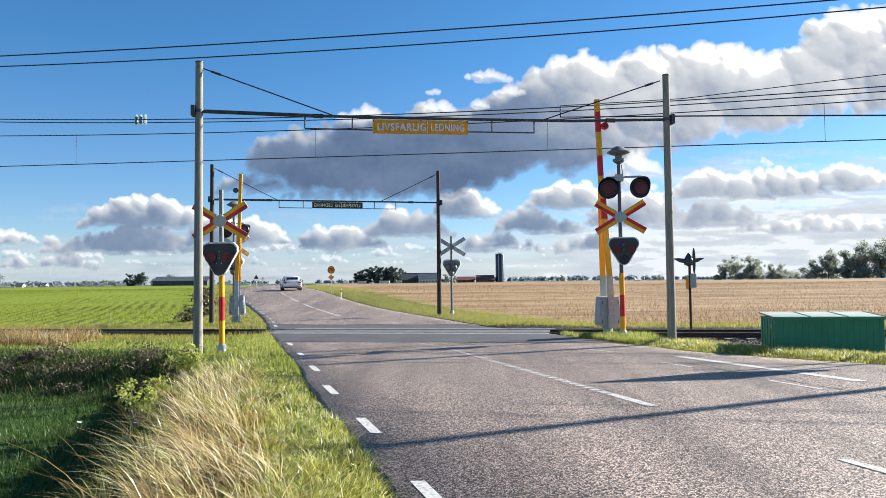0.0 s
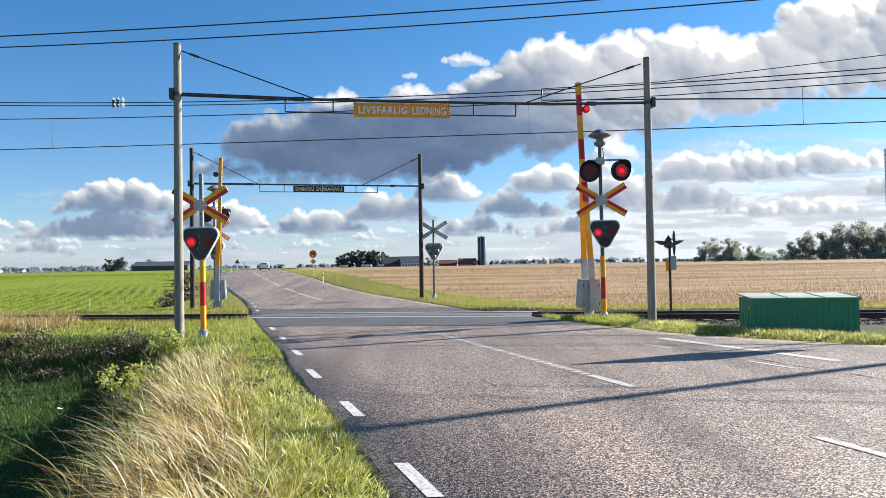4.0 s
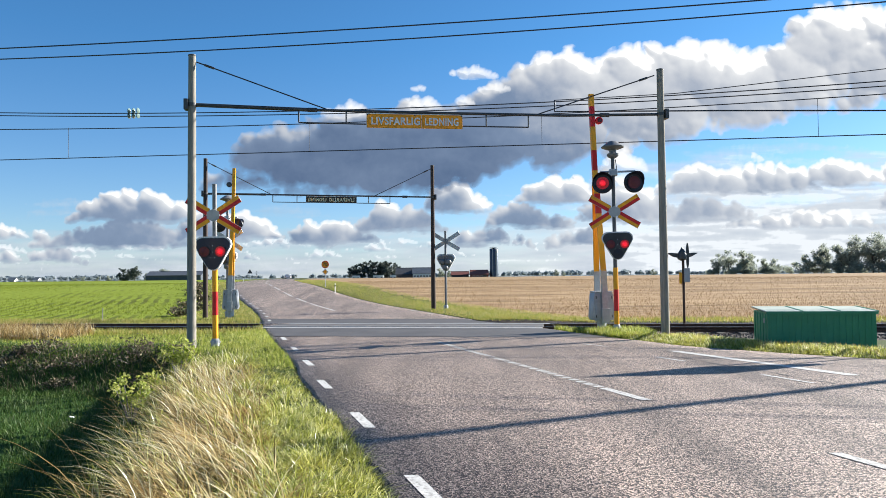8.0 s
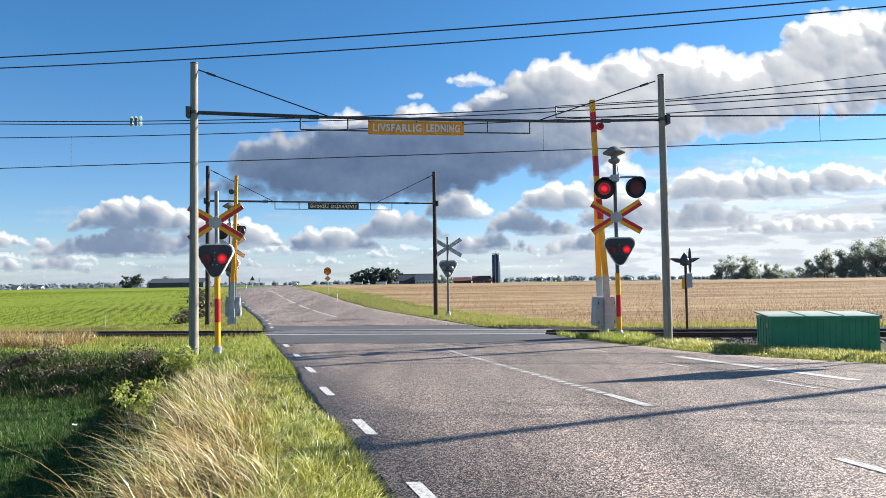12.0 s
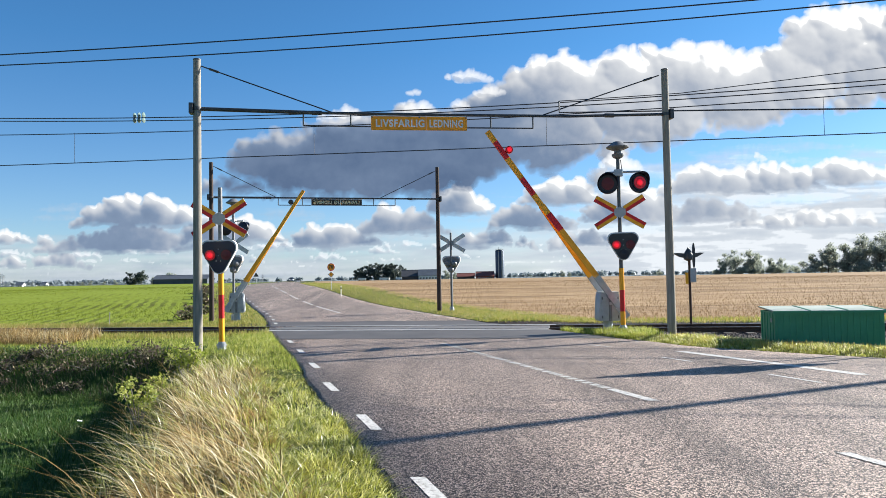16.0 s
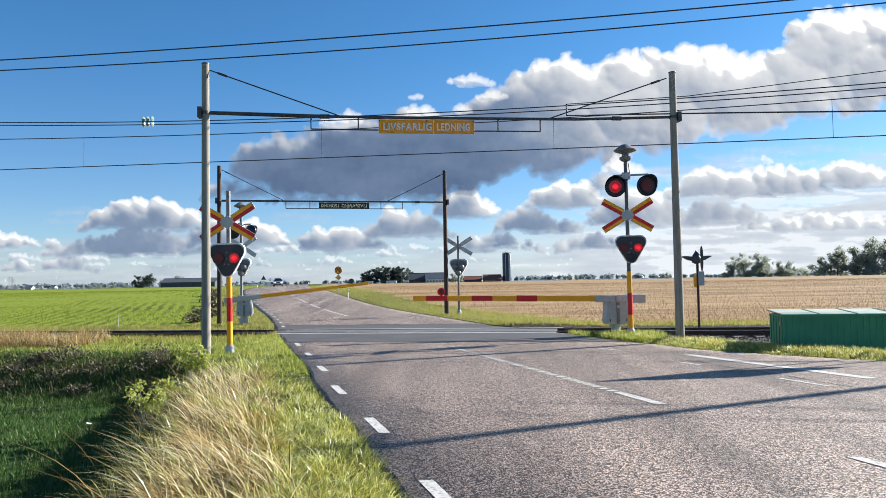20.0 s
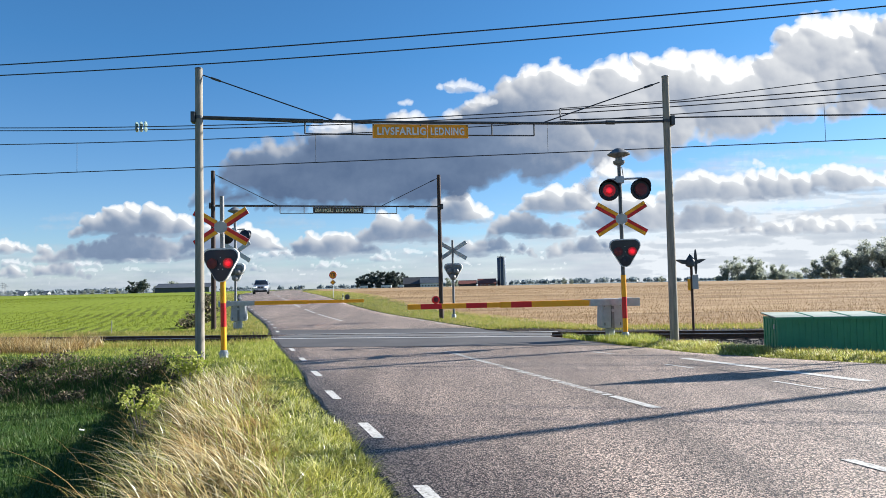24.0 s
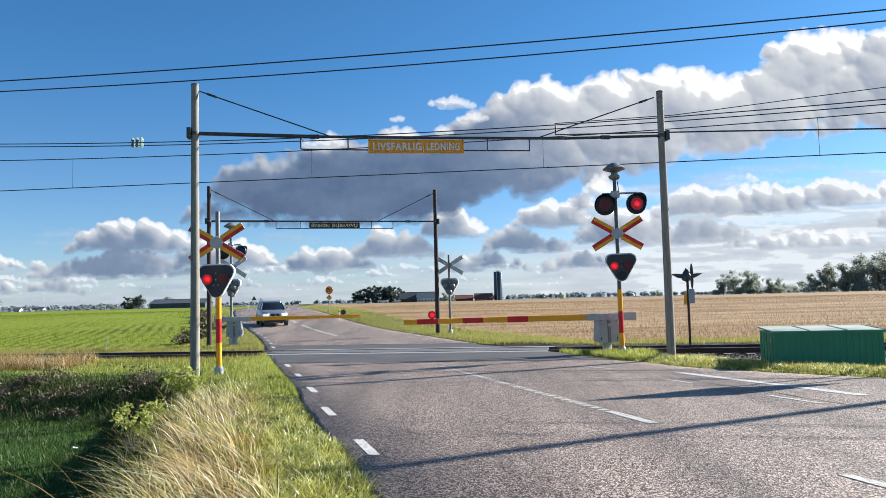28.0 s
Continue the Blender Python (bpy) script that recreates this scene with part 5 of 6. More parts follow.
def build_grass():
    rs = np.random.RandomState(11)
    # tall dry grass on the bank, combed over towards the ditch in sheaves
    for n, per, w0, w1, y1, tall, lean_x, width, seed, straw in ((150, 12, 0.9, 2.0, 12.5, 0.40, -0.85, 0.011, 101, DRY), (150, 6, 0.95, 2.0, 15.5, 0.62, -0.75, 0.011, 102, PALE), (36, 12, 1.5, 2.05, 11.0, 0.30, -1.0, 0.011, 103, DRY)):
        x, y, size, out = tufts(n, per, 3.6, y1, w0, w1, left_edge, -1, 0.13, seed, 0.35)
        h = tall * (0.5 + 0.5 * rs.rand(len(x))) * (0.55 + 0.45 * size) * (1 - 0.42 * step(y, 8.5, 14.5))
        full = (fractal((x + 10) / 0.5, (y + 40) / 0.5, 68, 2) + 0.3 * rs.rand(len(x)) > 0.52) | (y > 12)
        x, y, h, out = x[full], y[full], h[full], out[full]
        comb = fractal((x + 60) / 0.9, (y + 60) / 0.9, 61, 2) - 0.5
        across = fractal((x + 20) / 0.8, (y + 90) / 0.8, 62, 2) - 0.5
        blades("tall_dry_grass", "tall straw-coloured dry grass leaning on the road bank", x, y, land(x, y) - 0.02, h, (lean_x + 1.3 * comb + out[:, 0], 0.1 + 1.3 * across + out[:, 1]), width, straw, seed, 5, 0.9)
    # short matted straw between the sheaves
    x, y, size, out = tufts(300, 18, 3.5, 14.5, 0.75, 2.1, left_edge, -1, 0.17, 104, 2.2)
    h = (0.10 + 0.22 * rs.rand(len(x))) * size
    blades("matted_straw", "matted golden straw between the tall stalks", x, y, land(x, y) - 0.02, h, (out[:, 0] - 0.3, out[:, 1]), 0.012, DRY, 12, 4, 1.3)
    x, y, size, out = tufts(190, 14, 3.4, 16.5, 0.6, 3.0, left_edge, -1, 0.15, 105, 0.8)
    h = (0.14 + 0.26 * rs.rand(len(x))) * size
    blades("green_tufts", "green tufts among the dry stalks", x, y, land(x, y) - 0.02, h, (out[:, 0] - 0.6, out[:, 1]), 0.012, FRESH, 13, 4, 0.4)
    # single long stalks with seed heads
    n = 90
    y = 4.4 + 9 * rs.rand(n) ** 1.2
    w = 1.2 + 1.6 * rs.rand(n)
    x = left_edge(y) - w
    blades("grass_stalks", "long dry grass stalks bending over the ditch", x, y, land(x, y), 0.55 + 0.45 * rs.rand(n), (-0.9, 0.2), 0.009, DRY, 14, 6, 0.5)
    # green grass beside the asphalt, in arching tufts swept one way
    for n, per, w0, w1, tall, width, seed in ((380, 24, 0.25, 1.25, 0.22, 0.0095, 107), (680, 24, -0.05, 0.95, 0.135, 0.009, 108)):
        x, y, size, out = tufts(n, per, 3.4, 24.0, w0, w1, left_edge, -1, 0.12, seed, 0.9)
        full = (fractal((x + 70) / 0.45, (y + 70) / 0.45, 67, 2) + 0.25 * rs.rand(len(x)) > 0.47) | (y > 12) | (left_edge(y) - x < 0.3)
        x, y, size, out = x[full], y[full], size[full], out[full]
        w = left_edge(y) - x
        h = tall * (0.35 + 0.65 * rs.rand(len(x))) * size * (0.6 + 0.4 * step(w, -0.05, 0.4)) * (1 - 0.5 * step(y, 10, 15))
        sweep = fractal((x + 30) / 0.7, (y + 30) / 0.7, 65, 2) - 0.5
        blades("roadside_grass", "fresh green grass along the asphalt edge", x, y, land(x, y) - 0.01, h, (1.3 * out[:, 0] + 0.35 + 2.4 * sweep, 1.3 * out[:, 1] - 0.3), width, FRESH, seed, 4, 0.4)
    x, y, size, out = tufts(420, 26, 3.4, 9.5, -0.04, 1.0, left_edge, -1, 0.13, 109, 1.1)
    h = (0.06 + 0.11 * rs.rand(len(x))) * size
    blades("roadside_grass", "dense yellow-green grass along the asphalt edge", x, y, land(x, y) - 0.01, h, (1.2 * out[:, 0] + 0.3, 1.2 * out[:, 1] - 0.2), 0.0095, FRESH, 109, 4, 0.5)
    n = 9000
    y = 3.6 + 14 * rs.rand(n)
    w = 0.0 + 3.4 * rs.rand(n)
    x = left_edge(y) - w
    blades("bank_undergrowth", "undergrowth between the dry stalks, coloured dark as shaded gaps", x, y, land(x, y) - 0.01, 0.04 + 0.06 * rs.rand(n), (-0.2, 0), 0.010, GAP_SHADE, 16, 3, 0.9)
    # grass round the place where the camera stands
    n = 15000
    y = -9 + 12.6 * rs.rand(n)
    x = left_edge(y) + 0.02 - 3.4 * rs.rand(n)
    blades("roadside_grass", "low green grass on the near bank", x, y, land(x, y) - 0.01, 0.05 + 0.12 * rs.rand(n), (-0.1, 0), 0.012, FRESH, 41, 2, 0.9)
    # knoll by the portal pole and along the track
    n = 45000
    y = 14 + 10.6 * rs.rand(n)
    x = left_edge(y) - 0.05 - 12.5 * rs.rand(n) ** 1.3
    q = track_dist(x, y)
    keep = (q < -2.6) & (land(x, y) > -0.6)
    x, y = x[keep], y[keep]
    blades("embankment_grass", "low green grass on the railway embankment", x, y, land(x, y) - 0.01, 0.05 + 0.12 * rs.rand(len(x)) ** 1.5, (0, 0), 0.012, KNOLL, 17, 2, 0.9)
    n = 22000
    x = -26 + 14.6 * rs.rand(n)
    y = TRACK_Y + (x * math.sin(radians(TRACK_TURN)) - 2.5 - 2.6 * rs.rand(n)) / math.cos(radians(TRACK_TURN))
    keep = fractal((x + 90) / 1.6, (y + 90) / 1.6, 77, 3) + 0.03 * (-13.5 - x) > 0.44
    x, y = x[keep], y[keep]
    blades("trackside_straw", "bleached straw-coloured grass beside the track", x, y, land(x, y) - 0.01, (0.16 + 0.48 * rs.rand(len(x))) * (0.5 + fractal((x + 40) / 0.9, (y + 40) / 0.9, 79, 3)), (-0.1, 0), 0.013, DRY, 18, 3, 0.9)
    # grass that creeps up to the rails on both sides
    n = 26000
    x = -26 + 21.5 * rs.rand(n)
    q = np.where(rs.rand(n) < 0.6, -1.35 - 1.6 * rs.rand(n), 1.4 + 1.5 * rs.rand(n))
    y = TRACK_Y + (x * math.sin(radians(TRACK_TURN)) + q) / math.cos(radians(TRACK_TURN))
    keep = x < left_edge(y) - 0.1
    x, y = x[keep], y[keep]
    blades("rail_edge_grass", "yellow-green grass growing up to the rails", x, y, land(x, y) - 0.01, 0.12 + 0.2 * rs.rand(len(x)) ** 1.4, (0, 0), 0.016, VERGE, 86, 2, 0.8)
    # shaded slope below the track, grass and withered stems
    n = 26000
    x = -24 + 18 * rs.rand(n)
    y = TRACK_Y + (x * math.sin(radians(TRACK_TURN)) - 6.3 - 3.0 * rs.rand(n)) / math.cos(radians(TRACK_TURN))
    keep = x < left_edge(y) - 2.0
    x, y = x[keep], y[keep]
    patchiness = fractal((x + 50) / 1.5, (y + 50) / 1.5, 83, 3)
    blades("slope_grass", "tangled grass on the slope below the track, greens dimmed for shade", x, y, land(x, y) - 0.01, 0.06 + 0.26 * patchiness * rs.rand(len(x)), (-0.1, 0), 0.016, SHADE_DIMMED, 84, 3, 0.9)
    n = 2600
    x = -22 + 15 * rs.rand(n)
    y = TRACK_Y + (x * math.sin(radians(TRACK_TURN)) - 6.6 - 2.4 * rs.rand(n)) / math.cos(radians(TRACK_TURN))
    blades("withered_stems", "withered brown stems on the shaded slope", x, y, land(x, y), 0.12 + 0.28 * rs.rand(n), (-0.2, 0), 0.012, BRAMBLE, 85, 3, 0.9)
    # ditch floor
    n = 48000
    y = 5 + 15 * rs.rand(n)
    x = left_edge(y) - 2.6 - 10 * rs.rand(n) ** 1.2
    blades("ditch_grass", "low grass on the ditch floor, greens dimmed for shade", x, y, land(x, y) - 0.01, 0.06 + 0.13 * rs.rand(n) ** 1.3, (0, 0), 0.015, SHADE_DIMMED, 19, 2, 0.9)
    # verge on the other side of the road
    n = 70000
    y = 9.0 + 15.6 * rs.rand(n)
    w = -0.15 + 1.9 * rs.beta(1.05, 1.5, n) + 0.12 * np.sin(y * 4.0)
    x = right_edge(y) + w * np.where(y < 15, 1.45, 1.0)
    q = track_dist(x, y)
    keep = (q < np.where(x < 5.4, -3.0, -4.9)) & ~((x > 7.5) & (x < 10.7) & (y > 17.0 - 0.17 * (x - 7.7)) & (y < 18.7))
    x, y, w = x[keep], y[keep], w[keep]
    h = (0.04 + 0.13 * rs.rand(len(x)) ** 1.6) * (0.45 + 0.55 * step(w, 0.0, 0.6))
    blades("verge_grass", "sunlit green and yellow verge grass beside the junction", x, y, land(x, y) - 0.01, h, (-0.1, 0), 0.015, FRESH, 21, 3, 0.8)
    n = 2600
    y = 10 + 14.5 * rs.rand(n)
    x = right_edge(y) + 0.3 + 1.2 * rs.rand(n)
    q = track_dist(x, y)
    keep = (q < np.where(x < 5.4, -3.0, -4.9)) & ~((x > 7.5) & (x < 10.7) & (y > 17.0 - 0.17 * (x - 7.7)) & (y < 18.7))
    x, y = x[keep], y[keep]
    blades("verge_straw", "pale dry tips in the verge grass", x, y, land(x, y), 0.08 + 0.14 * rs.rand(len(x)), (-0.2, 0), 0.010, DRY, 22, 3, 0.9)
    # thick grass where the verge meets the track
    n = 9000
    y = 19.5 + 4.5 * rs.rand(n)
    x = right_edge(y) + 0.05 + 3.2 * rs.rand(n) ** 1.4
    q = track_dist(x, y)
    keep = (q > -5.0) & (q < -1.5) & (x < 5.9)
    x, y = x[keep], y[keep]
    blades("verge_grass", "thick green grass where the verge meets the track", x, y, land(x, y) - 0.01, 0.10 + 0.16 * rs.rand(len(x)), (-0.1, 0), 0.014, KNOLL, 24, 3, 0.8)
    # verges of the far road
    for side, n, far, seed in ((1, 50000, 5.0, 31), (-1, 30000, 3.6, 33)):
        y = 27.5 + 95 * rs.rand(n) ** 1.9
        w = far * rs.beta(1.0, 1.3, n) + 0.1
        x = right_edge(y) + w if side > 0 else left_edge(y) - w
        keep = track_dist(x, y) > 2.9
        x, y = x[keep], y[keep]
        h = 0.04 + 0.11 * rs.rand(len(x)) ** 1.4
        blades("far_verge_grass", "yellowing grass strip along the far road", x, y, land(x, y) - 0.01, h, (-0.1, 0), 0.012 + 0.0002 * y, VERGE, seed, 2, 0.8)
    # rough strip on the far side of the track
    n = 30000
    x = np.where(rs.rand(n) < 0.5, -30 + 20 * rs.rand(n), 2 + 30 * rs.rand(n))
    y = TRACK_Y + (x * math.sin(radians(TRACK_TURN)) + 2.7 + 2.2 * rs.rand(n)) / math.cos(radians(TRACK_TURN))
    keep = (x < left_edge(y) - 0.1) | (x > right_edge(y) + 0.1)
    x, y = x[keep], y[keep]
    blades("trackside_grass", "rough mixed grass on the far side of the track", x, y, land(x, y) - 0.01, 0.05 + 0.17 * rs.rand(len(x)) ** 1.5, (0, 0), 0.02, VERGE, 35, 2, 0.7)
    # stubble in drilled rows
    n = 90000
    y = 27 + 70 * rs.rand(n) ** 2.0
    u = 1 + 52 * rs.rand(n)
    x = right_edge(y) + 3.8 + u * (1 + (y - 27) / 70)
    row = 0.36
    a = radians(20)
    p = x * math.cos(a) + y * math.sin(a)
    dx = (np.round(p / row) * row - p) + rs.normal(0, 0.035, n)
    x, y = x + dx * math.cos(a), y + dx * math.sin(a)
    keep = track_dist(x, y) > 4.2
    x, y = x[keep], y[keep]
    blades("stubble", "cut straw stubble standing in rows on the field", x, y, land(x, y) - 0.01, 0.06 + 0.08 * rs.rand(len(x)), (0, 0), 0.012 + 0.00025 * y, STUBS, 37, 2, 0.5)
    # young crop in rows
    n = 60000
    y = 29 + 75 * rs.rand(n) ** 1.8
    x = left_edge(y) - 3 - 60 * rs.rand(n)
    row = 0.75
    a = radians(17.5)
    p = x * math.cos(a) + y * math.sin(a)
    thin = fractal((x + 300) / 14, (y + 300) / 9, 55, 3)
    dx = np.where(thin < 0.5, np.round(p / row) * row - p, 0) + rs.normal(0, 0.16, n)
    x, y = x + dx * math.cos(a), y + dx * math.sin(a)
    keep = (track_dist(x, y) > 5.0) & (thin + 0.3 * rs.rand(n) > 0.5)
    x, y = x[keep], y[keep]
    blades("young_crop_rows", "bright green young crop in drilled rows", x, y, land(x, y) - 0.01, 0.05 + 0.07 * rs.rand(len(x)), (0, 0), 0.025 + 0.0004 * y, SPROUTS, 38, 2, 0.7)


build_grass()


def leaf_cloud(bm_name, centres, radii, count, size, seed, flat=0.7):
    """Leaf quads scattered through clumps. Returns a mesh without material."""
    rs = np.random.RandomState(seed)
    k = rs.randint(0, len(centres), count)
    d = rs.normal(0, 1, (count, 3))
    d /= np.linalg.norm(d, axis=1)[:, None]
    r = rs.rand(count) ** 0.45
    c = np.array(centres)[k] + d * (np.array(radii)[k] * r)[:, None] * np.array([1, 1, flat])
    a = rs.normal(0, 1, (count, 3))
    a /= np.linalg.norm(a, axis=1)[:, None]
    b = np.cross(a, rs.normal(0, 1, (count, 3)))
    b /= np.linalg.norm(b, axis=1)[:, None] + 1e-9
    s = size * rs.uniform(0.6, 1.4, count)[:, None]
    a, b = a * s, b * s * 0.6
    co = np.stack([c - a, c + b, c + a, c - b], 1).reshape(-1, 3)
    i = np.arange(count)[:, None] * 4
    me = bpy.data.meshes.new(bm_name)
    me.from_pydata(co.tolist(), [], (i + np.arange(4)).tolist())
    return me


def shrub(x, y, r, h, material, name, label, n, leaf, seed):
    rs = np.random.RandomState(seed)
    z = land1(x, y)
    s = thing(name, pose(x, y, z), label, "shrub", "bank shrubs")
    bm = B()
    tips = []
    for k in range(9):
        a = rs.uniform(0, 6.28)
        tip = Vector((r * 0.8 * math.cos(a) * rs.rand(), r * 0.8 * math.sin(a) * rs.rand(), h * rs.uniform(0.5, 0.95)))
        rod(bm, (0, 0, -0.05), tip, 0.012, 0.005, 5)
        tips.append(tip)
    part("stems", bm, POLE_WOOD, s, "thin stems")
    me = leaf_cloud("leaves", [tuple(t) for t in tips] + [tuple(t * 0.7) for t in tips], [r * rs.uniform(0.25, 0.5) for _ in range(18)], n, leaf, seed)
    me.materials.append(material)
    ob = new("leaves", me)
    ob.parent = s


def build_shrubs():
    rs = np.random.RandomState(5)
    shrub(-4.75, 13.6, 0.5, 0.75, WEED, "leafy_weed", "yellow-green leafy weed on the bank", 620, 0.032, 1)
    shrub(-5.0, 12.9, 0.35, 0.55, WEED, "leafy_weed", "yellow-green leafy weed on the bank", 420, 0.03, 2)
    shrub(-4.55, 11.0, 0.35, 0.85, WEED, "leafy_weed", "yellow-green leafy weed on the bank", 420, 0.028, 3)
    for k in range(20):
        x = -15.5 + 0.5 * k + rs.uniform(-0.5, 0.5)
        y = 19.2 + rs.uniform(-1.2, 0.9) - (x + 8) * 0.17
        if x > left_edge(y) - 2.2:
            continue
        shrub(x, y, rs.uniform(0.5, 1.1), rs.uniform(0.10, 0.34), BRAMBLE, "bramble", "dark tangled bramble on the shaded embankment", 420, 0.036, 60 + k)
    for k in range(8):
        y = 36 + 4.5 * k + rs.uniform(-1, 1)
        x = float(left_edge(y)) - 2.6 - rs.rand() * 1.2
        shrub(x, y, rs.uniform(0.6, 1.0), rs.uniform(0.3, 0.6), BRAMBLE, "roadside_weed", "brown withered weeds beside the crop field", 260, 0.09, 110 + k)


build_shrubs()

# ---- trees and distance ----
LEAVES = leafy("tree_leaves", [(0.0, (0.22, 0.255, 0.21)), (0.5, (0.32, 0.355, 0.29)), (1.0, (0.46, 0.48, 0.38))], 0.6)
DARK_LEAVES = leafy("dark_tree_leaves", [(0.0, (0.06, 0.08, 0.075)), (0.5, (0.10, 0.125, 0.11)), (1.0, (0.16, 0.18, 0.14))], 0.4)
# Distance haze is put into these leaf colours as pale blue-grey.
HAZY = leafy("haze_tinted_leaves", [(0.0, (0.24, 0.29, 0.325)), (0.6, (0.28, 0.33, 0.36)), (1.0, (0.32, 0.36, 0.36))], 0.45)
BARK = worn("bark", (0.05, 0.04, 0.03), (0.10, 0.085, 0.065), 0.9, 0, 3, 20, 0.5)


def tree(seed, h, spread_w, density=2800, leaf=0.36, trunk_share=0.08, leaves=None):
    """A tapered trunk, limbs and a crown of many small leaves in uneven clumps. Returns the thing at the origin."""
    rs = np.random.RandomState(seed)
    t = thing("broadleaf_tree", Matrix(), "", "tree", "distant trees")
    part("trunk", rod(B(), (0, 0, -1.0), (0, 0, h * 0.5), h * 0.024, h * 0.012, 8), BARK, t, "brown trunk")
    bm = B()
    centres, radii = [], []
    for k in range(19):
        a = k * 2.4 + rs.uniform(-0.4, 0.4)
        z0 = h * rs.uniform(trunk_share, 0.45)
        z1 = min(h * 0.93, z0 + h * rs.uniform(0.03, 0.5))
        r = spread_w * rs.uniform(0.35, 1.0) * math.sqrt(max(0.15, 1 - ((z1 / h - 0.55) / 0.5) ** 2))
        tip = Vector((r * math.cos(a), r * math.sin(a), z1))
        rod(bm, (0, 0, z0), tip, h * 0.01, h * 0.003, 5)
        for j in range(3):
            u = rs.uniform(0.55, 1.05)
            centres.append((tip.x * u + rs.normal(0, 0.5), tip.y * u + rs.normal(0, 0.5), z0 + (z1 - z0) * u + rs.normal(0, 0.5)))
            radii.append(h * rs.uniform(0.07, 0.14))
    for k in range(4):
        centres.append((rs.normal(0, spread_w * 0.2), rs.normal(0, spread_w * 0.2), h * rs.uniform(0.75, 0.92)))
        radii.append(h * 0.09)
    part("limbs", bm, BARK, t, "bare limbs")
    me = leaf_cloud("crown", centres, radii, density, leaf, seed + 1, 0.85)
    me.materials.append(leaves or LEAVES)
    crown = new("crown", me)
    crown.parent = t
    return t


def build_trees():
    kinds = [tree(201, 12.0, 4.6, 3400, 0.27), tree(202, 14.5, 5.2, 3400, 0.28), tree(203, 10.0, 5.0, 3000, 0.27), tree(204, 16.0, 5.4, 3200, 0.29, 0.12), tree(205, 12.0, 4.8, 3200, 0.38, 0.03, DARK_LEAVES), tree(206, 11.0, 5.2, 3200, 0.38, 0.03, DARK_LEAVES)]
    rs = np.random.RandomState(9)
    # (kind, x, y, scale, label)
    dark = "dark green broadleaf tree by the distant farm"
    grove = "airy broadleaf tree in the grove beyond the stubble field"
    edge = "tall ragged tree at the edge of the field"
    spots = [(4, -55.5, 482, 0.78, dark), (5, -50, 478, 1.05, dark), (4, -45.5, 484, 1.0, dark), (5, -40.5, 480, 1.15, dark), (4, -36, 484, 1.03, dark), (5, -31.5, 479, 1.1, dark), (4, -27.6, 486, 0.85, dark), (5, -52.5, 476, 0.6, dark), (5, -33.5, 475, 0.6, dark), (5, -43, 474, 0.5, dark),
             (1, 161, 420, 0.82, grove), (1, 168.5, 424, 0.95, grove), (0, 175.5, 419, 1.1, grove), (2, 181, 425, 1.1, grove), (2, 188.5, 420, 0.86, grove), (0, 195, 423, 0.75, grove), (2, 153, 520, 0.45, grove), (0, 205, 424, 0.32, grove), (2, 211, 424, 0.4, grove),
             (2, 168, 332, 0.8, edge), (0, 173, 330, 0.92, edge), (3, 176.5, 334, 0.76, edge), (0, 181, 328, 1.0, edge), (1, 186.5, 331, 0.93, edge), (3, 191.5, 334, 0.96, edge), (1, 196, 329, 1.05, edge), (3, 201, 333, 1.02, edge), (2, 206, 330, 1.3, edge), (1, 212, 332, 1.1, edge), (0, 219, 330, 1.3, edge), (1, 227, 333, 1.1, edge), (3, 236, 331, 1.0, edge), (1, 245, 334, 1.0, edge),
             (5, -171, 402, 0.72, dark), (4, -164.5, 400, 0.74, dark), (2, -159, 405, 0.5, dark), (0, -145, 392, 0.62, dark), (2, -180, 404, 0.38, dark), (2, -187, 405, 0.34, dark), (0, -194, 404, 0.3, dark), (2, -128, 390, 0.55, dark), (2, -204, 415, 0.3, dark),
             (2, 98, 606, 0.55, grove), (2, 104, 606, 0.4, grove), (0, 2.2, 480, 0.6, dark), (2, 7.0, 484, 0.55, dark)]
    used = set()
    for kind, x, y, s, label in spots:
        m = pose(x, y, float(lift(y)), 0, 0, rs.uniform(0, 360)) @ Matrix.Diagonal((s, s, s * (1.18 if label in (grove, edge) else 1.0), 1))
        if kind not in used:
            used.add(kind)
            kinds[kind].matrix_basis = m
            tagged(kinds[kind], label)
            continue
        c = copy_thing(kinds[kind], m)
        c.matrix_basis = m
        tagged(c, label)


build_trees()


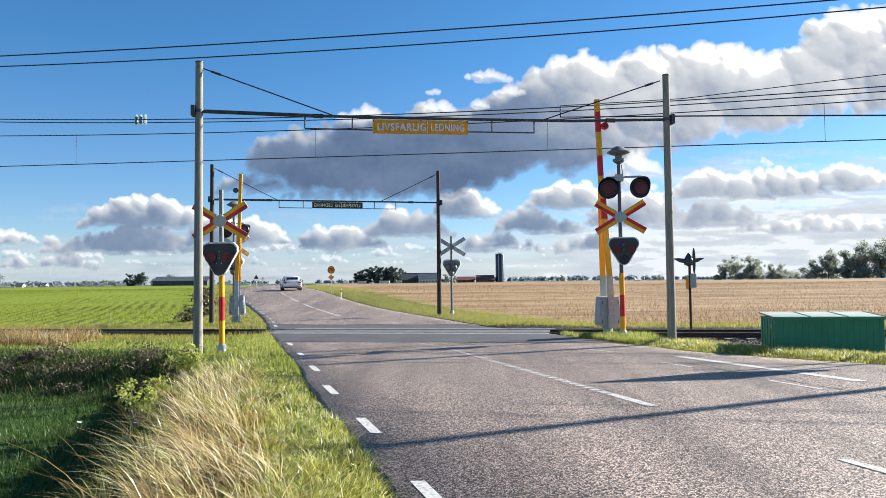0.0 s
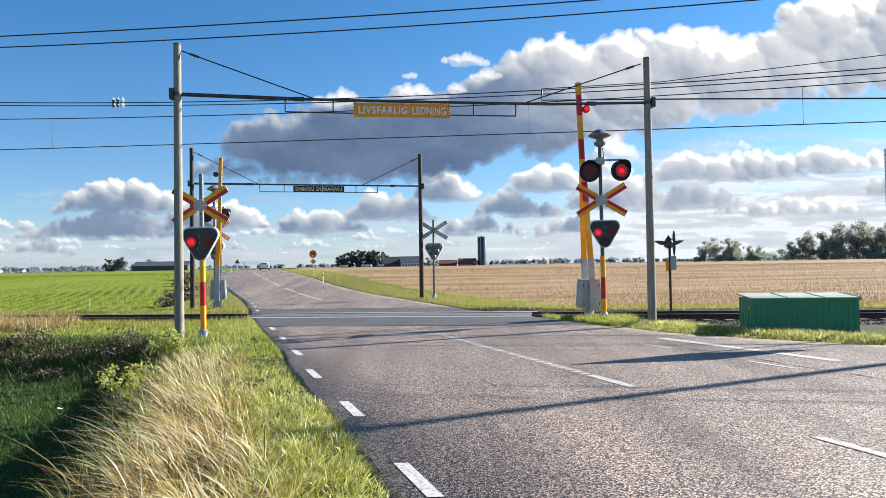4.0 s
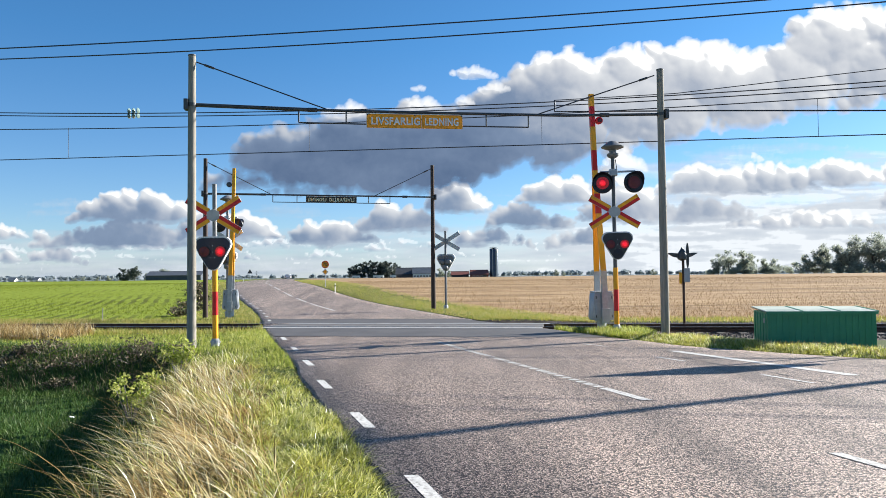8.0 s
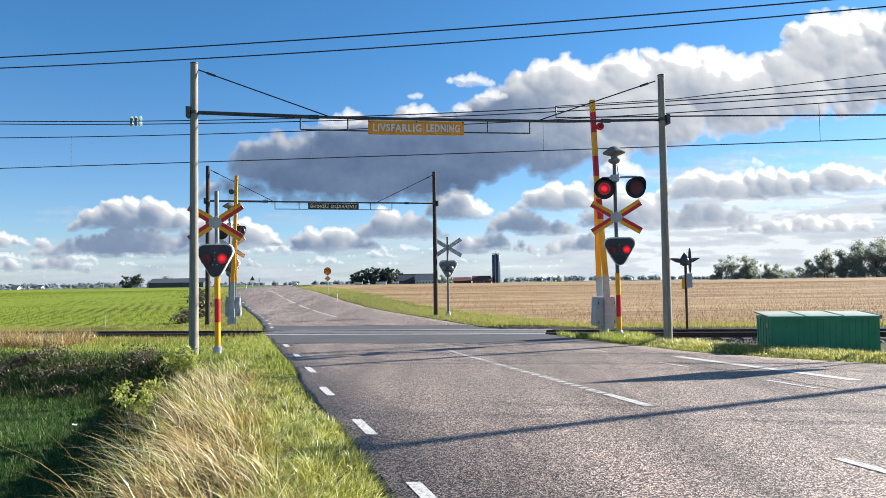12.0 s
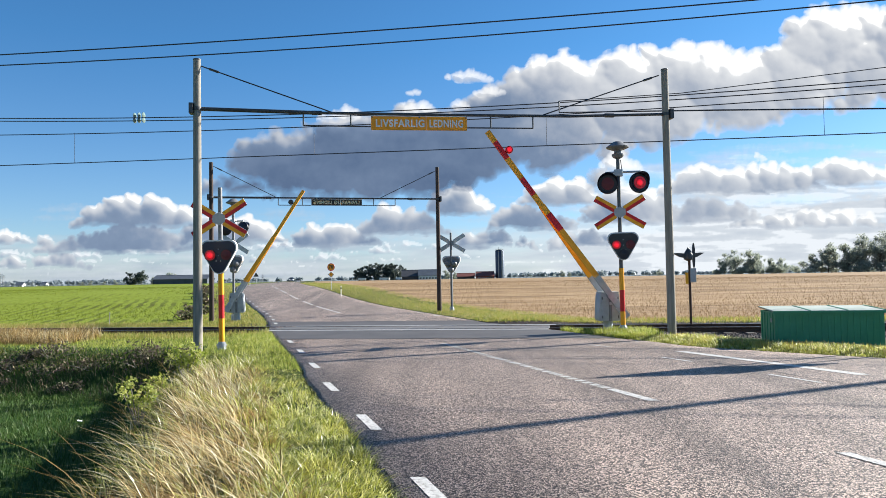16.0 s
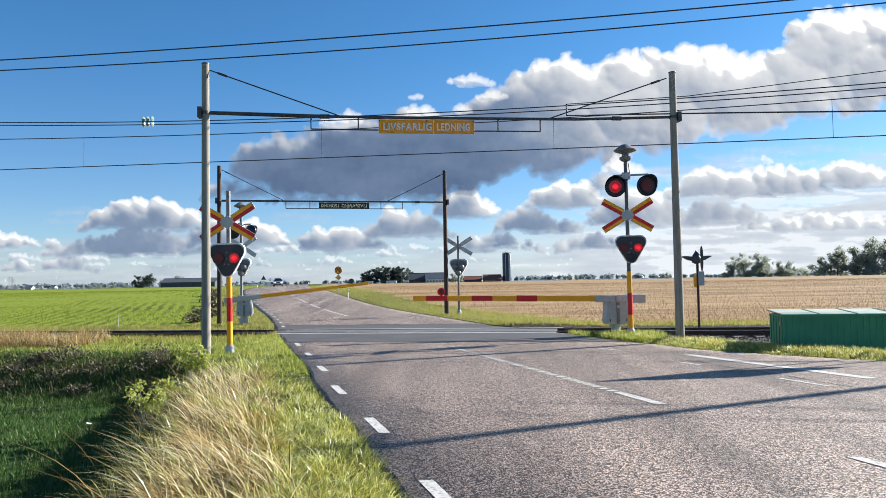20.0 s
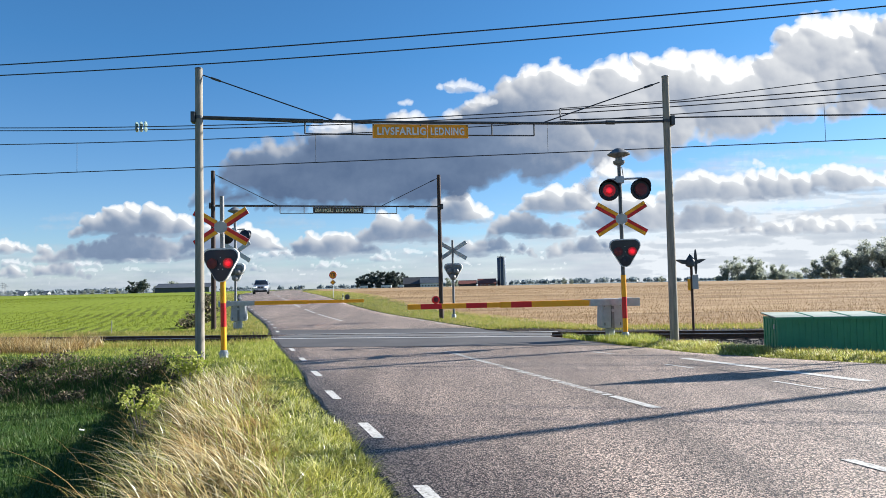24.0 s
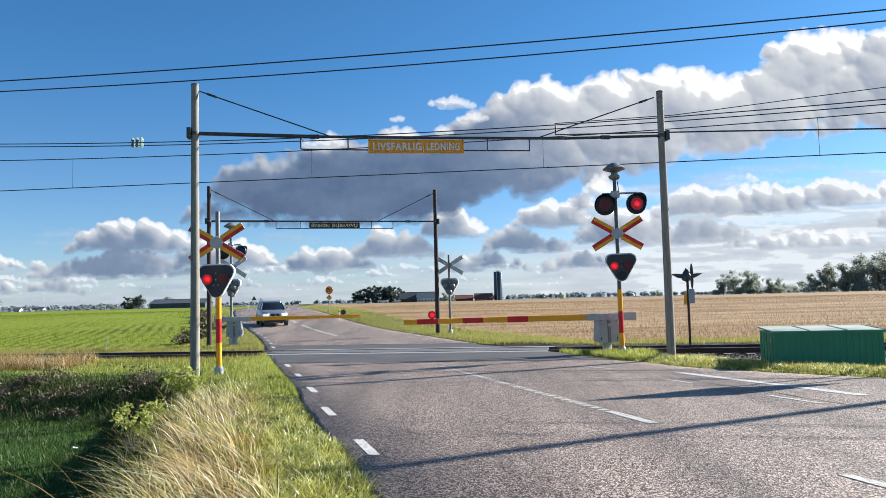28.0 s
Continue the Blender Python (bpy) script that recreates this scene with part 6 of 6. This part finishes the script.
def far_woods():
    rs = np.random.RandomState(21)
    cs, rad = [], []
    for k in range(640):
        x = -1500 + 3000 * rs.rand()
        y = 1350 + 500 * rs.rand()
        hgt = 4 + 4 * rs.rand() ** 2 + 2 * math.sin(x * 0.006)
        cs.append((x, y, 2 + hgt * 0.5))
        rad.append(max(5.0, hgt * 0.9))
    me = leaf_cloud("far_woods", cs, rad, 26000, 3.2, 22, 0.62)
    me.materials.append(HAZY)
    ob = new("far_woods", me)
    tagged(ob, "hazy line of distant woods on the horizon", "woods", kind="stuff")
    cs, rad = [], []
    for k in range(360):
        x = -480 + 330 * rs.rand()
        y = 600 + 90 * rs.rand()
        cs.append((x, y, 0.7 + 0.9 * rs.rand() ** 2))
        rad.append(rs.uniform(1.0, 2.2))
    for k in range(1100):
        x = -140 + 560 * rs.rand()
        y = 760 + 60 * rs.rand()
        cs.append((x, y, 0.3 + 0.7 * rs.rand() ** 3))
        rad.append(rs.uniform(1.8, 3.4))
    for k in range(70):
        cs.append((160 + 100 * rs.rand(), 322 + 16 * rs.rand(), 2.0 + 3.5 * rs.rand()))
        rad.append(rs.uniform(2.0, 3.6))
    for k in range(30):
        cs.append((156 + 48 * rs.rand(), 414 + 12 * rs.rand(), 1.8 + 3.0 * rs.rand()))
        rad.append(rs.uniform(1.8, 3.0))
    far = 1460
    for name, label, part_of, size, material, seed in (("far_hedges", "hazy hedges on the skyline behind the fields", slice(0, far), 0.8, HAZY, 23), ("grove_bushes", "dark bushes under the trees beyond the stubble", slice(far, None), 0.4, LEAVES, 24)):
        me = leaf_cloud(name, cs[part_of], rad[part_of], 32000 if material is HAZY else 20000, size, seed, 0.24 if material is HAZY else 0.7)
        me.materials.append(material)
        tagged(new(name, me), label, "hedge", kind="stuff")


far_woods()

# ---- farm buildings ----
DARK_WALL = worn("dark_timber_wall", (0.06, 0.05, 0.05), (0.10, 0.085, 0.08), 0.8, 0, 0.5, 4)
# Far barn's wall and roof tone, with distance haze mixed into the colour.
HAZE_WALL = worn("haze_tinted_wall", (0.05, 0.062, 0.085), (0.075, 0.09, 0.115), 0.8, 0, 0.5, 4)
WHITE_WALL = worn("white_render", (0.62, 0.62, 0.6), (0.75, 0.75, 0.72), 0.8, 0, 0.5, 4)
RED_WALL = worn("red_brick_wall", (0.20, 0.05, 0.035), (0.27, 0.075, 0.05), 0.85, 0, 0.5, 4)
DARK_ROOF = worn("dark_roof", (0.05, 0.052, 0.058), (0.08, 0.082, 0.088), 0.8, 0, 0.4, 3)
GREY_ROOF = worn("grey_roof", (0.10, 0.115, 0.13), (0.16, 0.175, 0.19), 0.6, 0, 0.4, 3)
RED_ROOF = worn("red_roof", (0.16, 0.05, 0.04), (0.22, 0.07, 0.05), 0.7, 0, 0.4, 3)
PANE = glassy("dark_pane", (0.03, 0.035, 0.04))


def building(name, x, y, w, d, eave, ridge, wall, roof, label, windows=0, door=False):
    z = float(lift(y))
    b = thing(name, pose(x, y, z - 0.3), label, "building", "farm buildings")
    bm = B()
    out = [(-d / 2, 0), (-d / 2, eave), (0, ridge - 0.1), (d / 2, eave), (d / 2, 0)]
    a = [bm.verts.new((-w / 2, py, pz)) for py, pz in out]
    c = [bm.verts.new((w / 2, py, pz)) for py, pz in out]
    bm.faces.new(a)
    bm.faces.new(c[::-1])
    for i in range(5):
        bm.faces.new((a[i], c[i], c[(i + 1) % 5], a[(i + 1) % 5]))
    part("wall", bm, wall, b, "", 0, False)
    for sgn in (-1, 1):
        run = math.hypot(d / 2 + 0.4, ridge - eave)
        ang = math.degrees(math.atan2(ridge - eave, d / 2))
        bm = B()
        block(bm, (w + 0.8, run + 0.3, 0.18), (0, 0, 0))
        part("roof", bm, roof, b, "", 0, False, at=pose(0, sgn * (d / 4 + 0.1), (eave + ridge) / 2 + 0.05, -sgn * ang))
    for k in range(windows):
        wx = -w / 2 + (k + 0.7) * w / (windows + 0.4)
        win = part("window", block(B(), (1.2, 0.12, 1.2), (wx, -d / 2 - 0.03, eave * 0.55)), WHITE_WALL, b, "", 0, False)
        part("pane", block(B(), (0.95, 0.05, 0.95), (wx, -d / 2 - 0.1, eave * 0.55)), PANE, win, "", 0, False)
    if door:
        part("door", block(B(), (2.6, 0.1, 2.8), (w * 0.3, -d / 2 - 0.04, 1.5)), DARK_WALL, b, "", 0, False)
    return b


def build_farm():
    building("barn", -21, 470, 10.5, 12, 3.2, 7.2, DARK_WALL, DARK_ROOF, "dark barn with a low grey roof", 0, True)
    building("farmhouse", -9.4, 466, 12.2, 10, 3.6, 7.2, WHITE_WALL, GREY_ROOF, "long white farm building with a grey roof", 6)
    building("shed", 14.5, 474, 11, 8, 2.6, 4.6, DARK_WALL, RED_ROOF, "low dark shed beside the silo", 0, True)
    building("red_barn", 26.5, 468, 11, 10, 2.6, 5.4, RED_WALL, RED_ROOF, "red brick barn beside the silo", 4, True)
    building("long_barn", -135.5, 384, 28, 12, 3.4, 5.4, HAZE_WALL, HAZE_WALL, "long dark barn behind the green field", 0, True)
    for k, (x, w) in enumerate(((-368, 6), (-347, 4))):
        building("far_house", x, 640, w, 6, 2.2, 4.2, WHITE_WALL, GREY_ROOF, "small distant house among bushes", 3)
    SILO = worn("dark_silo_steel", (0.035, 0.05, 0.085), (0.06, 0.08, 0.12), 0.45, 0.4, 0.5, 6)
    s = thing("silo", pose(36.2, 470, 0.0), "tall dark blue-grey steel silo with a railed top", "silo")
    part("shell", lathe(B(), [(2.7, 0), (2.7, 18.6), (2.5, 18.9), (1.2, 19.3), (0.1, 19.5)], 28), SILO, s)
    for k in range(9):
        part("ring", lathe(B(), [(2.7, -0.06), (2.76, -0.06), (2.76, 0.06), (2.7, 0.06)], 28), SILO, s, at=(0, 0, 2.0 * (k + 1)))
    part("discharge_chute", block(B(), (1.0, 0.6, 18.4), (1.5, -2.45, 9.3)), STEEL, s, "pale steel chute", 0, False)
    part("ladder", block(B(), (0.35, 0.12, 18.6), (-0.9, -2.75, 9.4)), STEEL, s, "steel ladder", 0, False)
    part("top_rail", lathe(B(), [(2.6, 0.9), (2.68, 0.9), (2.68, 1.0), (2.6, 1.0)], 20), STEEL, s, at=(0, 0, 18.8))
    for k in range(10):
        part("rail_post", rod(B(), (2.64 * math.cos(k * 0.628), 2.64 * math.sin(k * 0.628), 18.5), (2.64 * math.cos(k * 0.628), 2.64 * math.sin(k * 0.628), 19.8), 0.06, None, 5), STEEL, s)
    part("vent", rod(B(), (-0.4, 0, 19.3), (-0.4, 0, 21.2), 0.12, None, 6), STEEL, s)
    for x, y, w in ((-37, 462, 6.5), (-28, 463, 3.8), (-52, 470, 5)):
        t = thing("farm_trailer", pose(x, y, float(lift(y)) + 0.6), "white trailer parked by the distant farm", "trailer", "farm vehicles")
        part("box", block(B(), (w, 2.4, 1.5), (0, 0, 1.1)), WHITE_WALL, t, "", 0.05, False)
        for dx in (-w * 0.3, w * 0.3):
            part("wheel", rod(B(), (dx, -1.3, 0.2), (dx, -1.0, 0.2), 0.5, None, 14), RUBBER, t)


build_farm()

# ---- road signs and small posts ----


def disc_sign(x, y, z_sign, label):
    z = land1(x, y)
    s = thing("speed_sign", pose(x, y, z, 0, 0, -8), label, "road sign", "road signs")
    top = z_sign - z
    part("post", rod(B(), (0, 0, -0.2), (0, 0, top + 0.2), 0.035, None, 10), STEEL, s, "grey post")
    plate = part("plate", lathe(B(), [(0.34, 0), (0.345, 0.01), (0.34, 0.02)], 28, pose(0, 0, 0, 90, 0, 0)), RED, s, "round plate with a red rim", at=(0, -0.04, top))
    part("face", lathe(B(), [(0.275, 0), (0.275, 0.008)], 28, pose(0, 0, 0, 90, 0, 0)), SIGN_YELLOW, plate, "yellow face", at=(0, -0.022, 0))
    lettering("70", 0.4, BLACK, plate, pose(0, -0.038, 0, 90, 0, 0))
    dia = part("priority_plate", block(B(), (0.42, 0.02, 0.42), (0, 0, 0), Matrix.Rotation(radians(45), 4, "Y")), SIGN_WHITE, s, "white-edged diamond plate", 0.004, False, at=(0, -0.04, top - 0.66))
    part("diamond", block(B(), (0.3, 0.01, 0.3), (0, -0.016, 0), Matrix.Rotation(radians(45), 4, "Y")), SIGN_YELLOW, dia, "yellow diamond", 0, False)


def triangle_sign(x, y):
    s = thing("warning_sign", pose(x, y, land1(x, y)), "triangular warning sign seen from behind", "road sign", "road signs")
    part("post", rod(B(), (0, 0, -0.2), (0, 0, 1.75), 0.035, None, 8), STEEL, s)
    part("plate", slab(B(), [(-0.38, -0.32), (0.38, -0.32), (0, 0.34)], -0.01, 0.01), DARK_STEEL, s, "grey back of the plate", at=(0, -0.05, 1.6))


def stake(x, y, h, label):
    s = thing("marker_stake", pose(x, y, land1(x, y)), label, "marker post", "marker posts")
    part("stake", rod(B(), (0, 0, -0.1), (0, 0, h), 0.03, None, 10), WHITE, s)
    part("band", rod(B(), (0, 0, h - 0.25), (0, 0, h - 0.12), 0.042, None, 10), BLACK, s)


disc_sign(-10.05, 66, 2.87, "round yellow speed sign with red rim above a diamond plate")
triangle_sign(-28.0, 110)
stake(-8.0, 57.5, 0.9, "white roadside marker post in the grass")
stake(-24.2, 92, 0.9, "white roadside marker post in the grass")
thin = thing("marker_stake", pose(-14.3, 31.5, land1(-14.3, 31.5)), "thin pale stake at the field edge", "marker post", "marker posts")
part("stake", rod(B(), (0, 0, -0.1), (0.02, 0, 0.62), 0.018, None, 8), CONCRETE, thin)
part("litter_sheet", block(B(), (0.09, 0.035, 0.012), (0, 0, 0.1), pose(0, 0, 0, 25, 15, 30)), WHITE, thing("litter", pose(-7.1, 14.4, land1(-7.1, 14.4)), "scrap of white litter lying in the ditch grass", "litter"), "", 0, False)

# things beyond the edge of the view, known by the shadows that they throw on the road
pole = thing("utility_pole", pose(24.0, 19.74, -0.1), "tall wooden utility pole beside the junction", "utility pole")
part("pole", rod(B(), (0, 0, -0.5), (0, 0, 13.4), 0.15, 0.11, 18), POLE_WOOD, pole)
part("cross_beam", block(B(), (0.1, 1.4, 0.12), (0, 0, 13.0)), POLE_WOOD, pole, "", 0.01, False)
# Kind of board is assumed; its size and height shape the second shadow.
guide = thing("unseen_sign", pose(10.4, 16.2, 0.0, 0, 0, 6), "unseen board on two grey posts by the junction, kind assumed", "road sign", "road signs")
for px in (0.3, 1.7):
    part("post", rod(B(), (px, 0, -0.3), (px, 0, 4.1), 0.04, None, 10), STEEL, guide)
part("board", block(B(), (2.6, 0.03, 1.3), (1.2, -0.06, 3.5)), SIGN_WHITE, guide, "plain board", 0.01, False)


def pylon(x, y, h):
    """A far lattice mast with three crossarms."""
    p = thing("power_pylon", pose(x, y, float(lift(y))), "grey lattice power pylon far beyond the fields", "pylon", "power pylons")
    w = h * 0.07
    for sx in (-1, 1):
        for sy in (-1, 1):
            part("leg", rod(B(), (sx * w, sy * w, -0.5), (sx * 0.3, sy * 0.3, h), 0.16, 0.1, 5), STEEL, p)
    bm = B()
    for k in range(7):
        z0, z1 = h * k / 7, h * (k + 1) / 7
        a, b = w + (0.3 - w) * k / 7, w + (0.3 - w) * (k + 1) / 7
        for s in (-1, 1):
            rod(bm, (-s * a, -a, z0), (s * b, -b, z1), 0.08, None, 4)
    part("bracing", bm, STEEL, p, "crossed lattice bars")
    for z, half in ((0.66, 0.2), (0.8, 0.26), (0.93, 0.16)):
        part("crossarm", block(B(), (2 * half * h, 0.3, 0.35), (0, 0, z * h)), STEEL, p)


pylon(-226, 920, 10)
pylon(-560, 930, 17)
pylon(-590, 985, 16)

# ---- cars ----
SILVER = worn("silver_paint", (0.33, 0.36, 0.41), (0.37, 0.40, 0.45), 0.28, 0.6, 1, 30, 0.0)
CAR_WHITE = worn("white_car_paint", (0.74, 0.75, 0.76), (0.8, 0.8, 0.8), 0.25, 0.0, 1, 30, 0.0)
CAR_GLASS = glassy("car_glass", (0.012, 0.014, 0.016), 0.05)
TAIL = glassy("tail_lens", (0.35, 0.01, 0.012), 0.15)
HEAD = glowing("headlight", (1.0, 0.97, 0.9), 0.26)
TRIM = worn("dark_trim", (0.02, 0.02, 0.022), (0.035, 0.035, 0.037), 0.6)


def loft(bm, rings, close=True):
    """Joins rings of equally many points."""
    vs = [[bm.verts.new(p) for p in r] for r in rings]
    n = len(vs[0])
    for a, b in zip(vs, vs[1:]):
        for i in range(n):
            bm.faces.new((a[i], a[(i + 1) % n], b[(i + 1) % n], b[i]))
    if close:
        bm.faces.new(vs[0][::-1])
        bm.faces.new(vs[-1])
    return bm


def car(label, paint, length, width, height, belt, nose, bonnet, rails=True):
    """A car whose nose points along y."""
    c = thing("car", Matrix(), label, "car", "cars")
    hw, L = width / 2, length / 2
    rings = []
    for y, zb, zt, s in ((-L, 0.42, belt * 0.72, 0.80), (-L + 0.06, 0.32, belt * 0.95, 0.90), (-L + 0.35, 0.24, belt, 0.985), (-L * 0.4, 0.22, belt, 1.0), (L * 0.25, 0.22, belt * 0.985, 1.0), (L * 0.42, 0.22, bonnet, 0.995), (L - 0.5, 0.24, bonnet * 0.95, 0.965), (L - 0.14, 0.26, nose, 0.87), (L, 0.34, nose * 0.84, 0.72)):
        w = hw * s
        half = [(w * 0.86, zb), (w * 0.97, zb + 0.08), (w, zb + (zt - zb) * 0.5), (w * 0.985, zt - 0.12), (w * 0.9, zt - 0.02), (w * 0.6, zt + 0.015)]
        rings.append([(x, y, z) for x, z in half] + [(-x, y, z) for x, z in reversed(half)])
    body = part("body", loft(B(), rings), paint, c, "painted body")
    roof_y0, roof_y1 = -L + 0.62, L * 0.08
    rings = []
    for u in (0, 0.35, 0.7, 0.93):
        z = belt - 0.02 + (height - 0.03 - belt) * u
        w = hw * (0.9 - 0.2 * u)
        y0 = (-L + 0.18) + (roof_y0 - (-L + 0.18)) * u ** 1.2
        y1 = L * 0.43 + (roof_y1 - L * 0.43) * u
        m = 0.12
        rings.append([(w, y0 + m, z), (w, y1 - m, z), (w * 0.86, y1 - 0.02, z), (0, y1 + 0.06, z), (-w * 0.86, y1 - 0.02, z), (-w, y1 - m, z), (-w, y0 + m, z), (-w * 0.86, y0 + 0.02, z), (0, y0 - 0.03, z), (w * 0.86, y0 + 0.02, z)])
    part("windows", loft(B(), rings), CAR_GLASS, c, "dark tinted glass")
    top = rings[-1]
    r0 = [(x * 1.015, y, z - 0.01) for x, y, z in top]
    r1 = [(x * 0.97, y * 0.985, z + 0.06) for x, y, z in top]
    r2 = [(x * 0.7, y * 0.86, height) for x, y, z in top]
    part("roof", loft(B(), [r0, r1, r2]), paint, c, "painted roof")
    for s in (-1, 1):
        for a, b in (((hw * 0.9, L * 0.41, belt), (hw * 0.715, roof_y1 - 0.05, height - 0.08)), ((hw * 0.9, -L + 0.28, belt), (hw * 0.715, roof_y0 + 0.1, height - 0.08)), ((hw * 0.9, 0.1 - L * 0.1, belt), (hw * 0.715, -0.2, height - 0.08))):
            part("pillar", rod(B(), (s * a[0], a[1], a[2]), (s * b[0], b[1], b[2]), 0.035, None, 6), paint, c)
        part("mirror", block(B(), (0.15, 0.1, 0.13), (s * (hw + 0.05), L * 0.3, belt + 0.08)), paint, c, "door mirror", 0.03)
        part("headlight", block(B(), (0.40, 0.2, 0.17), (s * hw * 0.66, L - 0.07, nose - 0.15), pose(0, 0, 0, 0, 0, -s * 22)), HEAD, c, "clear headlight", 0.03)
        part("tail_light", block(B(), (0.3, 0.1, 0.17), (s * hw * 0.74, -L + 0.06, belt * 0.84), pose(0, 0, 0, 0, 0, s * 14)), TAIL, c, "red tail light", 0.02)
        part("fog_lamp", rod(B(), (s * hw * 0.62, L - 0.1, 0.42), (s * hw * 0.62, L + 0.01, 0.42), 0.06, None, 10), CLEAR_LENS, c)
        for y in (L * 0.62, -L * 0.6):
            wheel = part("tyre", lathe(B(), [(0.2, -0.1), (0.31, -0.11), (0.335, -0.07), (0.335, 0.07), (0.31, 0.11), (0.2, 0.1)], 24, pose(0, 0, 0, 0, 90, 0)), RUBBER, c, "black tyre", at=(s * (hw - 0.1), y, 0.335))
            part("rim", lathe(B(), [(0.03, -0.09), (0.2, -0.1), (0.21, 0.1), (0.03, 0.09)], 16, pose(0, 0, 0, 0, 90, 0)), STEEL, wheel)
            part("wheel_arch", lathe(B(), [(0.3, -0.1), (0.4, -0.1), (0.4, 0.1), (0.3, 0.1)], 24, pose(0, 0, 0, 0, 90, 0)), TRIM, c, at=(s * (hw - 0.09), y, 0.345))
    part("front_bumper", block(B(), (width * 0.84, 0.16, 0.2), (0, L - 0.05, 0.36)), TRIM, c, "dark lower bumper", 0.04)
    part("rear_bumper", block(B(), (width * 0.86, 0.16, 0.12), (0, -L + 0.04, 0.34)), TRIM, c, "dark lower bumper", 0.04)
    for s in (-1, 1):
        part("grille", block(B(), (0.26, 0.08, 0.17), (s * 0.16, L - 0.01, nose - 0.15)), TRIM, c, "dark grille opening", 0.03)
    part("number_plate", block(B(), (0.52, 0.02, 0.11), (0, L + 0.04, 0.5)), WHITE, c, "plain white plate", 0, False)
    part("number_plate", block(B(), (0.52, 0.02, 0.11), (0, -L - 0.02, belt * 0.6)), WHITE, c, "plain white plate", 0, False)
    lean = math.degrees(math.atan2(0.44, height - belt))
    hatch = part("rear_hatch", block(B(), (width * 0.76, 0.05, (height - belt) * 1.2), (0, 0, 0)), paint, c, "painted rear hatch", 0.02, at=pose(0, -L + 0.36, (belt + height) / 2 - 0.03, -lean))
    part("rear_window", block(B(), (width * 0.58, 0.02, 0.3), (0, -0.036, 0.03)), CAR_GLASS, hatch, "dark rear window", 0.008, False)
    for s in (-1, 1) if rails else ():
        part("roof_rail", rod(B(), (s * hw * 0.62, roof_y0 + 0.1, height + 0.03), (s * hw * 0.62, roof_y1 - 0.1, height + 0.03), 0.02, None, 6), STEEL, c)
    return c


WAGON = car("white estate car driving away over the crossing", CAR_WHITE, 4.7, 1.86, 1.40, 0.94, 0.70, 0.88, False)
SUV = car("silver car with headlights approaching the closed barrier", SILVER, 4.55, 1.85, 1.68, 1.12, 0.95, 1.09)


def cars():
    away = [(0, 73.0), (0.5, 80.0), (1, 87.0), (1.5, 94.6), (2, 102.5), (2.5, 111.0), (3, 121.0), (3.5, 131), (6, 180), (10, 255), (14, 340), (17, 400), (28, 400.5)]
    walk(WAGON, [(t, on_road(y, 1.4 - 0.45 * float(step(y, 90, 120)), True)) for t, y in away])
    near = [(0, 418), (11, 416), (13, 350), (14.5, 325), (16, 275), (17, 240), (18, 205), (19, 174), (20, 149), (21, 131), (22, 117), (23, 102), (24, 88.5), (25, 76.5), (26, 66.6), (27, 59.2), (28, 53.2)]
    walk(SUV, [(t, on_road(y, -1.5 - 0.42 * float(1 - step(y, 52, 66)), False)) for t, y in near])

# ---- what moves ----


def flash_rows(x, y, z, phase):
    """Turns of a lens: dark to the front at first, then glowing by turns every 0.376 s."""
    rows, a = [(0.0, 0.0)], 0.0
    k, t = -6, 3.414
    if phase:
        rows += [(3.1, 0.0), (3.133, 60.0), (3.167, 120.0), (3.2, 180.0)]
        a = 180.0
    while t < 27.9:
        rows += [(t - 0.05, a), (t - 0.0167, a + 60), (t + 0.0167, a + 120), (t + 0.05, a + 180)]
        a += 180
        t += 0.376
    rows.append((28.0, a))
    return [(t, pose(x, y, z, 0, 0, d)) for t, d in rows]


NEAR_ARM = [(0, 88), (13.2, 88), (13.6, 86), (14.0, 81), (14.5, 74.4), (15, 67.8), (15.5, 61.2), (16, 54), (16.5, 46.8), (17, 39.2), (17.5, 31.8), (18, 24.4), (18.5, 17.4), (19, 11), (19.3, 7.4), (19.6, 4.4), (20, 1.2), (20.3, 0), (28, 0)]
FAR_ARM = [(0, 88.5), (13.2, 88.5), (13.6, 87), (14.0, 83), (14.5, 77.2), (15, 71), (15.5, 64.5), (16, 57.6), (16.5, 51.2), (17, 44.6), (17.5, 37.4), (18, 30), (18.5, 23.6), (19, 17.6), (19.3, 13.8), (19.6, 10.4), (20, 6), (20.5, 2.6), (21, 0.6), (21.4, 0), (28, 0)]


def on_road(y, offset, away):
    """The pose of a car on its lane."""
    d = 0.5
    dx, dz = float(centre(y + d) - centre(y - d)), float(lift(y + d) - lift(y - d))
    turn = math.degrees(math.atan2(-dx, 2 * d))
    pitch = math.degrees(math.atan2(dz, math.hypot(dx, 2 * d)))
    x = float(centre(y)) + offset * 1.04
    m = pose(x, y, float(lift(y)) + 0.01, 0, 0, turn) @ pose(0, 0, 0, pitch)
    return m if away else m @ pose(0, 0, 0, 0, 0, 180)


def motions():
    for ob, x, y, z, phase in LENSES:
        walk(ob, flash_rows(x, y, z, phase))
    for (arm, side), table in zip(ARMS, (NEAR_ARM, FAR_ARM)):
        walk(arm, [(t, Matrix.Translation((0, 0, 1.1)) @ pose(0, 0, 0, 0, -side * a, 0)) for t, a in table])
    cars()
    for ob, dx, dy in SKY_LAYERS:
        y = ob.location.y
        walk(ob, [(0, pose(0, y, 0)), (14, pose(dx / 2 * y / 1300, y, -dy / 2 * y / 1300)), (28, pose(dx * y / 1300, y, -dy * y / 1300))])


motions()
